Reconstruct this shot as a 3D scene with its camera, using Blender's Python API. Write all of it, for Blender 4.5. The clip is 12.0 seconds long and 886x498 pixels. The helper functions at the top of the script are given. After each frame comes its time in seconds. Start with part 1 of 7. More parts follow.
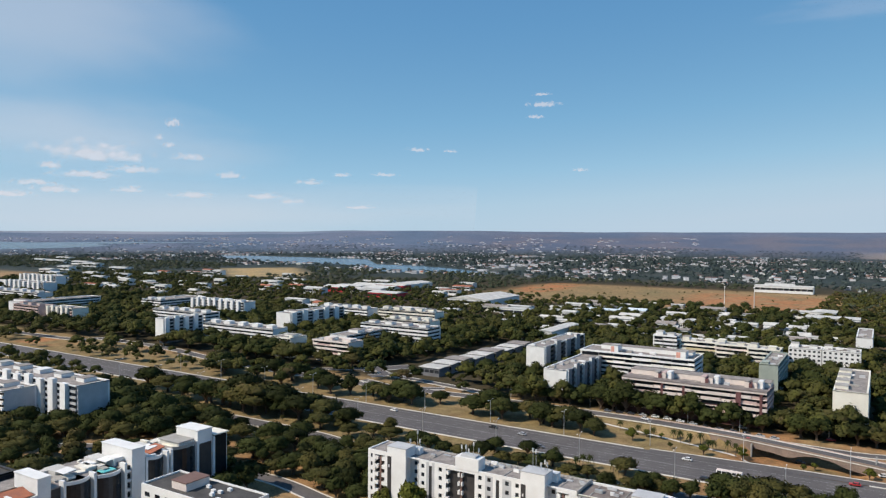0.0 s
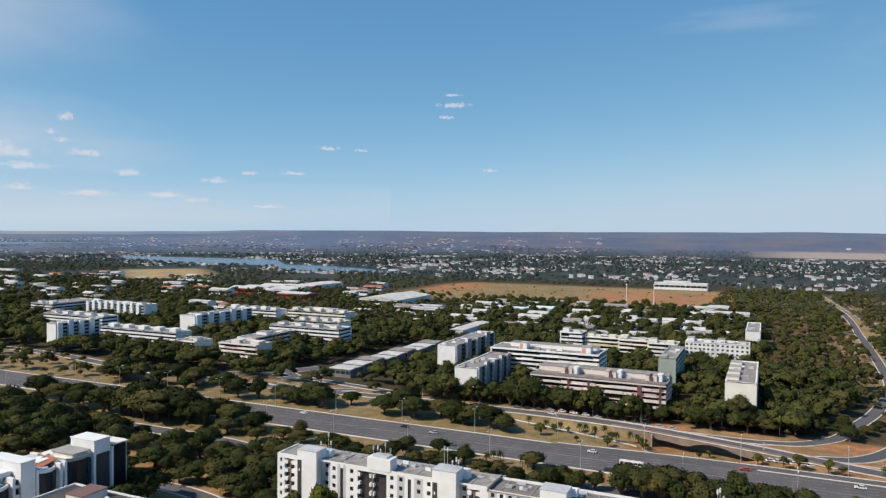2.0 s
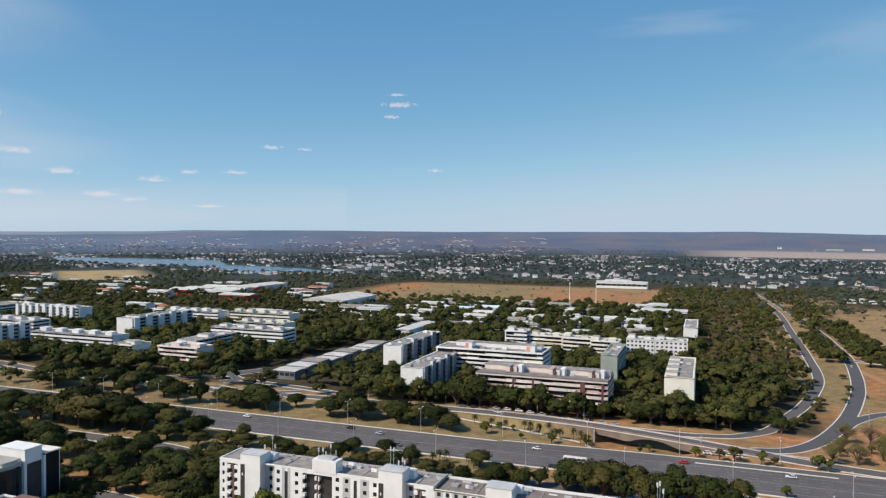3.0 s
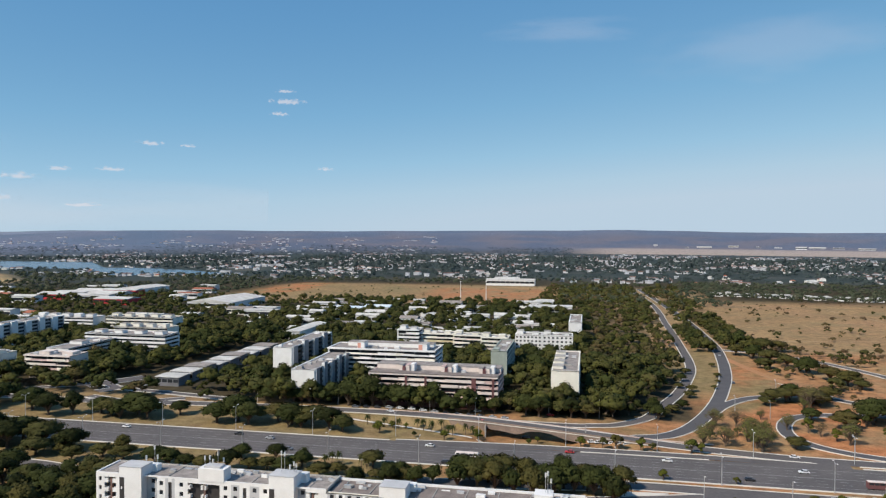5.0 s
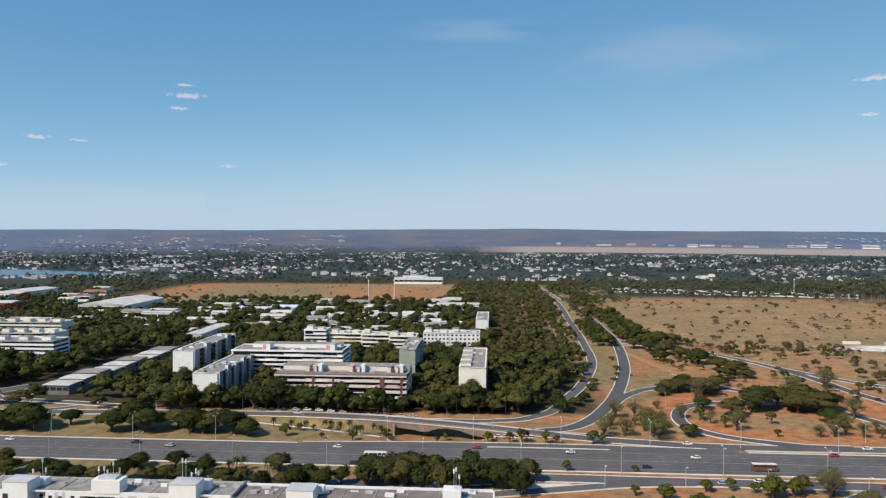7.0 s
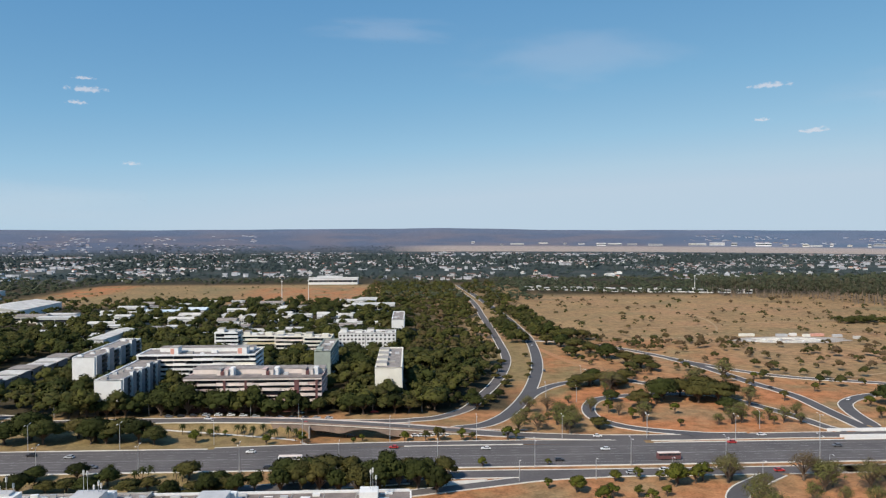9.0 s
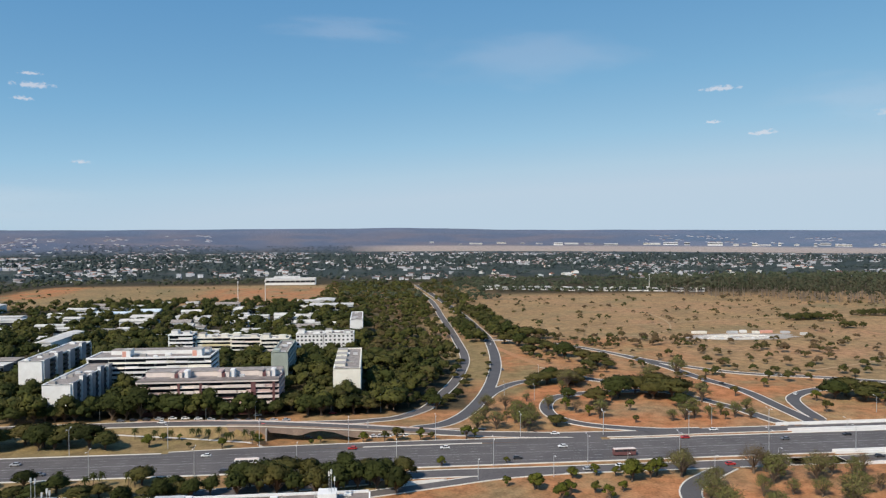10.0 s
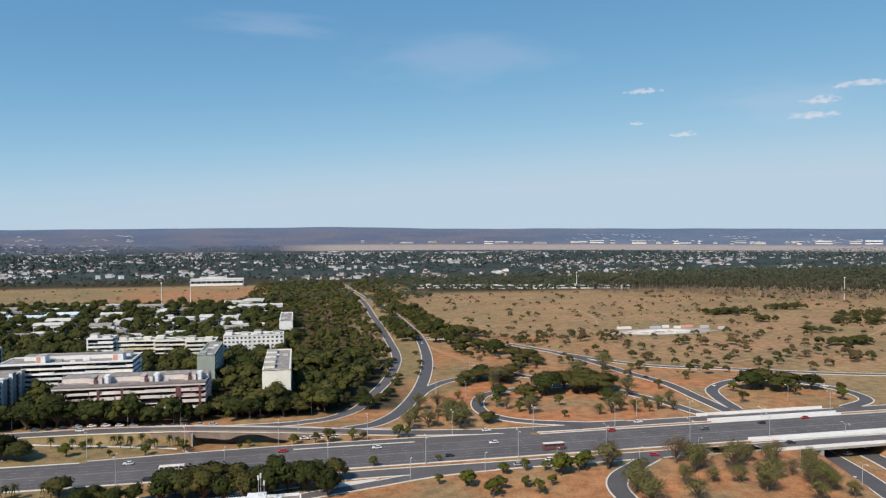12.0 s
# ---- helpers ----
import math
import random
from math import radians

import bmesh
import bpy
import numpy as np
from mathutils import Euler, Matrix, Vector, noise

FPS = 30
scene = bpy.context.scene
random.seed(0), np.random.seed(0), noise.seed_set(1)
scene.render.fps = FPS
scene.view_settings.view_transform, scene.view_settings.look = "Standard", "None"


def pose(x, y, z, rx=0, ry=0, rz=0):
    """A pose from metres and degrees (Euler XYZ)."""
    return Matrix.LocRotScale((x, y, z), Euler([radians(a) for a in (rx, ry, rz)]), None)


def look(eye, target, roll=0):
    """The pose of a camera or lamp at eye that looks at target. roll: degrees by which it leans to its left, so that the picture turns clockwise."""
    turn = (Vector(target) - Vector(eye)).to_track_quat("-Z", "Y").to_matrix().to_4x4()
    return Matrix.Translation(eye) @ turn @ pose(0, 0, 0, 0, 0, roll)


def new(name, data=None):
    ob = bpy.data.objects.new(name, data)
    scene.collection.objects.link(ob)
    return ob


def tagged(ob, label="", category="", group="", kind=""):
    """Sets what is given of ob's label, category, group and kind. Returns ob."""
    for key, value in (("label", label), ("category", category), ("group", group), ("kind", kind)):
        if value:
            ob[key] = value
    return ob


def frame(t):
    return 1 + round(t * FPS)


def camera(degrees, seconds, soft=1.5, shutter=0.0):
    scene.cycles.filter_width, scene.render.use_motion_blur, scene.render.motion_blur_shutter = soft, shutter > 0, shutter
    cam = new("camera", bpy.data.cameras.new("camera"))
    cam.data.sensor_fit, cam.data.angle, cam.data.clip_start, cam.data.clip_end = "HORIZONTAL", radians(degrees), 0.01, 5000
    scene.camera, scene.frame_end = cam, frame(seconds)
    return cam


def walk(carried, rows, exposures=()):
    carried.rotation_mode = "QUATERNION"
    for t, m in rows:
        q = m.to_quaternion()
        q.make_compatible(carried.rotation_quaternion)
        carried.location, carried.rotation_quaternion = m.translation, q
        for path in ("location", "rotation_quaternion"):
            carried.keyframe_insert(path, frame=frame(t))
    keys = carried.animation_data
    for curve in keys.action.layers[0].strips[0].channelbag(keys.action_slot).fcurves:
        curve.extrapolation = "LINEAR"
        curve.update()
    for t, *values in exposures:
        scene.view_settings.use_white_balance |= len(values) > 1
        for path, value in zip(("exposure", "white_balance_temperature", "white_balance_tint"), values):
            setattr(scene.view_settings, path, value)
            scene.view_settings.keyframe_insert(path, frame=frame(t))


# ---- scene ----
# The camera hovers 100 m over the ground and turns to its right.
# World: X runs along the motorway, Y across it, Z up.
EYE = Vector((0.0, 0.0, 100.0))
cam = camera(63.47, 12.0, 1.25)
TURNS = [
    (0.0, -31.62, -1.40, 0.40),
    (0.5, -30.25, -1.40, 0.44),
    (1.0, -27.73, -1.39, 0.45),
    (1.5, -26.11, -1.39, 0.37),
    (2.0, -24.53, -1.37, 0.42),
    (2.5, -22.45, -1.36, 0.45),
    (3.0, -20.18, -1.35, 0.36),
    (5.0, -11.53, -1.38, 0.14),
    (5.5, -9.55, -1.41, 0.11),
    (6.0, -7.68, -1.43, 0.13),
    (6.5, -5.92, -1.44, 0.14),
    (7.0, -4.17, -1.47, 0.07),
    (9.0, 2.59, -1.51, -0.10),
    (9.5, 4.19, -1.52, -0.11),
    (10.0, 5.90, -1.53, -0.13),
    (10.5, 7.36, -1.55, -0.19),
    (11.0, 8.91, -1.59, -0.23),
    (11.5, 10.46, -1.61, -0.24),
    (12.0, 11.40, -1.63, -0.24),
]


def aim(bearing, pitch, roll):
    b, p = radians(bearing), radians(pitch)
    return look(EYE, EYE + Vector((math.sin(b) * math.cos(p), math.cos(b) * math.cos(p), math.sin(p))), roll)


walk(cam, [(t, aim(b, p, r)) for t, b, p, r in TURNS])
# ---- light ----
SUN_BEARING, SUN_HEIGHT = -137.0, 44.0
world = bpy.data.worlds.new("world")
scene.world = world
world.use_nodes = True
wn = world.node_tree.nodes
sky = wn.new("ShaderNodeTexSky")
sky.sky_type, sky.sun_disc = "NISHITA", False
sky.sun_elevation, sky.sun_rotation = radians(SUN_HEIGHT), radians(SUN_BEARING)
sky.altitude, sky.air_density, sky.dust_density, sky.ozone_density = 1100, 1.0, 0.0, 2.5
wn["Background"].inputs["Strength"].default_value = 1.0
# the clear sky graded from deep cyan-blue overhead to pale lavender at the skyline
parts_of = wn.new("ShaderNodeSeparateColor")
grade = wn.new("ShaderNodeMapRange")
grade.inputs[1].default_value, grade.inputs[2].default_value = 1.0, 8.4
ramp = wn.new("ShaderNodeValToRGB")
for place, colour in ((0.0, (0.06, 0.19, 0.44)), (0.2, (0.125, 0.315, 0.565)), (0.4, (0.205, 0.43, 0.66)), (0.62, (0.315, 0.54, 0.73)), (0.82, (0.43, 0.605, 0.745)), (1.0, (0.495, 0.625, 0.745))):
    stop = ramp.color_ramp.elements[0] if place == 0.0 else ramp.color_ramp.elements[-1] if place == 1.0 else ramp.color_ramp.elements.new(place)
    stop.color = (*colour, 1)
wl = world.node_tree.links
wl.new(sky.outputs["Color"], parts_of.inputs["Color"])
wl.new(parts_of.outputs["Green"], grade.inputs[0])
wl.new(grade.outputs[0], ramp.inputs["Fac"])
wl.new(ramp.outputs["Color"], wn["Background"].inputs["Color"])
sun = new("sun", bpy.data.lights.new("sun", "SUN"))
sun.data.energy, sun.data.angle, sun.data.color = 5.1, radians(0.5), (1.0, 0.9, 0.765)
sb, sh = radians(SUN_BEARING), radians(SUN_HEIGHT)
SUNWARD = Vector((math.sin(sb) * math.cos(sh), math.cos(sb) * math.cos(sh), math.sin(sh)))
sun.matrix_world = look(SUNWARD * 1000, (0, 0, 0))
scene.view_settings.exposure = 0.0


# ---- materials ----
def material(name, colour, rough=0.8, other=None, scale=1.0, amount=0.5, fine=0.15, bump=0.0, metal=0.0, each=0.0, island=0.0, spec=0.3):
    """A surface of two colours in soft patches (scale: patches a metre), with fine grain, bump, and variation by object or by piece."""
    m = bpy.data.materials.new(name)
    m.use_nodes = True
    n, l = m.node_tree.nodes, m.node_tree.links
    b = n["Principled BSDF"]
    b.inputs["Roughness"].default_value, b.inputs["Metallic"].default_value = rough, metal
    b.inputs["Specular IOR Level"].default_value = spec
    geo = n.new("ShaderNodeNewGeometry")
    big = n.new("ShaderNodeTexNoise")
    big.inputs["Scale"].default_value, big.inputs["Detail"].default_value = scale, 6
    l.new(geo.outputs["Position"], big.inputs["Vector"])
    ramp = n.new("ShaderNodeMapRange")
    ramp.inputs[1].default_value, ramp.inputs[2].default_value = 0.5 - amount / 2, 0.5 + amount / 2
    l.new(big.outputs["Fac"], ramp.inputs[0])
    mix = n.new("ShaderNodeMix")
    mix.data_type = "RGBA"
    mix.inputs[6].default_value = (*colour, 1)
    mix.inputs[7].default_value = (*(other or [c * 0.75 for c in colour]), 1)
    l.new(ramp.outputs[0], mix.inputs[0])
    small = n.new("ShaderNodeTexNoise")
    small.inputs["Scale"].default_value, small.inputs["Detail"].default_value = scale * 14, 4
    l.new(geo.outputs["Position"], small.inputs["Vector"])
    val = n.new("ShaderNodeMapRange")
    val.inputs[1].default_value, val.inputs[2].default_value = 0.3, 0.7
    val.inputs[3].default_value, val.inputs[4].default_value = 1 - fine, 1 + fine
    l.new(small.outputs["Fac"], val.inputs[0])
    last = val.outputs[0]
    if each or island:
        src = n.new("ShaderNodeObjectInfo").outputs["Random"] if each else geo.outputs["Random Per Island"]
        mr = n.new("ShaderNodeMapRange")
        mr.inputs[3].default_value, mr.inputs[4].default_value = 1 - (each or island), 1 + (each or island)
        l.new(src, mr.inputs[0])
        mul = n.new("ShaderNodeMath")
        mul.operation = "MULTIPLY"
        l.new(last, mul.inputs[0])
        l.new(mr.outputs[0], mul.inputs[1])
        last = mul.outputs[0]
    hsv = n.new("ShaderNodeHueSaturation")
    l.new(mix.outputs[2], hsv.inputs["Color"])
    l.new(last, hsv.inputs["Value"])
    l.new(hsv.outputs[0], b.inputs["Base Color"])
    if bump:
        bp = n.new("ShaderNodeBump")
        bp.inputs["Strength"].default_value, bp.inputs["Distance"].default_value = bump, 0.1
        l.new(small.outputs["Fac"], bp.inputs["Height"])
        l.new(bp.outputs[0], b.inputs["Normal"])
    return m


WHITE = material("white_paint", (0.78, 0.775, 0.768), 0.7, (0.65, 0.635, 0.62), 0.25, 0.6, 0.06, 0.1)
CREAM = material("cream_paint", (0.78, 0.75, 0.67), 0.7, (0.64, 0.6, 0.52), 0.2, 0.6, 0.06, 0.1)
PINK = material("pink_render", (0.54, 0.4, 0.37), 0.75, (0.42, 0.31, 0.29), 0.2, 0.6, 0.08, 0.1)
MAROON = material("maroon_paint", (0.16, 0.07, 0.07), 0.7, None, 0.3)
GREYGREEN = material("grey_green_render", (0.34, 0.375, 0.33), 0.75, (0.25, 0.28, 0.25), 0.2, 0.6, 0.08)
GREY = material("grey_render", (0.45, 0.45, 0.46), 0.75, (0.33, 0.33, 0.34), 0.2, 0.6, 0.1)
# grey for white shafts on the side away from the sun: shade as colour
SHADE_GREY = material("shade_grey_render", (0.27, 0.27, 0.285), 0.75, (0.2, 0.2, 0.21), 0.2, 0.6, 0.1)
SLATE = material("slate_grey_render", (0.2, 0.2, 0.215), 0.75, (0.14, 0.14, 0.15), 0.2, 0.6, 0.1)
TRACK = material("worn_dirt", (0.37, 0.26, 0.15), 0.95, (0.3, 0.2, 0.11), 0.1, 0.5, 0.25)
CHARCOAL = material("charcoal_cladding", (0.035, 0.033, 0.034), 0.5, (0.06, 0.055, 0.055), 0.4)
SALMON = material("salmon_paint", (0.7, 0.36, 0.28), 0.75, None, 0.4)
CONCRETE = material("concrete", (0.42, 0.4, 0.37), 0.85, (0.25, 0.235, 0.22), 0.15, 0.6, 0.12, 0.3)
ROOF = material("roof_membrane", (0.36, 0.32, 0.295), 0.9, (0.15, 0.132, 0.122), 0.3, 0.6, 0.3, 0.2)
DARKROOF = material("dark_roof_felt", (0.045, 0.042, 0.042), 0.85, (0.09, 0.085, 0.08), 0.3, 0.5, 0.2)
METALROOF = material("white_metal_roof", (0.68, 0.66, 0.63), 0.7, (0.36, 0.345, 0.325), 0.12, 0.6, 0.15, spec=0.1)
BLUEROOF = material("pale_blue_metal_roof", (0.42, 0.55, 0.68), 0.7, (0.66, 0.68, 0.68), 0.08, 0.5, 0.1, spec=0.1)
TILEROOF = material("terracotta_tiles", (0.42, 0.15, 0.08), 0.85, (0.3, 0.12, 0.08), 0.5, 0.5, 0.2)
REDPAINT = material("red_paint", (0.5, 0.04, 0.05), 0.6, None, 0.3)
GLASS = material("window_glass", (0.018, 0.021, 0.026), 0.12, (0.03, 0.034, 0.04), 0.7, 0.5, 0.1, each=0.5, spec=0.3)
ASPHALT = material("asphalt", (0.125, 0.112, 0.11), 0.85, (0.086, 0.078, 0.077), 0.06, 0.5, 0.15, 0.2)
ASPHALT_NEW = material("dark_asphalt", (0.072, 0.069, 0.073), 0.85, (0.1, 0.094, 0.096), 0.08, 0.5, 0.12, 0.2)
KERB = material("kerb_concrete", (0.7, 0.67, 0.61), 0.85, (0.5, 0.46, 0.41), 0.2, 0.6, 0.15)
LINE = material("road_paint", (0.42, 0.41, 0.4), 0.7, (0.2, 0.2, 0.2), 0.3, 0.7, 0.2)
BARK = material("bark", (0.14, 0.1, 0.07), 0.95, (0.08, 0.06, 0.045), 1.0, 0.5, 0.3)
STEEL = material("galvanised_steel", (0.55, 0.56, 0.56), 0.45, (0.4, 0.41, 0.42), 0.5, 0.5, 0.1, metal=0.5)
SOIL = material("bare_red_earth", (0.4, 0.17, 0.08), 0.95, (0.32, 0.19, 0.09), 0.06, 0.5, 0.25)
BLACK = material("black_rubber", (0.02, 0.02, 0.02), 0.8, None, 2.0)
PALE_PINK = material("pale_pink_render", (0.74, 0.65, 0.6), 0.75, (0.58, 0.5, 0.46), 0.3, 0.6, 0.08)
PATH_PINK = material("pinkish_path_concrete", (0.58, 0.42, 0.34), 0.85, (0.46, 0.34, 0.28), 0.2, 0.5, 0.12)
BRICK_BROWN = material("brown_tile_strip", (0.2, 0.12, 0.1), 0.7, None, 0.4)
ROOF_BROWN = material("brown_roof_felt", (0.27, 0.225, 0.2), 0.9, (0.12, 0.1, 0.092), 0.25, 0.6, 0.35, 0.2)
YELLOW = material("pale_yellow_paint", (0.68, 0.58, 0.36), 0.75, None, 0.3)

def foliage(name, stops, per_tree=True, spread=0.55, bright=1.0):
    """Leaves whose hue runs from tree to tree over the given colours, with patches and fine grain."""
    m = bpy.data.materials.new(name)
    m.use_nodes = True
    n, l = m.node_tree.nodes, m.node_tree.links
    b = n["Principled BSDF"]
    b.inputs["Roughness"].default_value, b.inputs["Specular IOR Level"].default_value = 0.75, 0.06
    geo = n.new("ShaderNodeNewGeometry")
    if per_tree:
        lot = n.new("ShaderNodeObjectInfo").outputs["Random"]
    else:
        tint = n.new("ShaderNodeAttribute")
        tint.attribute_name = "tint"
        lot = tint.outputs["Fac"]
    patch = n.new("ShaderNodeTexNoise")
    patch.inputs["Scale"].default_value, patch.inputs["Detail"].default_value = 0.22, 4
    l.new(geo.outputs["Position"], patch.inputs["Vector"])
    mix = n.new("ShaderNodeMath")
    mix.operation = "MULTIPLY_ADD"
    mix.inputs[1].default_value = spread
    shift = n.new("ShaderNodeMapRange")
    shift.inputs[1].default_value, shift.inputs[2].default_value = 0.25, 0.75
    shift.inputs[3].default_value, shift.inputs[4].default_value = -0.05, 1.05 - spread
    l.new(patch.outputs["Fac"], shift.inputs[0])
    l.new(lot, mix.inputs[0])
    l.new(shift.outputs[0], mix.inputs[2])
    ramp = n.new("ShaderNodeValToRGB")
    for i, colour in enumerate(stops):
        place = i / (len(stops) - 1)
        stop = ramp.color_ramp.elements[0] if i == 0 else ramp.color_ramp.elements[-1] if i == len(stops) - 1 else ramp.color_ramp.elements.new(place)
        stop.color = (*[c * bright for c in colour], 1)
    l.new(mix.outputs[0], ramp.inputs["Fac"])
    grain = n.new("ShaderNodeTexNoise")
    grain.inputs["Scale"].default_value, grain.inputs["Detail"].default_value = 1.6, 5
    l.new(geo.outputs["Position"], grain.inputs["Vector"])
    val = n.new("ShaderNodeMapRange")
    val.inputs[1].default_value, val.inputs[2].default_value = 0.3, 0.7
    val.inputs[3].default_value, val.inputs[4].default_value = 0.7, 1.3
    l.new(grain.outputs["Fac"], val.inputs[0])
    h = n.new("ShaderNodeHueSaturation")
    l.new(ramp.outputs["Color"], h.inputs["Color"])
    l.new(val.outputs[0], h.inputs["Value"])
    l.new(h.outputs[0], b.inputs["Base Color"])
    return m


DEEP, GREEN, OLIVE, TAWNY, RUSSET = (0.021, 0.025, 0.008), (0.037, 0.044, 0.013), (0.058, 0.056, 0.019), (0.086, 0.067, 0.030), (0.095, 0.062, 0.035)
LEAVES = [
    foliage("green_leaves", (DEEP, GREEN, GREEN, OLIVE)),
    foliage("dark_green_leaves", (DEEP, DEEP, GREEN, GREEN)),
    foliage("olive_leaves", (GREEN, OLIVE, (0.068, 0.06, 0.018), TAWNY)),
    foliage("dry_leaves", (TAWNY, (0.13, 0.095, 0.045), (0.15, 0.115, 0.06), RUSSET)),
    foliage("bright_green_leaves", (GREEN, (0.07, 0.078, 0.014), (0.085, 0.088, 0.016), OLIVE)),
]
WOODLAND = foliage("woodland_crowns", (DEEP, GREEN, GREEN, OLIVE, (0.068, 0.07, 0.018), OLIVE, TAWNY, RUSSET), False, 0.75)
SCRUB_GREEN = foliage("dark_scrub_leaves", (GREEN, OLIVE, OLIVE), False, 0.75)
SCRUB_DRY = foliage("grey_olive_scrub", (OLIVE, TAWNY, TAWNY, RUSSET, (0.12, 0.09, 0.055)), False, 0.75)
FEATHERY = foliage("feathery_pale_leaves", ((0.098, 0.112, 0.028), (0.132, 0.13, 0.044), (0.152, 0.127, 0.06)))
# leaf colour paled and blued to carry the haze of the far belts
WOOD_FAR = foliage("hazed_far_leaves", ((0.040, 0.054, 0.036), (0.056, 0.068, 0.042), (0.072, 0.082, 0.05), (0.095, 0.084, 0.06)), False, 0.7)
GUM_LEAVES = foliage("gum_leaves", ((0.05, 0.058, 0.036), (0.065, 0.07, 0.043), (0.085, 0.075, 0.05)), False, 0.7)
GUM_BARK = material("pale_gum_bark", (0.24, 0.2, 0.17), 0.9, (0.15, 0.12, 0.1), 0.3)
# blue-green here is air haze mixed into the leaf colour
WOOD_DISTANT = foliage("hazed_distant_woods", ((0.046, 0.064, 0.066), (0.058, 0.078, 0.076), (0.076, 0.092, 0.084)), False, 0.7)
# wall and tile colours of the distant houses are dulled to stand for haze
DISTANT_WHITE = material("hazed_distant_walls", (0.62, 0.62, 0.64), 0.8, (0.4, 0.4, 0.43), 0.01, 0.6, 0.2, island=0.25)
DISTANT_TILE = material("hazed_distant_tiles", (0.3, 0.17, 0.14), 0.85, (0.22, 0.15, 0.13), 0.01, 0.5, 0.2, island=0.3)
# remote crowns are coloured blue-grey as haze would turn them
WOOD_REMOTE = material("hazed_remote_gardens", (0.075, 0.1, 0.125), 0.95, (0.06, 0.082, 0.1), 0.004, 0.4, 0.2, island=0.15)
WATER = material("lake_water", (0.09, 0.125, 0.15), 0.25, (0.1, 0.135, 0.16), 0.003, 0.5, 0.05, spec=0.5)
# ---- building tools ----
class Geo:
    """Vertices and faces of one mesh in the making."""

    def __init__(self):
        self.v, self.f = [], []

    def face(self, *pts):
        k = len(self.v)
        self.v += [tuple(p) for p in pts]
        self.f.append(tuple(range(k, k + len(pts))))

    def box(self, x0, x1, y0, y1, z0, z1, low=True):
        k = len(self.v)
        self.v += [(x0, y0, z0), (x1, y0, z0), (x1, y1, z0), (x0, y1, z0), (x0, y0, z1), (x1, y0, z1), (x1, y1, z1), (x0, y1, z1)]
        fs = [(4, 5, 6, 7), (0, 1, 5, 4), (1, 2, 6, 5), (2, 3, 7, 6), (3, 0, 4, 7)] + ([(3, 2, 1, 0)] if low else [])
        self.f += [tuple(k + i for i in f) for f in fs]
        return self

    def tube(self, a, b, ra, rb, n=8, cap=True):
        a, b = Vector(a), Vector(b)
        q = (b - a).to_track_quat("Z", "Y")
        k = len(self.v)
        for c, r in ((a, ra), (b, rb)):
            for i in range(n):
                w = 2 * math.pi * i / n
                self.v.append(tuple(c + q @ Vector((r * math.cos(w), r * math.sin(w), 0))))
        self.f += [(k + i, k + (i + 1) % n, k + n + (i + 1) % n, k + n + i) for i in range(n)]
        if cap:
            self.f += [tuple(k + n + i for i in range(n)), tuple(k + n - 1 - i for i in range(n))]
        return self

    def mesh(self, name, mat, smooth=False):
        me = bpy.data.meshes.new(name)
        me.from_pydata(self.v, [], self.f)
        me.materials.append(mat)
        if smooth:
            me.shade_smooth()
        me.update()
        return me


def mesh_np(name, verts, faces, mat, smooth=False, normals=None, tint=None):
    """A mesh from an array of vertices and an array of equal faces; normals and tint, where given, by vertex."""
    me = bpy.data.meshes.new(name)
    n, k = faces.shape
    me.vertices.add(len(verts))
    me.vertices.foreach_set("co", np.asarray(verts, np.float32).ravel())
    me.loops.add(n * k)
    me.loops.foreach_set("vertex_index", faces.astype(np.int32).ravel())
    me.polygons.add(n)
    me.polygons.foreach_set("loop_start", np.arange(0, n * k, k, dtype=np.int32))
    me.materials.append(mat)
    me.update(calc_edges=True)
    me.validate()
    if smooth or normals is not None:
        me.shade_smooth()
    if normals is not None:
        me.attributes.new("custom_normal", "FLOAT_VECTOR", "POINT").data.foreach_set("vector", np.asarray(normals, np.float32).ravel())
    if tint is not None:
        me.attributes.new("tint", "FLOAT", "POINT").data.foreach_set("value", np.asarray(tint, np.float32).ravel())
    return me


def part(name, data, parent, label="", at=None):
    ob = new(name, data)
    ob.parent = parent
    if at is not None:
        ob.matrix_basis = at
    return tagged(ob, label)


def thing(name, label, category, at=None, group="", kind=""):
    ob = new(name)
    ob.empty_display_size = 0.5
    if at is not None:
        ob.matrix_basis = at
    return tagged(ob, label, category, group, kind)


def solid(name, data, label, category, kind="", group=""):
    return tagged(new(name, data), label, category, group, kind)


def smooth(a, b, x):
    t = np.clip((x - a) / (b - a), 0, 1)
    return t * t * (3 - 2 * t)


def spline(pts, step=4.0):
    """Points along a soft curve through the given ones."""
    p = [Vector(q) for q in pts]
    p = [p[0] * 2 - p[1]] + p + [p[-1] * 2 - p[-2]]
    out = []
    for a, b, c, d in zip(p, p[1:], p[2:], p[3:]):
        n = max(2, int((c - b).length / step))
        for i in range(n):
            t = i / n
            out.append(0.5 * (2 * b + (c - a) * t + (2 * a - 5 * b + 4 * c - d) * t * t + (3 * b - a - 3 * c + d) * t ** 3))
    return out + [p[-2]]


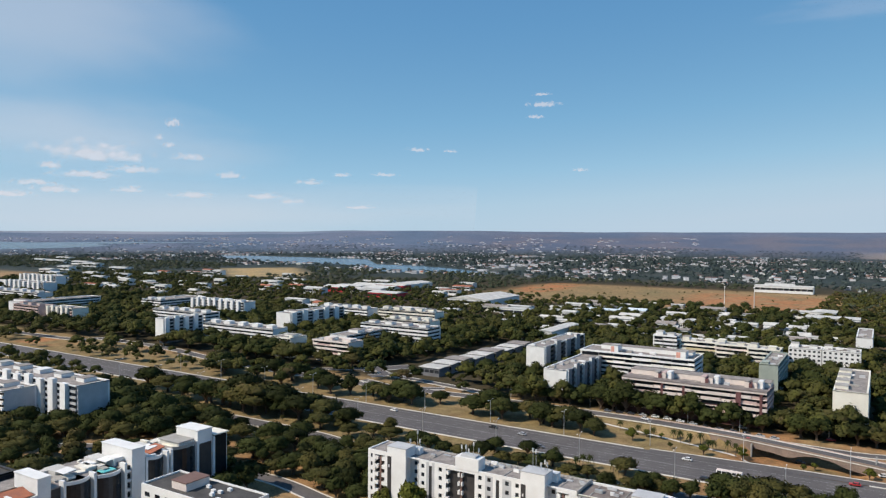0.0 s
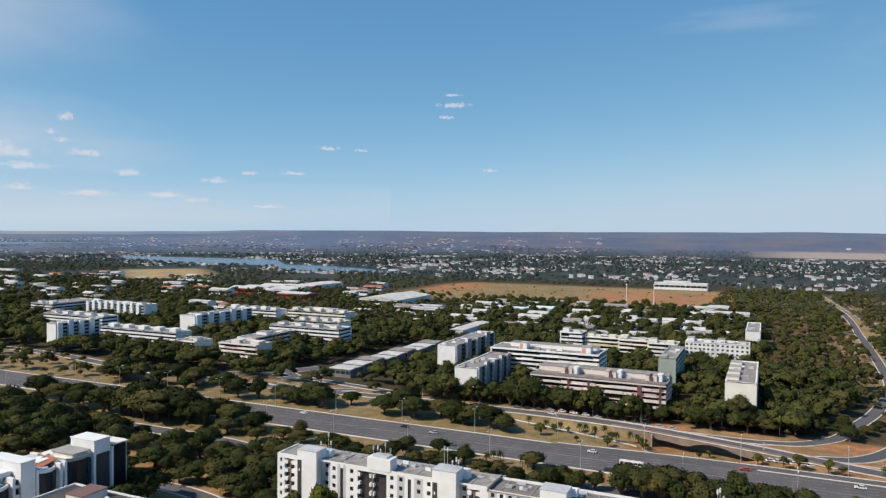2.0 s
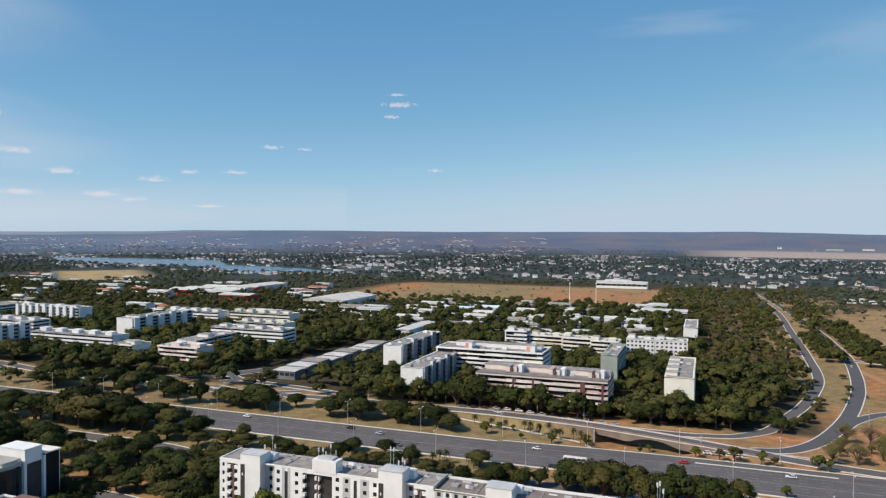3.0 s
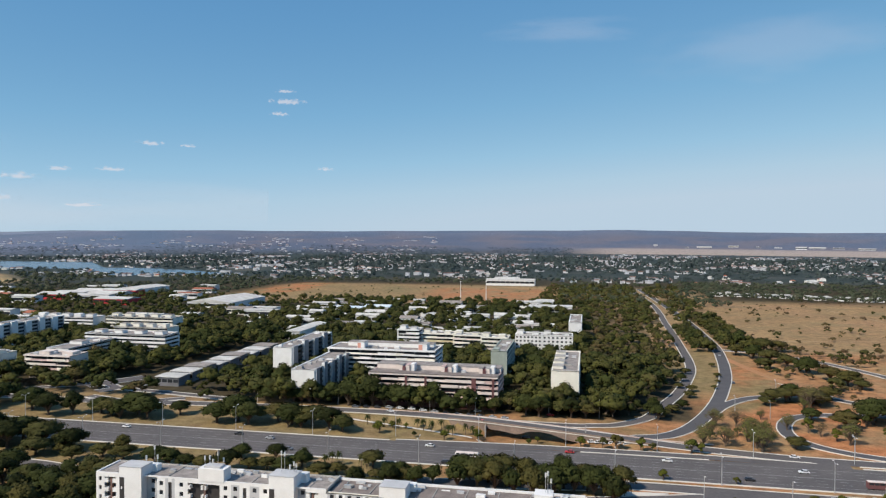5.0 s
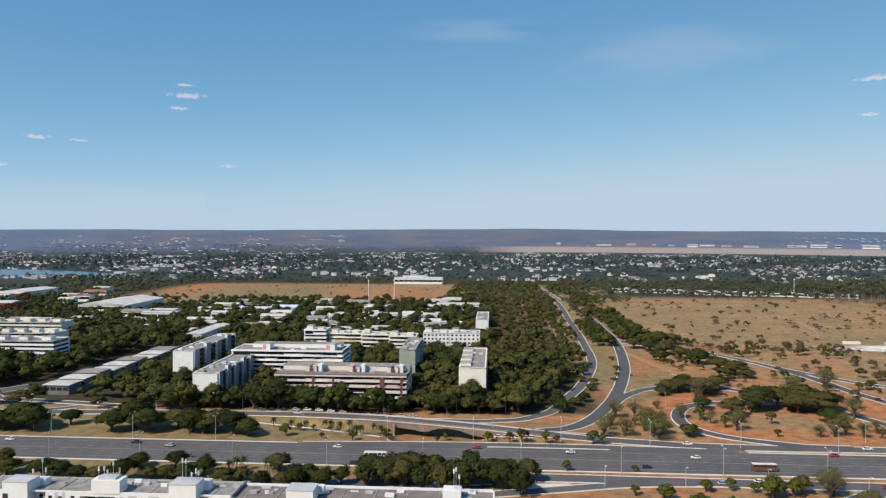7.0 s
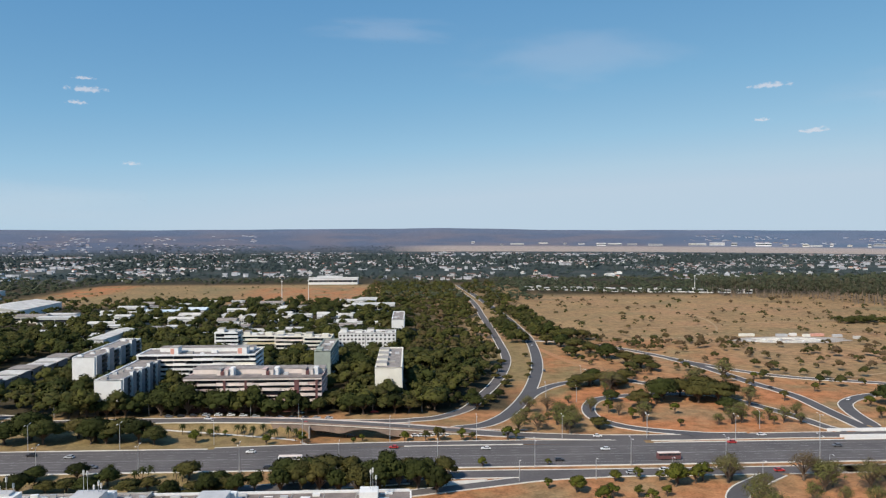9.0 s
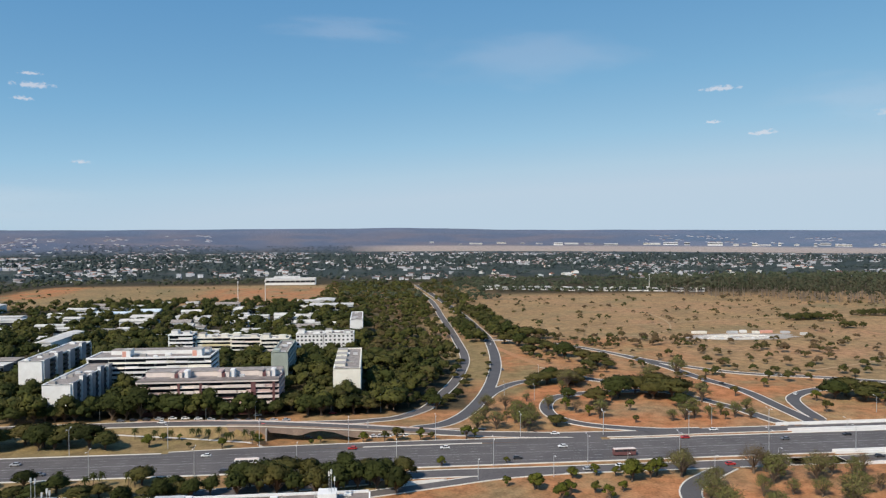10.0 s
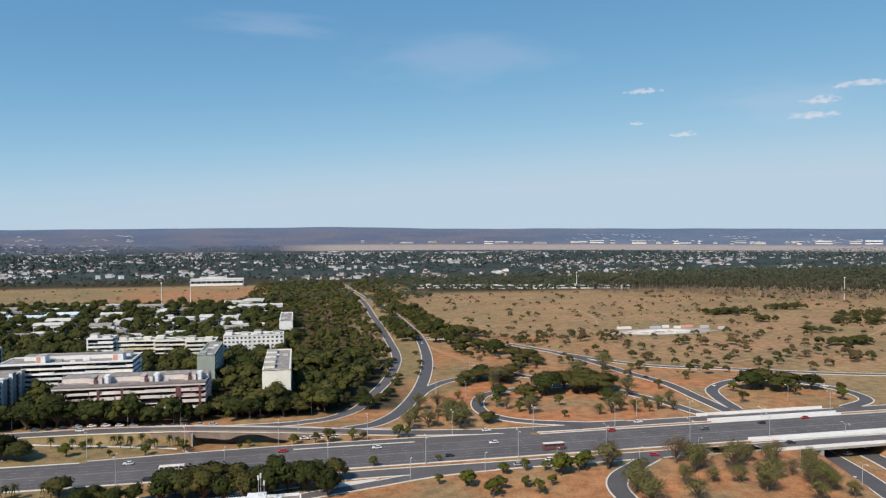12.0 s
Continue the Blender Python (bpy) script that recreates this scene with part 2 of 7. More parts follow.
# ---- the ground and its roads ----
SERVICE = [(-1500, 384, 0), (-702, 372, 0), (-606, 392, 0), (-517, 391, 0), (-443, 378, 0), (-395, 373, 0), (-300, 370, 0), (-205, 378, 0), (-120, 375, 1.4), (-64, 361, 4.2), (-37, 355.5, 4.2), (0, 350, 3.0), (30, 348, 0.8), (68, 342, 0), (125, 337, 0), (300, 338, 0), (1500, 338, 0)]
SERVICE_XY = np.array([p[:] for p in spline(SERVICE, 6.0)])
ROADS = {
    "slip_road_avenue": ([(22, 353), (37, 363), (50, 379.5), (62, 406), (73.5, 440), (84, 480), (93, 522), (101, 577), (108, 650), (109, 717), (108, 840), (99, 1061), (85, 1300)], 7.6),
    "avenue": ([(-52, 374), (-9, 373.5), (2, 375.5), (14, 379), (27, 391), (34.5, 404), (45, 434), (54, 460), (63.5, 496), (72, 537), (76, 577), (78, 627), (80.4, 700), (82.5, 810), (86, 1020), (70, 1286)], 6.4),
    "slip_road_link": ([(66, 412), (74, 430), (84.5, 446), (95, 457), (105.5, 463.5), (123, 471), (138, 468), (152, 458), (165, 444), (180, 426), (192, 404), (204, 376), (210, 350), (216, 343)], 6.6),
    "savanna_road": ([(107, 640), (135, 632), (176, 593), (214, 522), (250, 476), (301, 452), (381, 415), (520, 385), (900, 350)], 7.0),
    "slip_road_long": ([(200, 548), (214, 503), (221, 459), (230, 420), (229, 380), (228, 347)], 7.5),
    "loop_road_west": ([(180, 424), (160, 427), (142, 426), (125, 422.5), (110, 415), (102, 403), (97.5, 386), (98.5, 371), (106, 359), (119, 350), (143, 341.5), (165, 340)], 6.6),
    "loop_road_east": ([(234, 346), (241, 379), (251, 400), (274, 416), (298, 418), (318, 401), (326, 375), (320, 354), (296, 342)], 7.0),
    "near_service_road": ([(-6, 288.5), (30, 289.5), (58, 289.0), (120, 288.5), (200, 288.5), (300, 289), (1500, 289)], 8.6),
    "near_service_branch": ([(82, 287), (62, 285.4), (48, 283), (30, 278), (10, 272.5), (-14, 266)], 6.0),
    "near_slip_road": ([(150, 285), (138, 276), (126, 266), (119, 252), (117, 225)], 7.5),
    "west_service_road": ([(-1500, 266), (-420, 266), (-320, 264), (-240, 264), (-190, 258), (-120, 268), (0, 285)], 9.0),
    "underpass_road": ([(206, 180), (220, 215), (229, 241), (238, 275), (243, 310), (243, 349)], 9.0),
    "underpass_road_return": ([(224, 178), (238, 213), (249, 241), (258, 275), (262, 310), (262, 349)], 9.0),
    "west_street": ([(-330, 180), (-300, 196), (-217, 207), (-170, 200)], 7.0),
    "shops_street": ([(-300, 392), (-284, 420), (-282, 480), (-282, 700)], 8.0),
    "side_street": ([(-350, 390), (-312, 411), (-290, 403), (-250, 397), (-205, 390)], 6.0),
    "car_park": ([(-318, 405), (-302, 428), (-296, 437)], 13.0),
    "car_park_lane": ([(-296, 380), (-262, 374), (-236, 387)], 6.0),
    "exit_lane": ([(-90, 327.5), (-30, 331.5), (40, 332.5), (110, 330)], 6.0),
}


def underpass_x(y):
    return np.interp(y, [180, 215, 241, 275, 310, 345, 400], [215, 229, 239, 248, 252, 252, 252])


# the skyline: bearing, and height of the ridge
RIDGE = ((-70, -63, -50, -43, -39, -31, -25, -16, -11, -7, 3, 10, 16, 24, 29, 38, 46), (83, 83, 88, 91, 103, 106, 102, 104, 104, 109, 113, 103, 97, 97, 95, 88, 85))


def height(x, y):
    """The ground's height: the cutting under the motorway, the bank of the service road, and the far rise to the skyline."""
    x, y = np.asarray(x, float), np.asarray(y, float)
    r = np.hypot(x, y)
    bearing = np.degrees(np.arctan2(x, y))
    z = np.interp(bearing, *RIDGE) * np.clip((r - 3400) / 1500, 0, 1) ** 1.25
    z = z + smooth(4200, 4900, r) * (1.3 * np.sin(bearing * 0.4) + 0.8 * np.sin(bearing * 1.06))
    d = np.abs(x - underpass_x(y))
    z = z - 6.3 * (1 - smooth(15, 24, d)) * smooth(185, 240, y) * (1 - smooth(346, 353, y))
    z = z - 2.4 * smooth(-56, -48, x) * (1 - smooth(-9, -1, x)) * smooth(335, 342, y) * (1 - smooth(360, 364, y))
    sx = SERVICE_XY
    cy = np.interp(x, sx[:, 0], sx[:, 1])
    cz = np.interp(x, sx[:, 0], sx[:, 2])
    off = y - cy
    walled = (x > -70) & (x < 34)
    near = np.where(walled, (off > -4.2), 1 - smooth(5, 14, -off))
    bank = np.where(off < 0, near, 1 - smooth(6, 20, off)) * cz
    bank = np.where((x > -50) & (x < -2), 0, bank)
    return z + bank - 0.12 * (np.abs(off) < 5)


def lines(*spans):
    out = []
    for a, b, s in spans:
        out += list(np.arange(a, b, s))
    return np.array(out + [spans[-1][1]])


gx = lines((-5600, -2000, 120), (-2000, -600, 40), (-600, -120, 14), (-120, 30, 3.5), (30, 190, 8), (190, 285, 2.5), (285, 800, 16), (800, 2000, 50), (2000, 5200, 120))
gy = lines((-400, 160, 40), (160, 330, 3.5), (330, 400, 2.5), (400, 700, 8), (700, 1600, 20), (1600, 3200, 50), (3200, 5200, 60))
GX, GY = np.meshgrid(gx, gy)
GZ = height(GX, GY)
W = len(gx)
ii = (np.arange(len(gy) - 1)[:, None] * W + np.arange(W - 1)[None, :]).ravel()
ground_me = mesh_np("ground", np.stack([GX, GY, GZ], -1).reshape(-1, 3), np.stack([ii, ii + 1, ii + W + 1, ii + W], 1), SOIL, True)


def ground_material():
    """Dry grass, greener lawn, red earth, shade-dark woods floor and, far off, blue haze, by soft masks of place."""
    m = bpy.data.materials.new("dry_ground")
    m.use_nodes = True
    n, l = m.node_tree.nodes, m.node_tree.links
    b = n["Principled BSDF"]
    b.inputs["Roughness"].default_value = 0.95
    b.inputs["Specular IOR Level"].default_value = 0.1
    geo = n.new("ShaderNodeNewGeometry")

    def noise_of(scale, lo, hi, detail=6):
        t = n.new("ShaderNodeTexNoise")
        t.inputs["Scale"].default_value, t.inputs["Detail"].default_value = scale, detail
        l.new(geo.outputs["Position"], t.inputs["Vector"])
        r = n.new("ShaderNodeMapRange")
        r.inputs[1].default_value, r.inputs[2].default_value = lo, hi
        l.new(t.outputs["Fac"], r.inputs[0])
        return r.outputs[0]

    def attr(name):
        a = n.new("ShaderNodeAttribute")
        a.attribute_name = name
        return a.outputs["Fac"]

    def maths(op, a, c):
        k = n.new("ShaderNodeMath")
        k.operation = op
        for i, s in enumerate((a, c)):
            if isinstance(s, float):
                k.inputs[i].default_value = s
            else:
                l.new(s, k.inputs[i])
        return k.outputs[0]

    def mixed(fac, a, c):
        k = n.new("ShaderNodeMix")
        k.data_type = "RGBA"
        l.new(fac, k.inputs[0])
        for i, s in ((6, a), (7, c)):
            if isinstance(s, tuple):
                k.inputs[i].default_value = (*s, 1)
            else:
                l.new(s, k.inputs[i])
        return k.outputs[2]

    col = mixed(noise_of(0.02, 0.35, 0.65), (0.325, 0.218, 0.11), (0.235, 0.162, 0.086))
    col = mixed(noise_of(0.0085, 0.5, 0.68), col, (0.335, 0.2, 0.112))
    col = mixed(noise_of(0.011, 0.54, 0.7), col, (0.19, 0.16, 0.085))
    col = mixed(maths("MULTIPLY", noise_of(0.08, 0.2, 0.6), attr("lawn")), col, (0.215, 0.158, 0.074))
    col = mixed(maths("MULTIPLY", noise_of(0.03, 0.36, 0.58), attr("earth")), col, (0.39, 0.165, 0.074))
    # far woods floor takes a blue-green haze tint in its colour
    hazed_floor = mixed(noise_of(0.006, 0.5, 0.66), (0.042, 0.055, 0.053), (0.085, 0.088, 0.078))
    # near woods floor is coloured dark for the shade under the trees
    floor_col = mixed(attr("beyond"), (0.06, 0.048, 0.028), hazed_floor)
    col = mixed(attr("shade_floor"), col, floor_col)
    col = mixed(attr("meadow"), col, mixed(noise_of(0.02, 0.4, 0.6), (0.42, 0.29, 0.14), (0.3, 0.23, 0.13)))
    # distance haze painted into the far slopes: blue, with mauve mixed in mid-view
    upland_haze = mixed(noise_of(0.0022, 0.4, 0.6), (0.11, 0.152, 0.225), (0.148, 0.172, 0.24))
    upland_haze = mixed(attr("mauve"), upland_haze, mixed(noise_of(0.003, 0.42, 0.6), (0.108, 0.132, 0.195), (0.155, 0.15, 0.188)))
    col = mixed(maths("MULTIPLY", attr("upland_haze"), 0.92), col, upland_haze)
    col = mixed(attr("pale"), col, (0.4, 0.33, 0.29))
    h = n.new("ShaderNodeHueSaturation")
    l.new(col, h.inputs["Color"])
    v = maths("ADD", maths("MULTIPLY", noise_of(0.9, 0.3, 0.7), 0.45), maths("ADD", maths("MULTIPLY", noise_of(0.16, 0.38, 0.62), 0.4), 0.52))
    l.new(v, h.inputs["Value"])
    l.new(h.outputs[0], b.inputs["Base Color"])
    return m


def zone(name, values):
    a = ground_me.attributes.new(name, "FLOAT", "POINT")
    a.data.foreach_set("value", np.asarray(values, np.float32).ravel())


def inside(x0, x1, y0, y1, soft):
    return smooth(x0 - soft, x0 + soft, GX) * (1 - smooth(x1 - soft, x1 + soft, GX)) * smooth(y0 - soft, y0 + soft, GY) * (1 - smooth(y1 - soft, y1 + soft, GY))


RR = np.hypot(GX, GY)


def meadow(x, y):
    """The tan meadow before the lake, an oblong lying aslant."""
    a, b = (x + 1272) * -0.77 + (y - 1244) * 0.64, (x + 1272) * 0.64 + (y - 1244) * 0.77
    return (1 - smooth(165, 205, np.abs(a))) * (1 - smooth(78, 108, np.abs(b)))


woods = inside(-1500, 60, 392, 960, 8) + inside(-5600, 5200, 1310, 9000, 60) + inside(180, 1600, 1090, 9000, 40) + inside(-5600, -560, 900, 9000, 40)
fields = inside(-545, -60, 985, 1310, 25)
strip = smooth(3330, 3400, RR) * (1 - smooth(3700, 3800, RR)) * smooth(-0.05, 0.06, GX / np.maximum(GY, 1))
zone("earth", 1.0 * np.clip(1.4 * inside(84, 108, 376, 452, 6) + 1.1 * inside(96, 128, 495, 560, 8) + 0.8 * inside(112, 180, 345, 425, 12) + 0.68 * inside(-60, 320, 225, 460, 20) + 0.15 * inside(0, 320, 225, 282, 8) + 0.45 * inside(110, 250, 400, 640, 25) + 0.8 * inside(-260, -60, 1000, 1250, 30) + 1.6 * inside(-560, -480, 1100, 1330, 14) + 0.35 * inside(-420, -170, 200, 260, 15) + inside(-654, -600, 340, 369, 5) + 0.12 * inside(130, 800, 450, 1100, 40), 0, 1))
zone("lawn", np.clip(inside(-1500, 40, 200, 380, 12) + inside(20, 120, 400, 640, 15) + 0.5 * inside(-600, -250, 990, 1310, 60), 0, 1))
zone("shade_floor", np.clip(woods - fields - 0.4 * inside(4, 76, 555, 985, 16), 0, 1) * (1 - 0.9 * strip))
zone("pale", np.clip(strip * 0.75, 0, 1))
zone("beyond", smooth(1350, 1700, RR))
zone("meadow", np.clip(meadow(GX, GY), 0, 1))
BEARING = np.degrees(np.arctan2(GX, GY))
# masks for the haze tints of the far ground
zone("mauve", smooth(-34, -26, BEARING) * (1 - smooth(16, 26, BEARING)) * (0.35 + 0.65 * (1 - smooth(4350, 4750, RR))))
zone("upland_haze", smooth(3050, 3900, RR))
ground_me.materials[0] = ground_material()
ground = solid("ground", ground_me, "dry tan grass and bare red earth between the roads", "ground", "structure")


ROUTES = []
CROSSED = [("motorway", np.array([(x, 313.75) for x in np.arange(-1500.0, 1500.0, 3.0)]), 15.05), ("service_road", np.array([(p.x, p.y) for p in spline(SERVICE, 1.5)]), 4.25)]
CROSSED += [(road_name, np.array([(p.x, p.y) for p in spline([(*q, 0) for q in pts], 1.5)]), width / 2) for road_name, (pts, width) in ROADS.items()]


def on_other_road(name, p):
    """Whether a point lies on the asphalt of a road that meets this one."""
    return any(other != name and np.min(np.hypot(pts[:, 0] - p[0], pts[:, 1] - p[1])) < half - 0.1 for other, pts, half in CROSSED)


def ribbon(name, pts, width, mat, label, lift=0.08, kerb=True, z_given=False, level=-9.0, edge=0.6):
    """A road laid on the ground along a curve, with raised concrete kerbs."""
    line = spline([(*p, 0) if len(p) == 2 else p for p in pts], 3.0)
    ROUTES.append((np.array([(p.x, p.y) for p in line]), width / 2))
    rows, left, right = [], [], []
    for i, p in enumerate(line):
        d = (line[min(i + 1, len(line) - 1)] - line[max(i - 1, 0)]).to_2d().normalized()
        nrm = Vector((-d.y, d.x))
        z = (p.z if z_given else max(float(height(p.x, p.y)), level)) + lift
        rows.append((p.to_2d() + nrm * width / 2, p.to_2d() - nrm * width / 2, z, nrm))
    g = Geo()
    for a, b in zip(rows, rows[1:]):
        g.face((*a[1], a[2]), (*b[1], b[2]), (*b[0], b[2]), (*a[0], a[2]))
    road = solid(name, g.mesh(name, mat), label, "road", "structure")
    if kerb:
        for side in (0, 1):
            k = Geo()
            s = 1 if side == 0 else -1
            for a, b in zip(rows, rows[1:]):
                ai, bi = a[side], b[side]
                ao, bo = ai + a[3] * s * edge, bi + b[3] * s * edge
                if abs(ai.x) < 450 and on_other_road(name, (ao + bo) / 2):
                    continue
                t = 0.16
                quad = [(*ai, a[2] + t), (*bi, b[2] + t), (*bo, b[2] + t), (*ao, a[2] + t)]
                k.face(*(quad if s < 0 else quad[::-1]))
                k.face((*ai, a[2]), (*bi, b[2]), (*bi, b[2] + t), (*ai, a[2] + t))
                k.face((*ao, a[2] - 0.2), (*bo, b[2] - 0.2), (*bo, b[2] + t), (*ao, a[2] + t))
            part("kerb", k.mesh("kerb", KERB), road)
    return road


ribbon("motorway", [(-1500, 313.75), (0, 313.75), (1500, 313.75)], 30.1, ASPHALT, "wide grey six-lane motorway with pale kerbs", 0.10, level=0.0, edge=1.0)
ribbon("service_road", SERVICE, 8.5, ASPHALT, "grey service road rising over an underpass", 0.06, True, True)
for road_rank, (road_name, (pts, width)) in enumerate(ROADS.items()):
    mat = ASPHALT_NEW if "slip" in road_name or "loop" in road_name or "under" in road_name else ASPHALT
    ribbon(road_name, pts, width, mat, "dark asphalt road with pale concrete kerbs" if mat is ASPHALT_NEW else "grey asphalt road with pale concrete kerbs", 0.105 + 0.005 * road_rank, level=0.0 if road_name == "near_service_road" else -9.0)

foot = [(x, y + 5.6, z + 0.05) for x, y, z in SERVICE if -130 < x < 50] + [(58, 352.5, 0.3)]
ribbon("footpath", foot, 2.0, PATH_PINK, "pinkish concrete footpath beside the service road", 0.12, False, True)
ribbon("footpath", [(-135, 367), (-119, 361), (-90, 353), (-57, 342.5), (-47, 339)], 1.8, KERB, "pale concrete footpath across the verge", 0.1, False)
for track in ([(300, 470), (420, 520), (560, 600), (700, 760), (760, 900)], [(140, 700), (260, 720), (420, 760), (620, 790)], [(230, 640), (300, 690), (330, 820), (300, 1000)]):
    ribbon("dirt_track", track, 2.2, TRACK, "pale dirt track over the dry plain", 0.06, False)
ribbon("footpath", [(123, 507), (131, 495), (140, 483), (154, 458)], 1.2, KERB, "pale concrete footpath across the verge", 0.1, False)
ribbon("earth_track", [(104, 612), (112, 572), (122, 530), (131, 507), (141, 486)], 6.0, SOIL, "bare red earth track across the verge", 0.06, False)
g = Geo()
wedge = [(8.0, 276.6), (28.5, 281.2), (30.5, 283.0), (8.0, 281.0)]
g.face(*[(x, y, 0.4) for x, y in wedge])
for (ax, ay), (bx, by) in zip(wedge, wedge[1:] + wedge[:1]):
    g.face((ax, ay, 0.0), (bx, by, 0.0), (bx, by, 0.4), (ax, ay, 0.4))
solid("traffic_island", g.mesh("traffic_island", KERB), "pale concrete traffic island between two roads", "traffic island", "structure")
g = Geo()
for lane in (303.0, 306.7, 310.4, 317.1, 320.8, 324.5):
    for x in np.arange(-900, 500, 9.0):
        if lane in (303.0, 324.5):
            g.face((x, lane, 0.115), (x + 9, lane, 0.115), (x + 9, lane + 0.18, 0.115), (x, lane + 0.18, 0.115))
        else:
            g.face((x, lane, 0.115), (x + 3.5, lane, 0.115), (x + 3.5, lane + 0.18, 0.115), (x, lane + 0.18, 0.115))
for off in (313.3, 314.0):
    g.face((-1200, off, 0.115), (800, off, 0.115), (800, off + 0.16, 0.115), (-1200, off + 0.16, 0.115))
solid("lane_markings", g.mesh("lane_markings", LINE), "worn white lane lines painted on the motorway", "road marking", "stuff")
# ---- buildings ----
CONCRETE_GREY = material("pale_grey_panel", (0.5, 0.5, 0.51), 0.75, (0.4, 0.4, 0.41), 0.3, 0.5, 0.08)
FOOTPRINTS = []
MESHES = {}


def cached(key, make):
    if key not in MESHES:
        MESHES[key] = make()
    return MESHES[key]


def slab(name, x0, x1, y0, y1, z0, z1, mat):
    return cached((name, mat.name, *[round(v, 2) for v in (x0, x1, y0, y1, z0, z1)]), lambda: Geo().box(x0, x1, y0, y1, z0, z1).mesh(name, mat))


def window(parent, m, x, z, w, h, y=0.28, glass=None, frame_mat=None):
    """A pane with a thin frame round it, set back in its opening."""
    pane = part("window", slab("window", -w / 2, w / 2, 0, 0.05, 0, h, glass or GLASS), parent, "", m @ pose(x, y, z))
    return pane


def punched(parent, m, w, z0, floors, storey, bays, win_w, win_h, mat, label=""):
    """A wall with real openings, one window in each bay and storey."""
    xs, zs = [0.0], [z0]
    pitch = w / bays
    for i in range(bays):
        xs += [pitch * (i + 0.5) - win_w / 2, pitch * (i + 0.5) + win_w / 2]
    xs.append(w)
    for j in range(floors):
        zs += [z0 + storey * j + 1.0, z0 + storey * j + 1.0 + win_h]
    zs.append(z0 + storey * floors)
    g, d = Geo(), 0.32
    for i, (xa, xb) in enumerate(zip(xs, xs[1:])):
        for j, (za, zb) in enumerate(zip(zs, zs[1:])):
            if i % 2 and j % 2:
                g.face((xa, 0, za), (xa, d, za), (xa, d, zb), (xa, 0, zb))
                g.face((xb, 0, zb), (xb, d, zb), (xb, d, za), (xb, 0, za))
                g.face((xa, 0, za), (xb, 0, za), (xb, d, za), (xa, d, za))
                g.face((xa, d, zb), (xb, d, zb), (xb, 0, zb), (xa, 0, zb))
                window(parent, m, (xa + xb) / 2, za, xb - xa, zb - za)
            else:
                g.face((xa, 0, za), (xb, 0, za), (xb, 0, zb), (xa, 0, zb))
    part("facade", g.mesh("facade", mat), parent, label, m)


def banded(parent, m, w, z0, floors, storey, bay, mat, band=1.35, gap_mat=None):
    """Continuous parapet bands with window strips set back between them."""
    n = max(1, round(w / bay))
    p = w / n
    for j in range(floors):
        z = z0 + storey * j
        part("spandrel", slab("spandrel", 0, w, 0, 0.85, 0, band, mat), parent, "", m @ pose(0, 0, z))
        for i in range(n):
            part("window", slab("window", 0.12, p - 0.12, 0, 0.06, 0, storey - band - 0.02, GLASS), parent, "", m @ pose(i * p, 0.7, z + band))
    part("cornice", slab("cornice", 0, w, 0, 0.85, 0, 0.9, mat), parent, "", m @ pose(0, 0, z0 + storey * floors))


def staggered(parent, m, w, z0, floors, storey, mats, seed, band=1.9):
    """Balcony fronts of uneven length and depth over dark recesses."""
    rng = random.Random(seed)
    for j in range(floors):
        x = 0.0
        while x < w - 0.5:
            seg = min(rng.choice((5.0, 7.5, 10.0, 12.5)), w - x)
            if w - x - seg < 2.5:
                seg = w - x
            back = rng.choice((0.0, 0.0, 0.45, 0.9))
            tall = band + rng.choice((-0.35, 0.0, 0.0, 0.25))
            if rng.random() < 0.92:
                part("balcony_front", slab("balcony_front", 0.06, seg - 0.06, 0, 0.3, 0, tall, rng.choice(mats)), parent, "", m @ pose(x, back, z0 + storey * j))
            part("window", slab("window", 0.2, seg - 0.2, 0, 0.06, 0, storey - 0.7, GLASS), parent, "", m @ pose(x, 1.55, z0 + storey * j + 0.6))
            part("floor_slab", slab("floor_slab", 0, seg, 0.05, 1.6, -0.1, 0.1, mats[0]), parent, "", m @ pose(x, 0, z0 + storey * j))
            x += seg
    part("cornice", slab("cornice", 0, w, -0.3, 1.6, 0, 0.9, mats[0]), parent, "", m @ pose(0, 0, z0 + storey * floors))


def finned(parent, m, w, z0, floors, storey, bays, mat, dark, proud=1.6, share=0.42):
    """Blank shafts standing proud between dark recessed columns of windows."""
    p = w / bays
    hgt = floors * storey + 1.0
    for i in range(bays):
        # a white sheet on each shaft's sunward side stands in for sunlight
        if mat is not WHITE:
            part("shaft_face", slab("shaft_face", -0.08, 0, -proud, 0.8, 0, hgt + (1.6 if i % 2 else 0.3), WHITE), parent, "", m @ pose(i * p, 0, z0))
        part("shaft", slab("shaft", 0, p * share, -proud, 0.8, 0, hgt + (1.6 if i % 2 else 0.3), mat), parent, "", m @ pose(i * p, 0, z0))
        for j in range(floors):
            z = z0 + storey * j
            part("spandrel", slab("spandrel", 0, p * (1 - share), 0.1, 0.8, 0, 1.2, dark), parent, "", m @ pose(i * p + p * share, 0, z))
            part("window", slab("window", 0.1, p * (1 - share) - 0.1, 0, 0.06, 0, storey - 1.22, GLASS), parent, "", m @ pose(i * p + p * share, 0.6, z + 1.2))


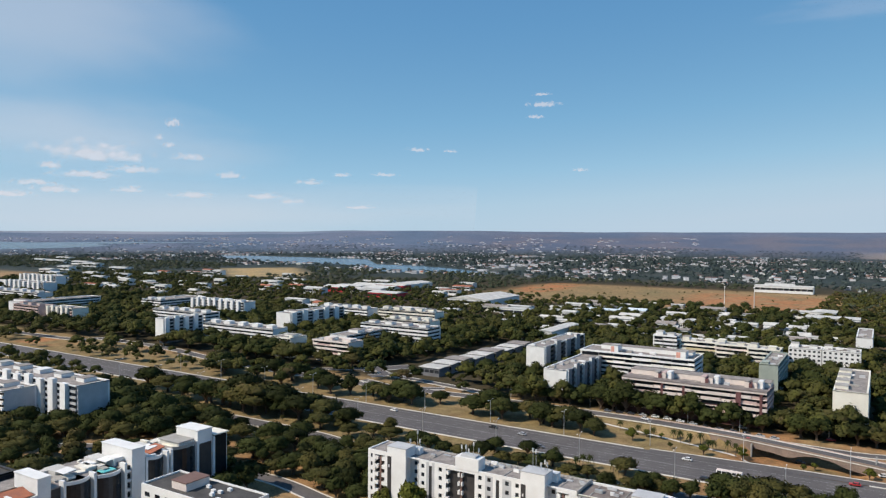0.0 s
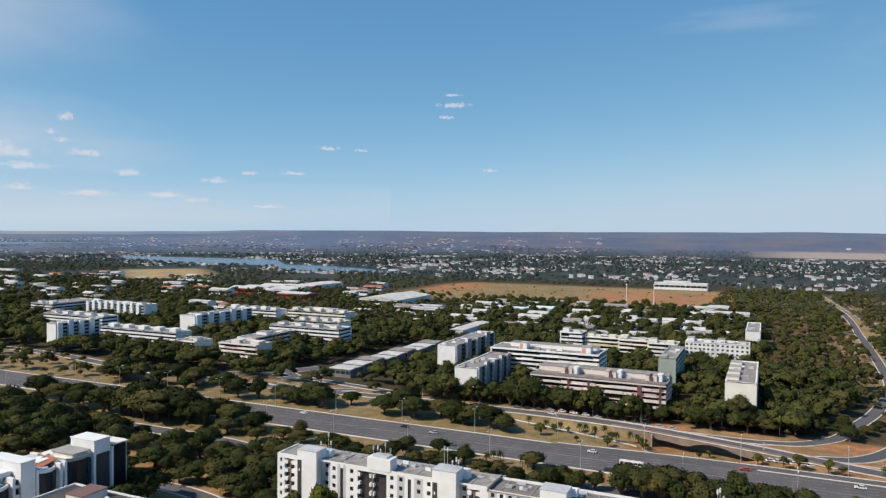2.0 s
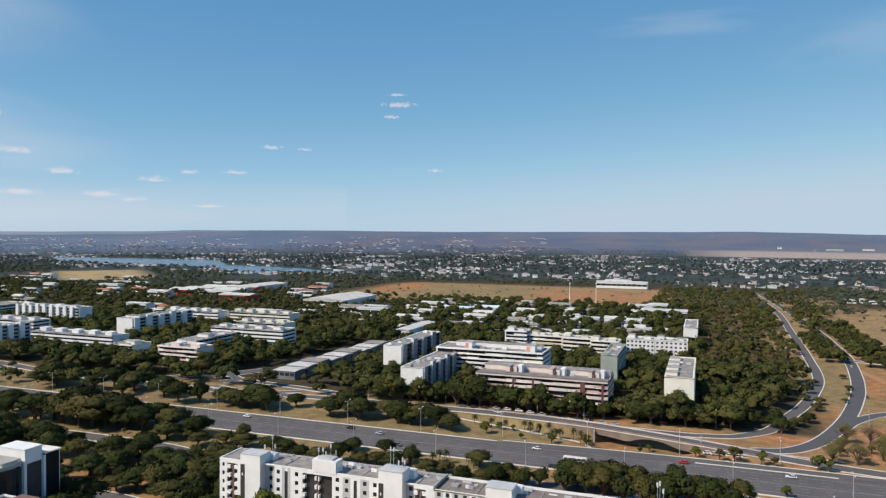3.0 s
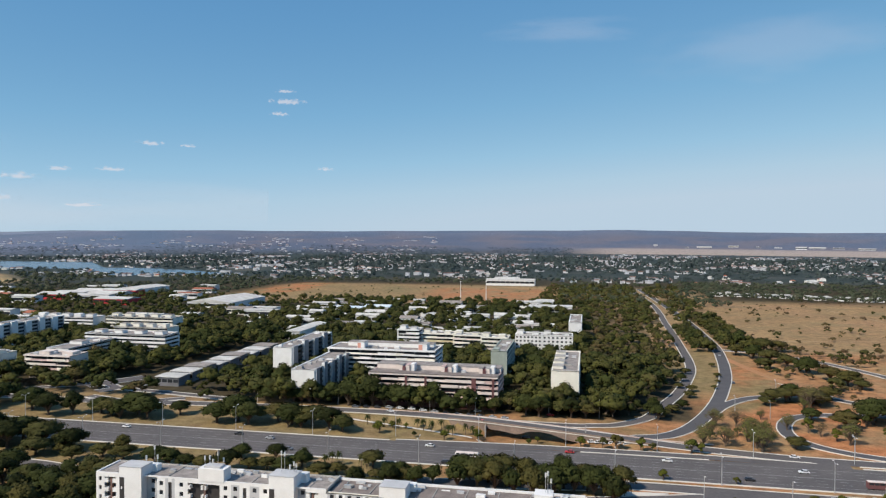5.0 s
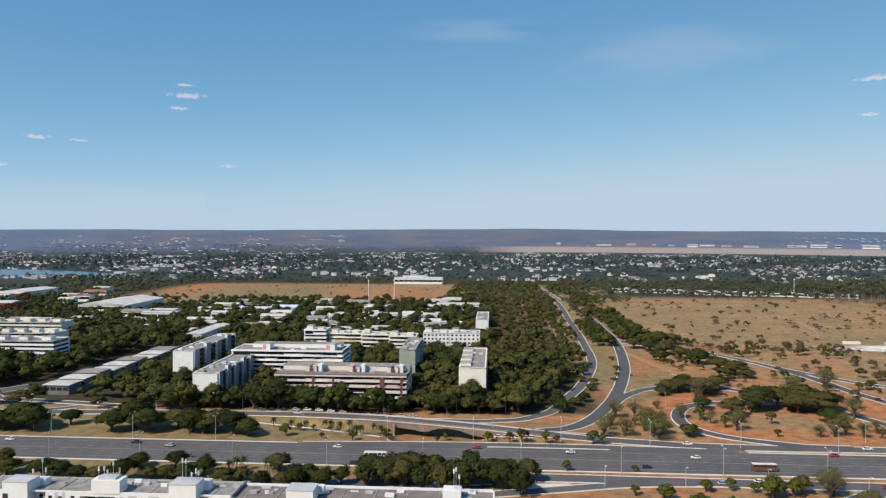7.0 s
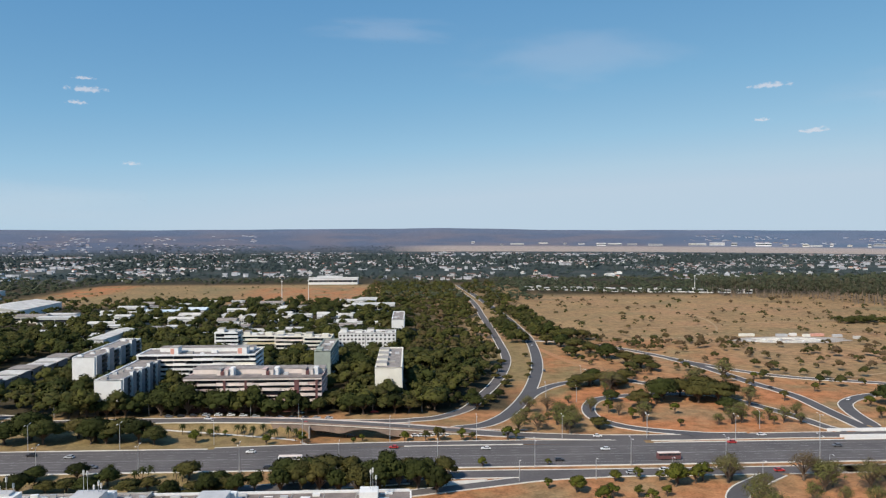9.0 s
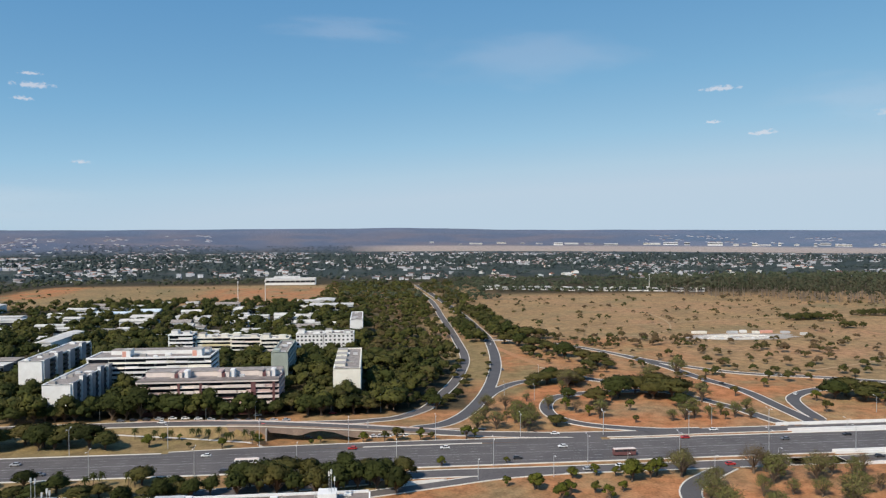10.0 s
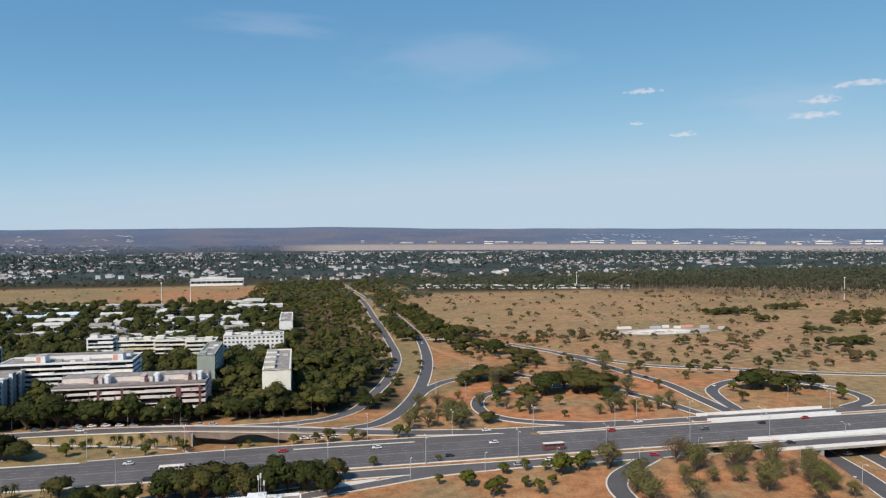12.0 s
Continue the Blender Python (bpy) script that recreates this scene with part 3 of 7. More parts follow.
def block(x0, x1, y0, y1, floors, label, mat, front=("bands", 4.0), flank=("bands", 4.0), towers=(), base=3.2, storey=3.0, roof=ROOF, name="apartment_block", tower_mat=None, dark=None, band=1.5, fin_mat=None, shaded_end_mat=None):
    """A slab block on columns. front looks to -Y, flank to the side where the motorway junction is."""
    FOOTPRINTS.append((x0, x1, y0, y1))
    b = thing(name, label, "building", pose(x0, y0, 0), "apartment blocks" if name == "apartment_block" else "")
    w, d = x1 - x0, y1 - y0
    top = base + floors * storey
    dark = dark or mat
    east = (x0 + x1) / 2 < 60
    inset = 1.7 if front[0] == "staggered" else 0.9
    core = Geo().box(0.9, w - 0.9, inset, d - 0.9, base, top)
    core.box(2.2, w - 2.2, min(2.2, d / 3), d - min(2.2, d / 3), 0, base)
    part("wall", core.mesh("wall", dark), b, "")
    bay_far = 2.2 if math.hypot(x0, y0) > 560 else 1.3
    faces = [(front, pose(0, 0, 0), w), (flank, pose(w, 0, 0, 0, 0, 90) if east else pose(0, d, 0, 0, 0, -90), d), (("blank",), pose(w, d, 0, 0, 0, 180), w), (("blank",), pose(0, d, 0, 0, 0, -90) if east else pose(w, 0, 0, 0, 0, 90), d)]
    for spec, m, length in faces:
        if spec[0] == "bands":
            banded(b, m @ pose(0.9, 0, 0) if length == d else m, length - (1.8 if length == d else 0), base, floors, storey, spec[1] * bay_far, mat, band)
        elif spec[0] == "staggered":
            staggered(b, m, length, base, floors, storey, spec[1], int(x0), band)
        elif spec[0] == "punched":
            punched(b, m @ pose(0, 0, 0), length, base, floors, storey, *spec[1:4], mat)
        elif spec[0] == "fins":
            finned(b, m @ pose(0.9, 0, 0), length - 1.8, base, floors, storey, spec[1], fin_mat or mat, dark, 1.0 if fin_mat else 1.6, 0.4 if fin_mat else 0.42)
        else:
            part("end_wall", slab("end_wall", 0, length, 0, 0.9, base - 0.4, top + 0.9, shaded_end_mat if shaded_end_mat and length == d else mat), b, "", m if length == w else m @ pose(0.9, 0, 0) @ Matrix.Diagonal(((length - 1.8) / length, 1, 1, 1)))
    part("roof", slab("roof", 0.2, w - 0.2, 0.2, d - 0.2, top, top + 0.35, roof), b, "")
    for xa, xb, ya, yb in ((0, w, 0, 0.3), (0, w, d - 0.3, d), (0, 0.3, 0.3, d - 0.3), (w - 0.3, w, 0.3, d - 0.3)):
        part("parapet", slab("parapet", xa, xb, ya, yb, top + 0.35, top + 0.95, mat), b, "")
    clutter = random.Random(int(x0 * 3 + y0))
    for _ in range(7 if w * d > 300 else 4):
        sx, sy = clutter.uniform(0.8, 2.4), clutter.uniform(0.6, 1.6)
        part("roof_unit", slab("roof_unit", -sx, sx, -sy, sy, 0, clutter.choice((0.5, 0.9, 1.4)), clutter.choice((WHITE, CONCRETE, CONCRETE_GREY))), b, "", pose(clutter.uniform(3, w - 3), clutter.uniform(2.5, d - 2.5), top + 0.35))
    for tx, ty, tw, td, th in towers:
        part("roof_house", slab("roof_house", 0, tw, 0, td, 0, th, tower_mat or mat), b, "", pose(tx, ty, top + 0.35))
        part("roof_house_cap", slab("roof_house_cap", -0.15, tw + 0.15, -0.15, td + 0.15, 0, 0.25, (ROOF, CONCRETE, mat)[int(tx * 7 + ty * 3 + w) % 3]), b, "", pose(tx, ty, top + 0.35 + th))
    return b


def spaced(n, w, y, tw, td, th, start=0.0):
    return [(start + (w - start) * (i + 0.5) / n - tw / 2, y, tw, td, th) for i in range(n)]


# the white slab close below the camera
def near_block():
    x0, x1, y0, y1 = -157.0, 0.0, 204.5, 216.5
    FOOTPRINTS.append((x0, x1, y0, y1))
    b = thing("apartment_block", "long white six-storey block with grey panels and charcoal stair strips", "building", pose(x0, y0, 0), "apartment blocks")
    w, d, base, storey, floors, top = x1 - x0, y1 - y0, 3.0, 2.95, 6, 21.2
    split = 79.6
    core = Geo().box(0.5, split, 1.9, d - 0.5, base, top - 0.3)
    core.box(split, w - 0.5, 1.9, d - 0.5, base, top - 1.1)
    core.box(3, w - 3, 3, d - 3, 0, base)
    part("wall", core.mesh("wall", WHITE), b)
    grey = CONCRETE_GREY
    front = [
        ("win", 3.1, 0.9, WHITE), ("balcony", 4.2, 0, WHITE), ("plain", 2.3, 0, WHITE), ("shaft", 7.9, 24.4, WHITE),
        ("recess", 4.6, 1.4, grey), ("win", 2.9, 1.3, WHITE), ("strip", 3.3, 1.2, grey), ("win", 4.6, 1.3, WHITE),
        ("balcony", 11.0, 0, WHITE), ("win", 3.9, 1.3, WHITE), ("win", 2.8, 1.3, grey), ("strip", 3.5, 1.2, WHITE), ("win", 3.2, 1.3, grey), ("win", 3.9, 1.3, WHITE),
        ("shaft", 8.2, 25.0, WHITE), ("recess", 3.2, 1.4, grey), ("balcony", 4.1, 0, WHITE), ("plain", 2.9, 0, WHITE),
    ]
    x = 0.0
    while x < w - 2:
        if front:
            kind, wide, size, mat = front.pop(0)
        elif x < 94:
            kind, wide, size, mat = "win", 2.8, 1.2, (WHITE, grey)[int(x) % 2]
        elif x < 97:
            kind, wide, size, mat = "shaft", 8.0, 24.2, WHITE
        else:
            kind, wide, size, mat = (("win", 3.1, 1.3, WHITE), ("win", 3.0, 1.3, grey), ("balcony", 4.6, 0, WHITE))[int(x) % 3]
        wide = min(wide, w - x)
        m = pose(x, 0, 0)
        rise = top if x < split else top - 0.8
        if kind == "win":
            punched(b, m, wide, base, floors, storey, 1, size, 1.4, mat)
            part("top_band", slab("top_band", 0, wide, 0, 0.5, base + storey * floors, rise, WHITE), b, "", m)
        elif kind == "recess":
            # the set-back bay is coloured grey for the shade it lies in
            punched(b, m @ pose(0, size, 0), wide, base, floors, storey, 1, 1.3, 1.4, mat, "wall set back beside the shaft, greyed for shade")
            part("top_band", slab("top_band", 0, wide, 1.0, 1.9, base + storey * floors, rise, WHITE), b, "", m)
        elif kind == "strip":
            part("facade", slab("facade", 0, (wide - size) / 2, 0, 0.5, base, rise, mat), b, "", m)
            part("facade", slab("facade", 0, (wide - size) / 2, 0, 0.5, base, rise, mat), b, "", m @ pose((wide + size) / 2, 0, 0))
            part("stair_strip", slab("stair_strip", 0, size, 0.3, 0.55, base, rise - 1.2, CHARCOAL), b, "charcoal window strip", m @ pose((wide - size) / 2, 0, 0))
            part("top_band", slab("top_band", 0, size, 0, 0.5, rise - 1.2, rise, WHITE), b, "", m @ pose((wide - size) / 2, 0, 0))
        elif kind == "balcony":
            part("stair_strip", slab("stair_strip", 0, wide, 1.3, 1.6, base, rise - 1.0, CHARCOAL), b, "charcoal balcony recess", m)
            part("top_band", slab("top_band", 0, wide, 0, 1.6, rise - 1.0, rise, WHITE), b, "", m)
            mid = wide / 2
            part("mullion", slab("mullion", mid - 0.3, mid + 0.3, 0.5, 1.3, base, rise - 1.0, BRICK_BROWN), b, "brown vertical strip", m)
            for j in range(floors):
                z = base + storey * j
                for xa, xb in ((0.0, 1.3), (wide - 1.3, wide)) if wide < 6 else ((0.0, 0.9), (mid - 1.0, mid - 0.3), (mid + 0.3, mid + 0.8)):
                    part("balcony_front", slab("balcony_front", 0, round(xb - xa, 2), 0.0, 1.3, 0, 1.25, WHITE), b, "", m @ pose(xa, 0, z + 0.55))
        elif kind == "plain":
            part("facade", slab("facade", 0, wide, 0, 0.6, base, rise, mat), b, "", m)
        else:
            part("shaft", slab("shaft", 0, wide, -1.6, 4.6, 0, size, WHITE), b, "blank white lift shaft", m)
            part("shaft_cap", slab("shaft_cap", -0.12, wide + 0.12, -1.72, 4.72, size, size + 0.22, CONCRETE_GREY), b, "", m)
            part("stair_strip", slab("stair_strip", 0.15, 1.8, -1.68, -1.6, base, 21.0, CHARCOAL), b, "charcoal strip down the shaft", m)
            part("vent", slab("vent", 0.7, 1.1, -1.74, -1.68, 17.2, 18.1, WHITE), b, "", m)
            part("roof_house", slab("roof_house", wide * 0.55, wide + 1.6, 4.6, 7.2, top, size - 0.9, WHITE), b, "", m)
            part("roof_house", slab("roof_house", 0.6, wide * 0.5, 4.6, 6.4, top, size - 1.7, CONCRETE_GREY), b, "", m)
        x += wide
    # the roof house over the stair, with a stepped head
    part("roof_house", slab("roof_house", 0, 8.8, 0.0, 4.6, 0, 4.0, WHITE), b, "white stair head", pose(36.6, -0.2, top))
    part("roof_house", slab("roof_house", 0, 5.6, 0, 3.2, 0, 0.7, CONCRETE_GREY), b, "", pose(38.2, 0.6, top + 4.0))
    part("roof_house", slab("roof_house", 0, 5.4, 0, 5.0, 0, 2.9, WHITE), b, "white stair head", pose(141.8, 3.4, top - 0.6))
    part("end_wall", slab("end_wall", 0, 0.5, 0, d - 0.35, base, top + 0.5, WHITE), b, "", pose(-0.05, 0.35, 0))
    part("end_wall", slab("end_wall", 0, 0.5, 0, d - 0.35, base, top - 0.3, WHITE), b, "", pose(w - 0.45, 0.35, 0))
    part("back_wall", slab("back_wall", 0.5, w - 0.5, 0, 0.5, base, top + 0.1, WHITE), b, "", pose(0, d - 0.5, 0))
    part("roof", slab("roof", 0.5, split - 0.4, 0.5, d - 0.5, top - 0.2, top + 0.12, ROOF), b, "grey weathered roof")
    part("roof", slab("roof", split, w - 0.5, 0.5, d - 0.5, top - 1.0, top - 0.62, ROOF_BROWN), b, "brownish weathered roof")
    part("parapet", slab("parapet", 0, split - 0.4, 0, 0.4, top, top + 0.45, WHITE), b)
    part("parapet", slab("parapet", split, w, 0, 0.4, top - 0.8, top - 0.3, CREAM), b, "cream parapet")
    part("parapet", slab("parapet", 0, split - 0.4, d - 0.4, d, top, top + 0.45, CONCRETE), b)
    part("parapet", slab("parapet", split, w, d - 0.4, d, top - 0.8, top - 0.3, CONCRETE), b)
    part("step_wall", slab("step_wall", split - 0.4, split, 0, d, top - 1.0, top + 0.7, CONCRETE), b, "wall across the roof at its step")
    rng = random.Random(5)
    for i in range(60):
        cx, cy, sx, sy = rng.uniform(3, w - 5), rng.uniform(5.2, d - 2), rng.uniform(0.3, 1.5), rng.uniform(0.2, 0.6)
        level = top + 0.12 if cx < split else top - 0.62
        part("roof_unit", slab("roof_unit", -round(sx, 1), round(sx, 1), -round(sy, 1), round(sy, 1), 0, rng.choice((0.25, 0.4, 0.7, 1.0)), rng.choice((CONCRETE_GREY, WHITE, CONCRETE, STEEL))), b, "", pose(cx, cy, level, 0, 0, rng.uniform(-6, 6)))
    for i in range(16):
        cx = 6 + i * 9.6
        part("roof_seam", slab("roof_seam", 0, 0.22, 0, d - 1.4, 0, 0.22, CONCRETE), b, "", pose(cx, 0.7, top + 0.12 if cx < split - 1 else top - 0.62))
    return b


near_block()

# the quarter across the motorway
# flank shafts of these two blocks are greyed to carry their shade
block(-208.5, -195, 449, 526, 6, "white slab block with a blank end wall and deep window bays", WHITE, ("blank",), ("fins", 4), dark=CHARCOAL, fin_mat=SHADE_GREY)
block(-171.5, -157, 394, 474, 5, "grey-white slab block with a blank end wall and fins", WHITE, ("blank",), ("fins", 6), dark=CHARCOAL, fin_mat=SHADE_GREY)
white_long = block(-172, -98, 455, 480, 6, "long white block with continuous balcony bands and salmon accents", WHITE, ("staggered", [WHITE, WHITE, CREAM]), ("bands", 4.0), [(10, 14, 60, 8, 2.6), (20, 3, 5, 8, 4.4), (62, 3, 6, 8, 4.4)], band=1.35, dark=GREY)
for tx, tw in ((20, 2.2), (62, 2.6)):
    part("accent_panel", slab("accent_panel", 0, tw, 0, 0.12, 0, 3.6, SALMON), white_long, "salmon painted panel", pose(tx + 0.3, 2.86, 21.8))
pink_long = block(-124, -49, 394, 421, 5, "long dusty-pink block with staggered balcony bands", PINK, ("staggered", [PALE_PINK, PALE_PINK, PINK]), ("bands", 4.0), [(0.5, 16, 74, 10, 2.6), (16, 8, 2.2, 8, 3.8), (20, 8, 2.2, 8, 3.8), (41, 8, 2.2, 8, 3.8), (45, 8, 2.2, 8, 3.8), (63, 8, 2.2, 8, 3.8), (67, 8, 2.2, 8, 3.8)], dark=MAROON, band=1.55, tower_mat=PALE_PINK)
part("stair_recess", slab("stair_recess", 0, 2.6, -0.2, 0.2, 3.2, 18.4, MAROON), pink_long, "dark maroon stair recess", pose(60, 0, 0))
for tx in (21.5, 33.0, 71.5):
    part("stair_recess", slab("stair_recess", 0, 1.3, -0.12, 0.3, 3.2, 18.4, MAROON), pink_long, "dark maroon stair recess", pose(tx, 0, 0))
for tx in (18.2, 43.2, 65.2):
    part("stair_head", slab("stair_head", 0, 1.8, -0.6, 8, 0, 3.0, MAROON), pink_long, "", pose(tx, 8, 18.6))
part("roof_canopy", slab("roof_canopy", 0, 75, 0, 7, 0, 0.4, ROOF_BROWN), pink_long, "weathered mauve roof canopy", pose(0, -0.5, 19.2))
for tx in (22.6, 47.4, 69.4):
    part("stair_head", slab("stair_head", 0, 2.4, 0, 6, 0, 4.4, WHITE), pink_long, "white stair head", pose(tx, 9, 18.6))
block(-62.5, -52, 464, 517, 6, "grey-green rendered block running back from the road", GREYGREEN, ("blank",), ("bands", 5.0), [(1, 1, 4, 8, 1.5)], dark=GREY)
for xa, xb, ya, mt, fl, second in ((-150, -132, 552, WHITE, 6, WHITE), (-131, -105, 556, CREAM, 5, YELLOW), (-104.5, -82, 552, CREAM, 5, PALE_PINK), (-81.5, -60, 545, CREAM, 5, PALE_PINK), (-57, -36, 566, WHITE, 5, WHITE), (-35.5, -12, 566, WHITE, 5, WHITE)):
    block(xa, xb, ya, ya + 16, fl, "cream and white apartment block with balcony bands", mt, ("staggered", [mt, mt, second]) if xa < -58 else ("punched", 7, 1.6, 1.4), ("bands", 5.0), [(1, 6, 5, 7, 2.6), (xb - xa - 8, 4, 5, 6, 1.8)], dark=GREY, band=1.4)
block(-20.5, -5, 406, 476, 6, "cream end-on slab block with a blank sunlit end wall", CREAM, ("blank",), ("bands", 5.0), [(0.5, 8, 6, 7, 1.6), (0.5, 24, 6, 7, 1.6), (0.5, 40, 6, 7, 1.6), (0.5, 56, 6, 7, 1.6)])
block(-17.5, -6, 650, 715, 5, "pale slab block seen end-on above the trees", WHITE, ("blank",), ("bands", 6.0))
# the quarter beyond the shops
block(-673, -588, 545, 562, 6, "white block with tall vertical shafts", WHITE, ("fins", 9), ("blank",), spaced(4, 85, 3, 8, 6, 2.2), dark=GREY)
block(-545, -534, 403, 446, 6, "white slab block with blank end and dark side bays", WHITE, ("blank",), ("fins", 4), dark=GREY)
block(-528, -440, 440, 458, 4, "low white terrace with roof houses", WHITE, ("bands", 4.0), ("blank",), spaced(5, 88, 5, 7, 6, 2.6))
block(-492, -474, 497, 576, 6, "white slab block with broad side fins", WHITE, ("blank",), ("fins", 5), spaced(3, 18, 10, 5, 8, 1.5), dark=GREY)
block(-414, -392, 411, 430, 4, "cream low block among trees", CREAM, ("staggered", [CREAM, PALE_PINK]), ("blank",), [(12, 4, 8, 8, 2.4)])
block(-376, -340, 418, 436, 4, "pinkish low block with broken balcony fronts", PALE_PINK, ("staggered", [PALE_PINK, CREAM, PINK]), ("blank",), [(8, 5, 8, 8, 2.0), (26, 5, 8, 8, 2.0)])
block(-382, -364, 446, 512, 4, "long pale block beside the trees", WHITE, ("blank",), ("bands", 5.0), [(3, 20, 10, 9, 2.2)])
block(-393, -322, 500, 520, 5, "white balcony-banded block with roof houses", WHITE, ("bands", 4.4), ("bands", 5.0), spaced(4, 71, 5, 7, 7, 2.4))
block(-395, -345, 538, 556, 5, "cream block with rows of roof houses", CREAM, ("bands", 4.6), ("blank",), spaced(4, 50, 4, 6, 6, 2.8))
block(-520, -455, 590, 608, 5, "white block behind the slab blocks", WHITE, ("bands", 4.6), ("blank",), spaced(5, 65, 4, 7, 6, 2.8))
block(-450, -380, 602, 620, 5, "cream block with roof houses", CREAM, ("bands", 4.6), ("blank",), spaced(5, 70, 4, 7, 6, 2.8))
block(-1134, -1030, 575, 596, 6, "white long block far along the quarter", WHITE, ("fins", 8), ("blank",), dark=GREY)
block(-1019, -905, 498, 518, 5, "white terrace with roof houses", WHITE, ("bands", 6.0), ("blank",), spaced(6, 114, 5, 8, 7, 3.0))
block(-830, -806, 425, 520, 5, "white slab running back among trees", WHITE, ("blank",), ("bands", 6.0), spaced(4, 24, 5, 5, 8, 2.4))
block(-800, -752, 414, 432, 5, "pinkish-white low block beside the motorway", PINK, ("bands", 5.0), ("blank",), spaced(3, 48, 5, 6, 6, 2.6))
block(-745, -700, 420, 438, 5, "white and brown block with a blank end", CREAM, ("fins", 5), ("blank",), dark=PINK)
block(-740, -705, 528, 590, 5, "pale block among dark trees", WHITE, ("bands", 5.0), ("bands", 6.0), spaced(2, 35, 5, 6, 6, 2.6))
block(-640, -560, 470, 488, 5, "white block with roof houses", WHITE, ("bands", 5.0), ("bands", 5.0), spaced(5, 80, 5, 7, 6, 2.6))
# the blocks at the near left
# end walls of the next two are grey in place of white in shade
block(-440, -340, 206, 224, 6, "white block with shafts and a blank end wall greyed for shade", WHITE, ("fins", 9), ("blank",), spaced(5, 100, 8, 7, 7, 2.0), dark=GREY, shaded_end_mat=CONCRETE_GREY)
block(-450, -372, 187, 204, 5, "white balcony-banded block with a blank end wall", WHITE, ("bands", 4.0), ("blank",), [(60, 6, 8, 8, 2.0)], shaded_end_mat=CONCRETE_GREY)


def glass_bay(b, y0, y1, x, top, deep=1.6, cap=CONCRETE):
    """A bowed bay of black glass between thin dark floor edges, with a parapet."""
    n = 6
    for k in range(n):
        a0, a1 = y0 + (y1 - y0) * k / n, y0 + (y1 - y0) * (k + 1) / n
        p0, p1 = x + deep * math.sin(math.pi * k / n), x + deep * math.sin(math.pi * (k + 1) / n)
        turn = math.degrees(math.atan2(a1 - a0, p1 - p0))
        long = math.hypot(a1 - a0, p1 - p0)
        part("glass_panel", slab("glass_panel", 0, round(long, 1), -0.15, 0, 0, 1, GLASS), b, "black glass of a bowed bay", pose(p0, a0, 0, 0, 0, turn) @ Matrix.Diagonal((1, 1, top - 0.9, 1)))
        part("parapet", slab("parapet", -0.1, round(long, 1) + 0.1, -0.3, 0.1, 0, 1.1, cap), b, "", pose(p0, a0, top - 0.9, 0, 0, turn))
        for j in range(1, 7):
            if k in (2, 3):
                part("floor_edge", slab("floor_edge", 0, round(long, 1), -0.05, 0.12, 0, 0.3, CHARCOAL), b, "", pose(p0, a0, 3.1 * j, 0, 0, turn))


def bay_roof(b, y0, y1, x, z, mat, deep=1.6):
    """The roof over a bowed bay."""
    g = Geo()
    rim = [(x + deep * math.sin(math.pi * k / 6), y0 + (y1 - y0) * k / 6) for k in range(7)]
    g.face(*[(px, py, z) for px, py in rim])
    for (ax, ay), (bx, by) in zip(rim, rim[1:]):
        g.face((ax, ay, z - 0.3), (bx, by, z - 0.3), (bx, by, z), (ax, ay, z))
    part("bay_roof", g.mesh("bay_roof", mat), b)


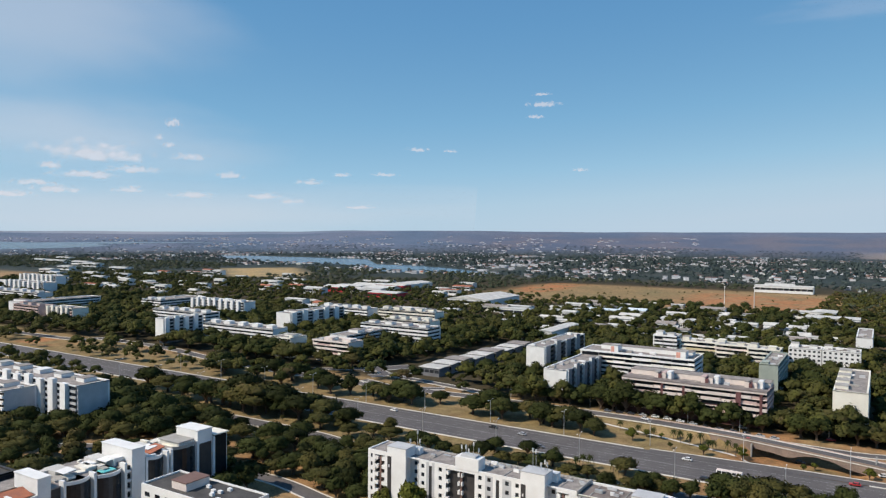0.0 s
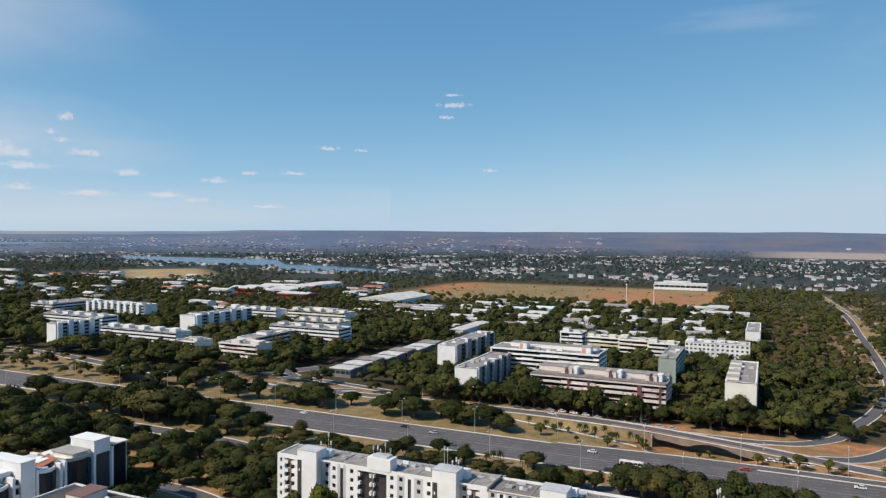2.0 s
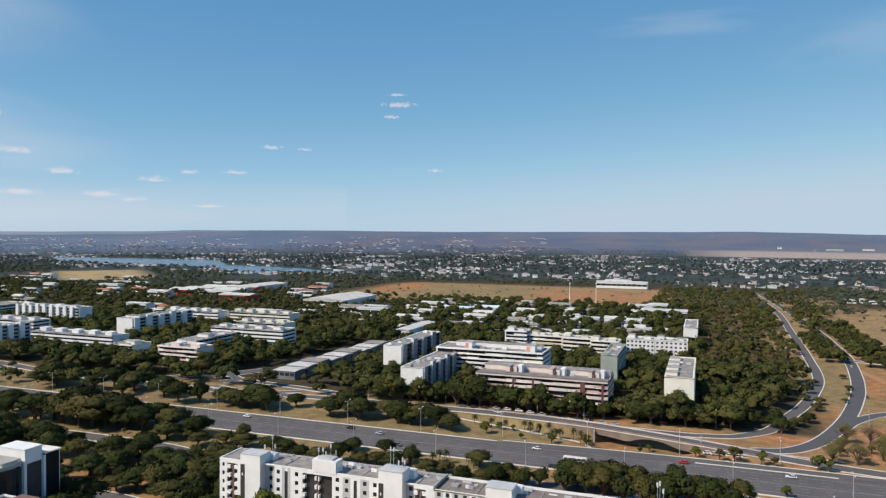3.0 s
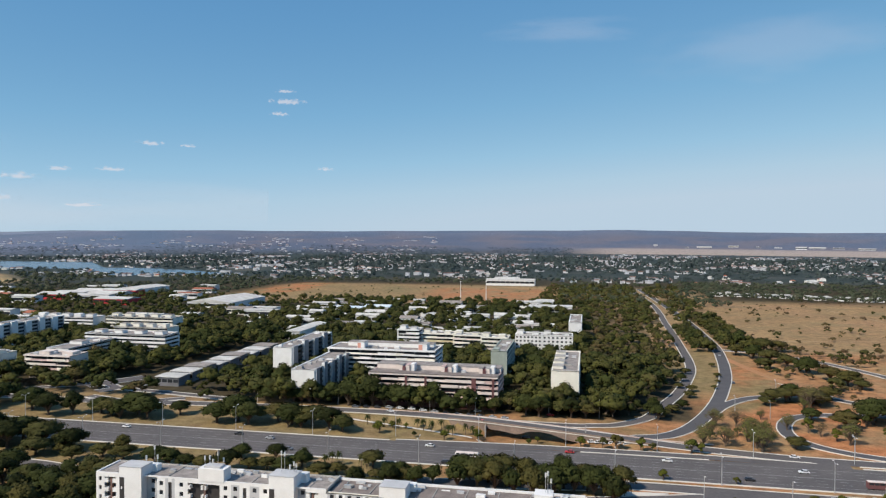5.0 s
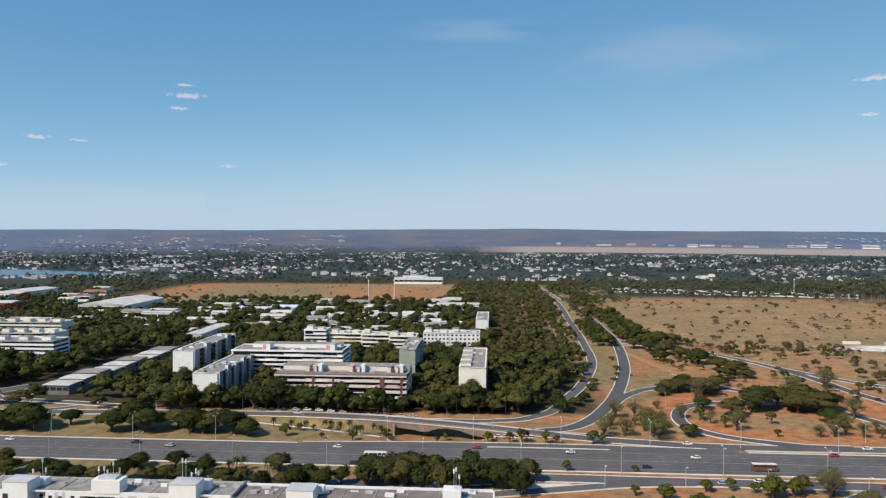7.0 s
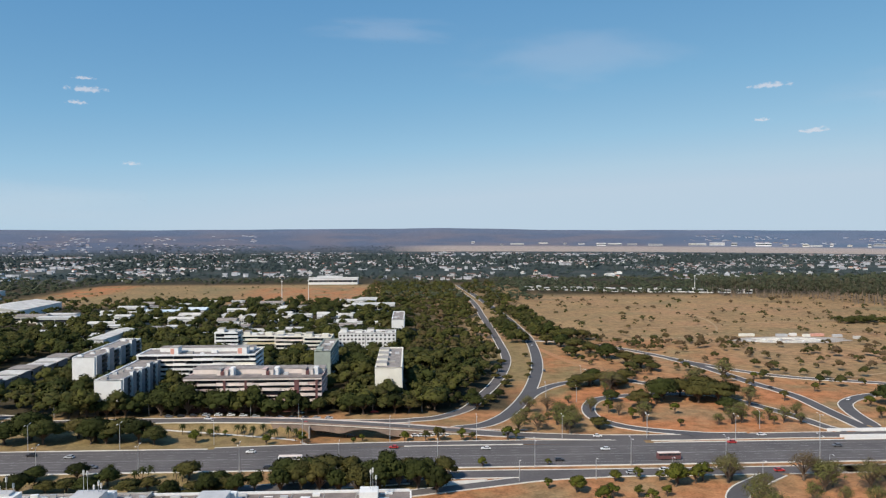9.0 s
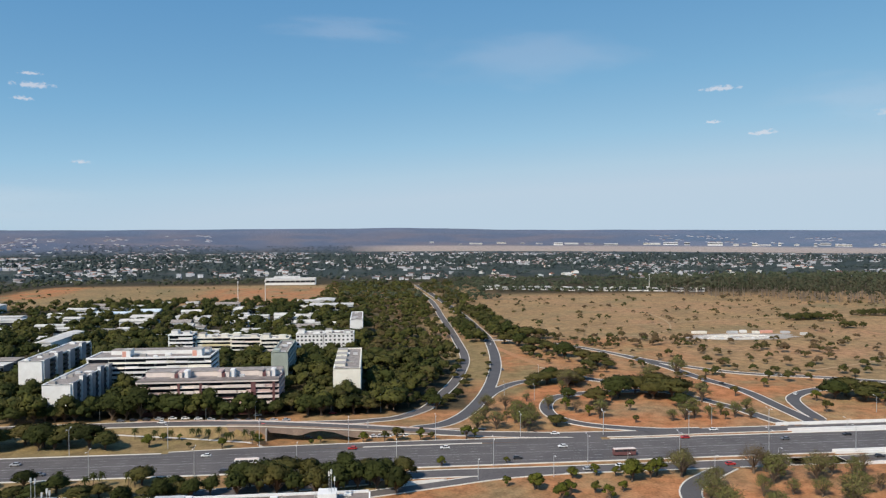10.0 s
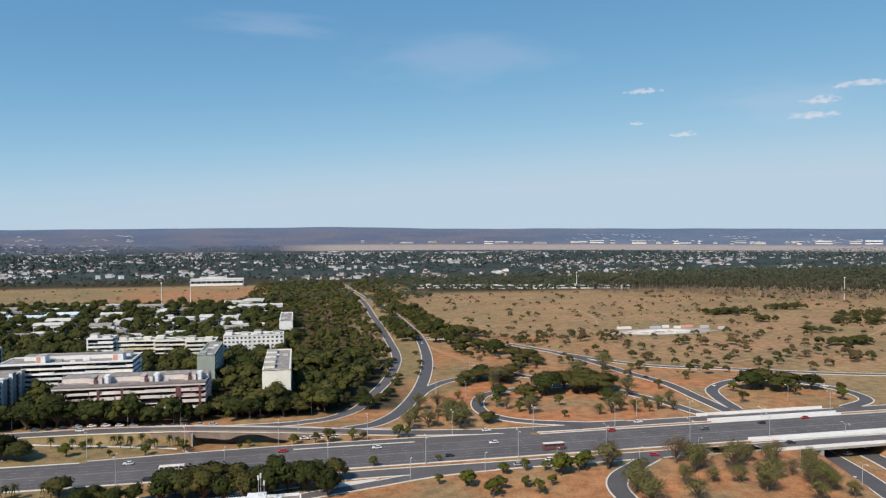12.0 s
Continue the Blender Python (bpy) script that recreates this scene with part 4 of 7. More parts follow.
def glass_block():
    """White shafts, fins and bowed black bays stepping along the street."""
    x0, x1, y0, y1 = -234.0, -213.0, 86.0, 189.0
    FOOTPRINTS.append((x0, x1, y0, y1))
    b = thing("apartment_block", "white block with bowed black glass bays, stair towers and roof terraces", "building", pose(x0, 0, 0), "apartment blocks")
    w = x1 - x0
    part("wall", Geo().box(0.4, w - 1.6, y0, y1 - 0.4, 0, 20.4).mesh("wall", CHARCOAL), b, "charcoal side wall behind the bays")
    part("end_wall", slab("end_wall", 0.2, w - 1.8, y1 - 0.4, y1 - 0.1, 0, 20.2, WHITE), b)
    part("roof", slab("roof", 0.2, w - 1.4, y0, y1 - 0.3, 20.4, 20.8, ROOF), b)
    for ya, yb, top, xa in ((86, 97, 20.5, 0), (98.5, 108, 20.8, 0), (110, 118, 20.5, 0), (126, 134, 21.4, 0), (137, 145, 20.5, 0), (155, 161, 21.6, 0), (165, 175, 22.4, 0)):
        glass_bay(b, ya, yb, w - 1.4, top, 1.7, CONCRETE if top > 22 else WHITE)
        bay_roof(b, ya, yb, w - 1.4, top - 0.35, CONCRETE, 1.6)
        part("terrace", slab("terrace", 9, w - 1.5, ya + 0.3, yb - 0.3, 20.8, top - 0.6, CONCRETE), b, "", pose(0, 0, 0))
    # the tall towers and the black end bay
    for ya, yb, xa, top in ((117.0, 121.0, 8, 25.2), (148.5, 153.4, 4, 26.0), (175.4, 182, 9, 26.0)):
        part("stair_tower", slab("stair_tower", xa, w - 0.2, ya, yb, 0, top, WHITE), b, "white stair tower")
        part("stair_tower", slab("stair_tower", xa - 0.2, w, ya - 0.2, yb + 0.2, top, top + 0.3, WHITE), b, "white tower cap")
    part("wall", slab("wall", w - 0.25, w, 176.2, 181.6, 0, 21.2, CHARCOAL), b, "charcoal recess")
    part("roof_house", slab("roof_house", 14, w - 0.6, 183, 188.6, 20.8, 22.9, CREAM), b)
    part("roof_cap", slab("roof_cap", 13.5, w + 0.6, 182.6, 189.4, 22.9, 23.3, CREAM), b, "white overhanging roof slab")
    part("glass_panel", slab("glass_panel", w - 1.6, w, 183, 188.7, 0, 22.9, GLASS), b, "black glazed end bay")
    for y, out in ((97.2, 1.2), (108.6, 1.2), (124.8, 1.0), (134.6, 1.4), (145.4, 1.4), (153.6, 1.0), (161.6, 1.6), (163.6, 1.2), (175.0, 1.0), (182.1, 1.4), (188.6, 0.4)):
        part("fin", slab("fin", -1.5, out, 0, 0.9, 0, 22.4, WHITE), b, "white vertical fin", pose(w - 1.0, y, 0))
    for j in range(1, 7):
        for ya, yb in ((145.6, 148.4), (161.9, 163.4)):
            part("window", slab("window", w - 1.6, w - 1.2, ya, yb, 3.1 * j + 0.9, 3.1 * j + 2.3, GLASS), b)
            part("balcony", slab("balcony", w - 1.6, w - 0.5, ya, yb, 3.1 * j, 3.1 * j + 0.8, WHITE), b)
    part("tiled_roof", slab("tiled_roof", 0, 5.5, 0, 6.2, 0, 0.25, TILEROOF), b, "terracotta tiled terrace roof", pose(13, 157.0, 22.4, 10, 4, 0))
    part("tiled_roof", slab("tiled_roof", 0, 6, 0, 9, 0, 0.25, TILEROOF), b, "terracotta tiled terrace roof", pose(14.5, 107, 22.2, 0, 14, 0))
    part("pool", slab("pool", 0, 3.4, 0, 4.6, 0, 0.3, POOL), b, "turquoise roof pool", pose(16.4, 138.8, 20.8))
    rng = random.Random(12)
    for _ in range(26):
        sx, sy, y = rng.uniform(0.5, 2.2), rng.uniform(0.5, 1.8), rng.uniform(90, 172)
        part("roof_unit", slab("roof_unit", -round(sx, 1), round(sx, 1), -round(sy, 1), round(sy, 1), 0, rng.choice((0.6, 1.0, 1.8)), rng.choice((WHITE, CREAM, CONCRETE, METALROOF))), b, "", pose(rng.uniform(3, w - 6), y, 20.8))
    for i in range(34):
        sx, sy, y = rng.uniform(1.0, 3.4), rng.uniform(0.8, 2.6), rng.uniform(123, 174)
        part("terrace_wall", slab("terrace_wall", -round(sx, 1), round(sx, 1), -round(sy, 1), round(sy, 1), 0, rng.choice((0.5, 0.8, 1.2)), rng.choice((WHITE, CREAM, CONCRETE, ROOF, ROOF, CONCRETE_GREY))), b, "", pose(rng.uniform(5, w - 4), y, 20.8))
    part("roof_house", slab("roof_house", 0, 4.6, 0, 3.6, 0, 2.6, WHITE), b, "", pose(12, 144.6, 20.8))
    part("roof_slab", slab("roof_slab", 0, 11, 0, 7, 0, 0.3, CONCRETE), b, "grey slab over the upper terrace", pose(9.5, 167.2, 23.4))
    part("roof_house", slab("roof_house", 0.4, 10.2, 0.4, 6.4, 0, 2.6, CREAM), b, "", pose(9.5, 167.2, 20.8))
    for i in range(7):
        part("railing_post", slab("railing_post", 0, 0.15, 0, 0.5, 0, 2.4, WHITE), b, "", pose(20.3, 167.4 + i * 1.05, 21.0))
    for y in (128, 142, 158):
        part("roof_house", slab("roof_house", 0, 7, 0, 5, 0, 1.9, METALROOF), b, "", pose(4, y, 20.8))
        part("pergola", slab("pergola", 0, 5, 0, 4, 0, 0.2, WHITE), b, "", pose(11, y, 22.8, 6, 0, 0))
    return b


POOL = material("pool_water", (0.15, 0.6, 0.62), 0.15, None, 0.5)
glass_block()
block(-300, -246, 100, 128, 5, "charcoal block with dark window bands", CHARCOAL, ("bands", 4.0), ("bands", 4.0), roof=DARKROOF)
block(-1268, -1160, 668, 686, 6, "white long block far along the quarter", WHITE, ("fins", 8), ("blank",), dark=GREY)


def dark_roof_block():
    x0, x1, y0, y1, top = -201.5, -160.0, 143.6, 158.6, 18.0
    FOOTPRINTS.append((x0, x1, y0, y1))
    b = thing("office_block", "white block with black felt roof, light well and pale parapets", "building", pose(x0, y0, 0))
    w, d = x1 - x0, y1 - y0
    part("wall", Geo().box(0, w, 0, d, 0, top).mesh("wall", WHITE), b)
    part("roof", slab("roof", 0.4, w - 0.4, 0.4, d - 0.4, top, top + 0.15, DARKROOF), b)
    for xa, xb, ya, yb in ((0, w, 0, 0.4), (0, w, d - 0.4, d), (0, 0.4, 0.4, d - 0.4), (w - 0.4, w, 0.4, d - 0.4)):
        part("parapet", slab("parapet", xa, xb, ya, yb, top, top + 0.7, WHITE), b)
    part("roof_house", slab("roof_house", 0, 7.0, 0, 9.0, 0, 2.6, PALE_PINK), b, "mauve stair head", pose(10.6, d - 11.6, top))
    part("roof_slab", slab("roof_slab", -0.2, 7.2, -0.2, 9.2, 0, 0.25, BRICK_BROWN), b, "", pose(10.6, d - 11.6, top + 2.6))
    for i in range(6):
        rng = random.Random(40 + i)
        part("roof_unit", slab("roof_unit", 0, 1.4, 0, 1.0, 0, 0.9, WHITE), b, "", pose(rng.uniform(19, w - 4), rng.uniform(3, d - 3), top + 0.15))
    for j in range(5):
        for i in range(8):
            window(b, pose(0, 0, 0, 0, 0, 0), 3 + i * 5, 3 + 3 * j, 2.4, 1.4, -0.06)
        for i in range(5):
            window(b, pose(0, d, 0, 0, 0, -90), 1.8 + i * 2.8, 3 + 3 * j, 1.5, 1.4, -0.06)


dark_roof_block()


def hall(x0, x1, y0, y1, h, label, roof, wall=WHITE, name="hall", pitch=2.0, bays=6):
    """A low broad building with a shallow gabled roof, eaves and a row of windows."""
    FOOTPRINTS.append((x0, x1, y0, y1))
    w, d = x1 - x0, y1 - y0
    b = thing(name, label, "building", pose(x0, y0, 0))
    part("wall", Geo().box(0, w, 0, d, 0, h).mesh("wall", wall), b)
    g, o = Geo(), 0.6
    if w >= d:
        mid = d / 2
        for ya, za, yb, zb in ((-o, h, mid, h + pitch), (mid, h + pitch, d + o, h)):
            g.face((-o, ya, za), (w + o, ya, za), (w + o, yb, zb), (-o, yb, zb))
            g.face((-o, ya, za - 0.3), (-o, yb, zb - 0.3), (w + o, yb, zb - 0.3), (w + o, ya, za - 0.3))
        g.face((-o, -o, h - 0.3), (w + o, -o, h - 0.3), (w + o, -o, h), (-o, -o, h))
        for xe in (-o, w + o):
            g.face((xe, -o, h - 0.3), (xe, mid, h + pitch), (xe, d + o, h - 0.3))
    else:
        mid = w / 2
        for xa, za, xb, zb in ((-o, h, mid, h + pitch), (mid, h + pitch, w + o, h)):
            g.face((xa, -o, za), (xb, -o, zb), (xb, d + o, zb), (xa, d + o, za))
        for ye in (-o, d + o):
            g.face((-o, ye, h - 0.3), (mid, ye, h + pitch), (w + o, ye, h - 0.3))
        for xe in (-o, w + o):
            g.face((xe, -o, h - 0.3), (xe, d + o, h - 0.3), (xe, d + o, h), (xe, -o, h))
    part("roof", g.mesh("roof", roof), b)
    for i in range(bays):
        p = w / bays
        part("window", slab("window", 0.3, p - 0.3, 0, 0.06, 0, h * 0.35, GLASS), b, "", pose(i * p, -0.05, h * 0.4))
    return b


# the row of shops
for i in range(9):
    hall(-274 + i * 0.8, -258 + i * 0.8, 415 + i * 15.4, 429 + i * 15.4, 6.0 + (i % 3) * 0.7, "flat white shop building in a row", (METALROOF, METALROOF, ROOF)[i % 3], SLATE, "shop", 0.35, 4)
for mx, my, mw, md, mh, fascia in ((-790, 905, 44, 26, 8, REDPAINT), (-744, 908, 40, 24, 7, WHITE), (-702, 905, 30, 30, 9, WHITE), (-788, 936, 52, 28, 9, WHITE), (-732, 938, 58, 26, 8, CREAM), (-780, 970, 46, 26, 8, WHITE), (-730, 970, 56, 24, 10, REDPAINT)):
    hall(mx, mx + mw, my, my + md, mh, "white market hall with a pale metal roof", METALROOF, fascia, "market_hall", 0.8 + mh % 3, 2)
hall(-735, -690, 1010, 1085, 9, "white warehouse with a pale roof", METALROOF, WHITE, "market_hall", 2, 6)
hall(-662, -610, 860, 890, 8, "white hall with red fascia", METALROOF, REDPAINT, "market_hall", 2, 6)
hall(-508, -446, 838, 935, 9, "broad white-roofed sports hall", METALROOF, WHITE, "sports_hall", 4, 6)
hall(-315, -272, 835, 850, 7, "school hall with a pale blue roof", BLUEROOF, WHITE, "school_hall", 1.5, 8)
hall(-270, -238, 838, 866, 8, "school hall with a pale blue roof", BLUEROOF, WHITE, "school_hall", 2, 6)
hall(-262, -249, 590, 655, 12, "long white building with roof fins", METALROOF, WHITE, "long_building", 1, 4)
hall(-72, -20, 878, 905, 9, "white modern school building", METALROOF, WHITE, "school_building", 0.6, 10)
hall(-70, -45, 925, 962, 10, "white modern school building", METALROOF, WHITE, "school_building", 0.6, 6)
hall(-188, -98, 1326, 1350, 11, "long white hall beyond the red field", METALROOF, WHITE, "hall", 2, 10)
hall(-176, -130, 1354, 1380, 12, "long white hall beyond the red field", METALROOF, WHITE, "hall", 2, 10)
for lx, ly, wd in ((-2175, 1210, 60), (-2060, 1195, 90), (-1930, 1190, 70), (-2250, 1330, 70), (-1800, 1140, 60), (-1700, 1010, 50), (-1620, 920, 44), (-1560, 1060, 60), (-1420, 900, 40), (-1380, 800, 36), (-1490, 860, 44)):
    hall(lx - wd / 2, lx + wd / 2, ly - 12, ly + 12, 9, "long white hall among trees near the lake", METALROOF, WHITE, "hall", 1.5, 2)
LOW = [(-312, 842, 1), (-227, 708, 0), (-200, 706, 0), (-207, 662, 0), (-183, 668, 0), (-240, 800, 2), (-206, 800, 3), (-176, 785, 3), (-150, 690, 2), (-137, 760, 1), (-149, 826, 2), (-121, 790, 2), (-116, 688, 1), (-93, 805, 0), (-66, 739, 0), (-42, 730, 0), (-38, 675, 1), (-144, 858, 2)]
LOW_WEST = [(-352, 732, 0), (-313, 744, 0), (-412, 800, 1), (-442, 740, 0), (-505, 736, 1), (-388, 815, 0), (-345, 848, 1), (-347, 676, 0), (-300, 668, 0), (-716, 600, 0), (-798, 900, 1), (-895, 900, 2), (-955, 800, 0), (-870, 727, 1), (-925, 755, 0), (-1005, 840, 2), (-1073, 714, 0), (-1074, 790, 1)]
for i, (lx, ly, kind) in enumerate(LOW + LOW_WEST):
    rng = random.Random(i)
    wd, dp = rng.uniform(18, 34), rng.uniform(9, 16)
    if kind == 3:
        wd, dp = 10, 42
    hall(lx - wd / 2, lx + wd / 2, ly - dp / 2, ly + dp / 2, rng.uniform(4, 8), "low pale building among the trees", (METALROOF, ROOF, METALROOF, METALROOF)[kind] if i % 3 else METALROOF, WHITE if i % 4 else CREAM, "low_building", rng.uniform(0.4, 2.4), 5)
rng = np.random.default_rng(77)
count = 0
while count < 46:
    lx, ly = rng.uniform(-1400, -360), rng.uniform(640, 1180)
    if not -64 < math.degrees(math.atan2(lx, ly)) < -15 or (lx > -580 and ly > 960) or meadow(lx, ly) > 0.02 or any(a - 16 < lx < b + 16 and c - 10 < ly < d + 10 for a, b, c, d in FOOTPRINTS):
        continue
    wd, dp = rng.uniform(14, 44), rng.uniform(9, 18)
    hall(lx - wd / 2, lx + wd / 2, ly - dp / 2, ly + dp / 2, rng.uniform(5, 11), "low pale building among the trees", METALROOF if rng.random() < 0.8 else TILEROOF, WHITE, "low_building", rng.uniform(0.3, 2.0), 2)
    count += 1
count = 0
while count < 34:
    lx, ly = rng.uniform(-340, -32), rng.uniform(600, 960)
    if any(a - 8 < lx < b + 8 and c - 8 < ly < d + 8 for a, b, c, d in FOOTPRINTS):
        continue
    wd, dp = rng.uniform(12, 30), rng.uniform(8, 14)
    hall(lx - wd / 2, lx + wd / 2, ly - dp / 2, ly + dp / 2, rng.uniform(5, 10), "low pale building among the trees", METALROOF if rng.random() < 0.75 else ROOF, WHITE, "low_building", rng.uniform(0.3, 2.4), 3)
    count += 1
for i in range(-5, 22):
    lx = 255 + i * 13 + rng.uniform(-3, 3)
    ly = 1175 - (lx - 255) * 0.28 + rng.uniform(-8, 8)
    wd = rng.uniform(8, 13)
    hall(lx - wd / 2, lx + wd / 2, ly - 5, ly + 5, rng.uniform(4, 6), "small white building along the edge of the plain", METALROOF, WHITE, "low_building", rng.uniform(0.4, 1.5), 2)


def depot():
    """A paved yard with pale sheds and stacked panels on the dry plain."""
    d = thing("works_yard", "pale gravel works yard with low sheds on the plain", "yard", pose(345, 632, 0))
    FOOTPRINTS.append((292, 410, 608, 662))
    g = Geo()
    rim = [(50 * math.cos(w * 0.314) * (1.15 if w % 3 else 0.95), 20 * math.sin(w * 0.314), 0.15) for w in range(20)]
    g.face(*rim)
    part("yard_paving", g.mesh("yard_paving", GRAVEL), d)
    for rx, ry, cx in ((34, 13, -8), (24, 8, -10), (13, 5, 12), (9, 4, -22)):
        k = Geo()
        for i in range(28):
            w0, w1 = i * math.tau / 28, (i + 1) * math.tau / 28
            p0, p1 = Vector((cx + rx * math.cos(w0), -3 + ry * math.sin(w0), 0.15)), Vector((cx + rx * math.cos(w1), -3 + ry * math.sin(w1), 0.15))
            k.tube(p0, p1, 0.6, 0.6, 5, False)
        part("kerb_ring", k.mesh("kerb_ring", KERB), d, "pale concrete kerb ring")
    for i in range(10):
        part("panel_stack", slab("panel_stack", -2.5, 2.5, -0.8, 0.8, 0.15, 0.9, CONCRETE_GREY if i % 3 else WHITE), d, "", pose(-40 + (i % 5) * 15, -10 + 11 * (i // 5), 0, 0, 0, 17 * (i % 4)))
    for x, y, w, mat in ((-30, 25, 7, CREAM), (2, 22, 5, CONCRETE_GREY), (15, 26, 3, WHITE), (24, 19, 3, CREAM), (36, 22, 6, SALMON), (52, 16, 4, CONCRETE_GREY), (64, 4, 3.5, METALROOF)):
        part("shed", slab("shed", -w, w, -1.8, 1.8, 0, 2.2, mat), d, "low shed", pose(x, y, 0))


GRAVEL = material("pale_gravel", (0.4, 0.36, 0.32), 0.95, (0.28, 0.25, 0.22), 0.1, 0.5, 0.2)
depot()
# ---- trees ----
ICO_V = [Vector(v).normalized() for v in [(0, 0, 1), (0.894, 0, 0.447), (0.276, 0.851, 0.447), (-0.724, 0.526, 0.447), (-0.724, -0.526, 0.447), (0.276, -0.851, 0.447), (0.724, 0.526, -0.447), (-0.276, 0.851, -0.447), (-0.894, 0, -0.447), (-0.276, -0.851, -0.447), (0.724, -0.526, -0.447), (0, 0, -1)]]
ICO_F = [(0, 1, 2), (0, 2, 3), (0, 3, 4), (0, 4, 5), (0, 5, 1), (1, 6, 2), (2, 7, 3), (3, 8, 4), (4, 9, 5), (5, 10, 1), (2, 6, 7), (3, 7, 8), (4, 8, 9), (5, 9, 10), (1, 10, 6), (6, 11, 7), (7, 11, 8), (8, 11, 9), (9, 11, 10), (10, 11, 6)]


def ball(level):
    v, f = list(ICO_V), list(ICO_F)
    for _ in range(level):
        mids, out = {}, []

        def mid(a, b):
            k = (min(a, b), max(a, b))
            if k not in mids:
                mids[k] = len(v)
                v.append(((v[a] + v[b]) / 2).normalized())
            return mids[k]
        for a, b, c in f:
            d, e, h = mid(a, b), mid(b, c), mid(c, a)
            out += [(a, d, h), (b, e, d), (c, h, e), (d, e, h)]
        f = out
    return np.array([tuple(p) for p in v]), np.array(f)


BALL = [ball(0), ball(1)]


def clumps(rng, lobes, sprays, size, level, rough=0.25, fill=0.8, inner=0.76):
    """Vertices, triangles and normals of a crown: knobbly cores with many small leaf sprays standing off them."""
    V, F, N, k = [], [], [], 0
    bv, bf = BALL[level]
    mid = np.mean([c for c, r in lobes], axis=0) - np.array([0, 0, 1.0])
    for c, r in lobes:
        s = 1 + rng.uniform(-rough, rough, len(bv))[:, None]
        V.append(c + bv * s * r * fill)
        N.append(bv * 0.8 + (c - mid) / (np.linalg.norm(c - mid) + 1e-6) * 0.45)
        F.append(bf + k)
        k += len(bv)
    vol = np.array([np.prod(r) ** (2 / 3) for c, r in lobes])
    pick = rng.choice(len(lobes), sprays, p=vol / vol.sum())
    C = np.array([c for c, r in lobes])[pick]
    R = np.array([r for c, r in lobes])[pick]
    n = rng.normal(size=(sprays, 3))
    n[:, 2] = n[:, 2] * 0.8 + 0.35
    n /= np.linalg.norm(n, axis=1)[:, None]
    P = C + n * R * rng.uniform(inner, 1.17, (sprays, 1))
    a = np.cross(n + rng.normal(scale=0.32, size=n.shape), rng.normal(size=n.shape))
    a /= np.linalg.norm(a, axis=1)[:, None] + 1e-9
    b = np.cross(n + rng.normal(scale=0.3, size=n.shape), a)
    b /= np.linalg.norm(b, axis=1)[:, None] + 1e-9
    s = size * rng.uniform(0.5, 1.25, (sprays, 1))
    tri = np.stack([P - a * s - b * s * 0.5, P + a * s - b * s * 0.35, P + b * s * rng.uniform(0.6, 1.1, (sprays, 1))], 1)
    V.append(tri.reshape(-1, 3))
    out = C - mid
    out /= np.linalg.norm(out, axis=1)[:, None] + 1e-9
    N.append(np.repeat(n * 0.8 + out * 0.45 + rng.normal(scale=0.28, size=n.shape), 3, axis=0))
    F.append(np.arange(3 * sprays).reshape(-1, 3) + k)
    N = np.concatenate(N)
    return np.concatenate(V), np.concatenate(F), N / (np.linalg.norm(N, axis=1)[:, None] + 1e-9)


def crown_lobes(rng, r, h, flat, n, low=0.35):
    """Balls of leaf spread evenly over a dome, small at the rim."""
    out, turn = [], rng.uniform(0, 6.28)
    for i in range(n):
        w = turn + i * 2.39996 + rng.uniform(-0.35, 0.35)
        q = r * 0.76 * math.sqrt((i + 0.4) / n) * rng.uniform(0.85, 1.12)
        z = h * (low + (1 - low) * (0.76 - 0.72 * (q / r) ** 2) + rng.uniform(-0.09, 0.07))
        s = r * rng.uniform(0.25, 0.46) * (1.15 - 0.35 * q / r)
        out.append((np.array([q * math.cos(w), q * math.sin(w), z]), np.array([s * rng.uniform(0.85, 1.2), s, s * flat])))
    return out


def tree_proto(seed, r, h, flat, leaf, n=11, sprays=900, size=0.55, low=0.35, bare=False):
    """The meshes of one tree: a tapered trunk with limbs, and a crown."""
    rng = np.random.default_rng(seed)
    lobes = crown_lobes(rng, r, h, flat, n, low)
    g = Geo()
    t = 0.06 * r + 0.12
    fork = Vector((rng.uniform(-0.3, 0.3), rng.uniform(-0.3, 0.3), h * low * 0.75))
    g.tube((0, 0, -0.3), fork, t * 1.25, t * 0.8, 7)
    for c, s in lobes:
        tip = Vector(c) + Vector((0, 0, -0.2 * s[2]))
        bend = fork.lerp(tip, 0.5) + Vector((0, 0, 0.12 * (tip - fork).length))
        g.tube(fork, bend, t * 0.55, t * 0.36, 5, False)
        g.tube(bend, tip, t * 0.36, t * 0.12, 5, False)
        if bare:
            for _ in range(7):
                e = Vector(c) + Vector(rng.normal(size=3) * s)
                g.tube(bend.lerp(tip, rng.uniform(0.2, 1)), e, t * 0.16, t * 0.04, 4, False)
    v, f, nrm = clumps(rng, lobes, sprays, size, 0) if not bare else clumps(rng, [(c, s * 0.01) for c, s in lobes[:1]] + lobes, sprays, size, 0, fill=0.02, inner=0.35)
    return g.mesh("trunk", BARK), mesh_np("crown", v, f, leaf, normals=nrm)


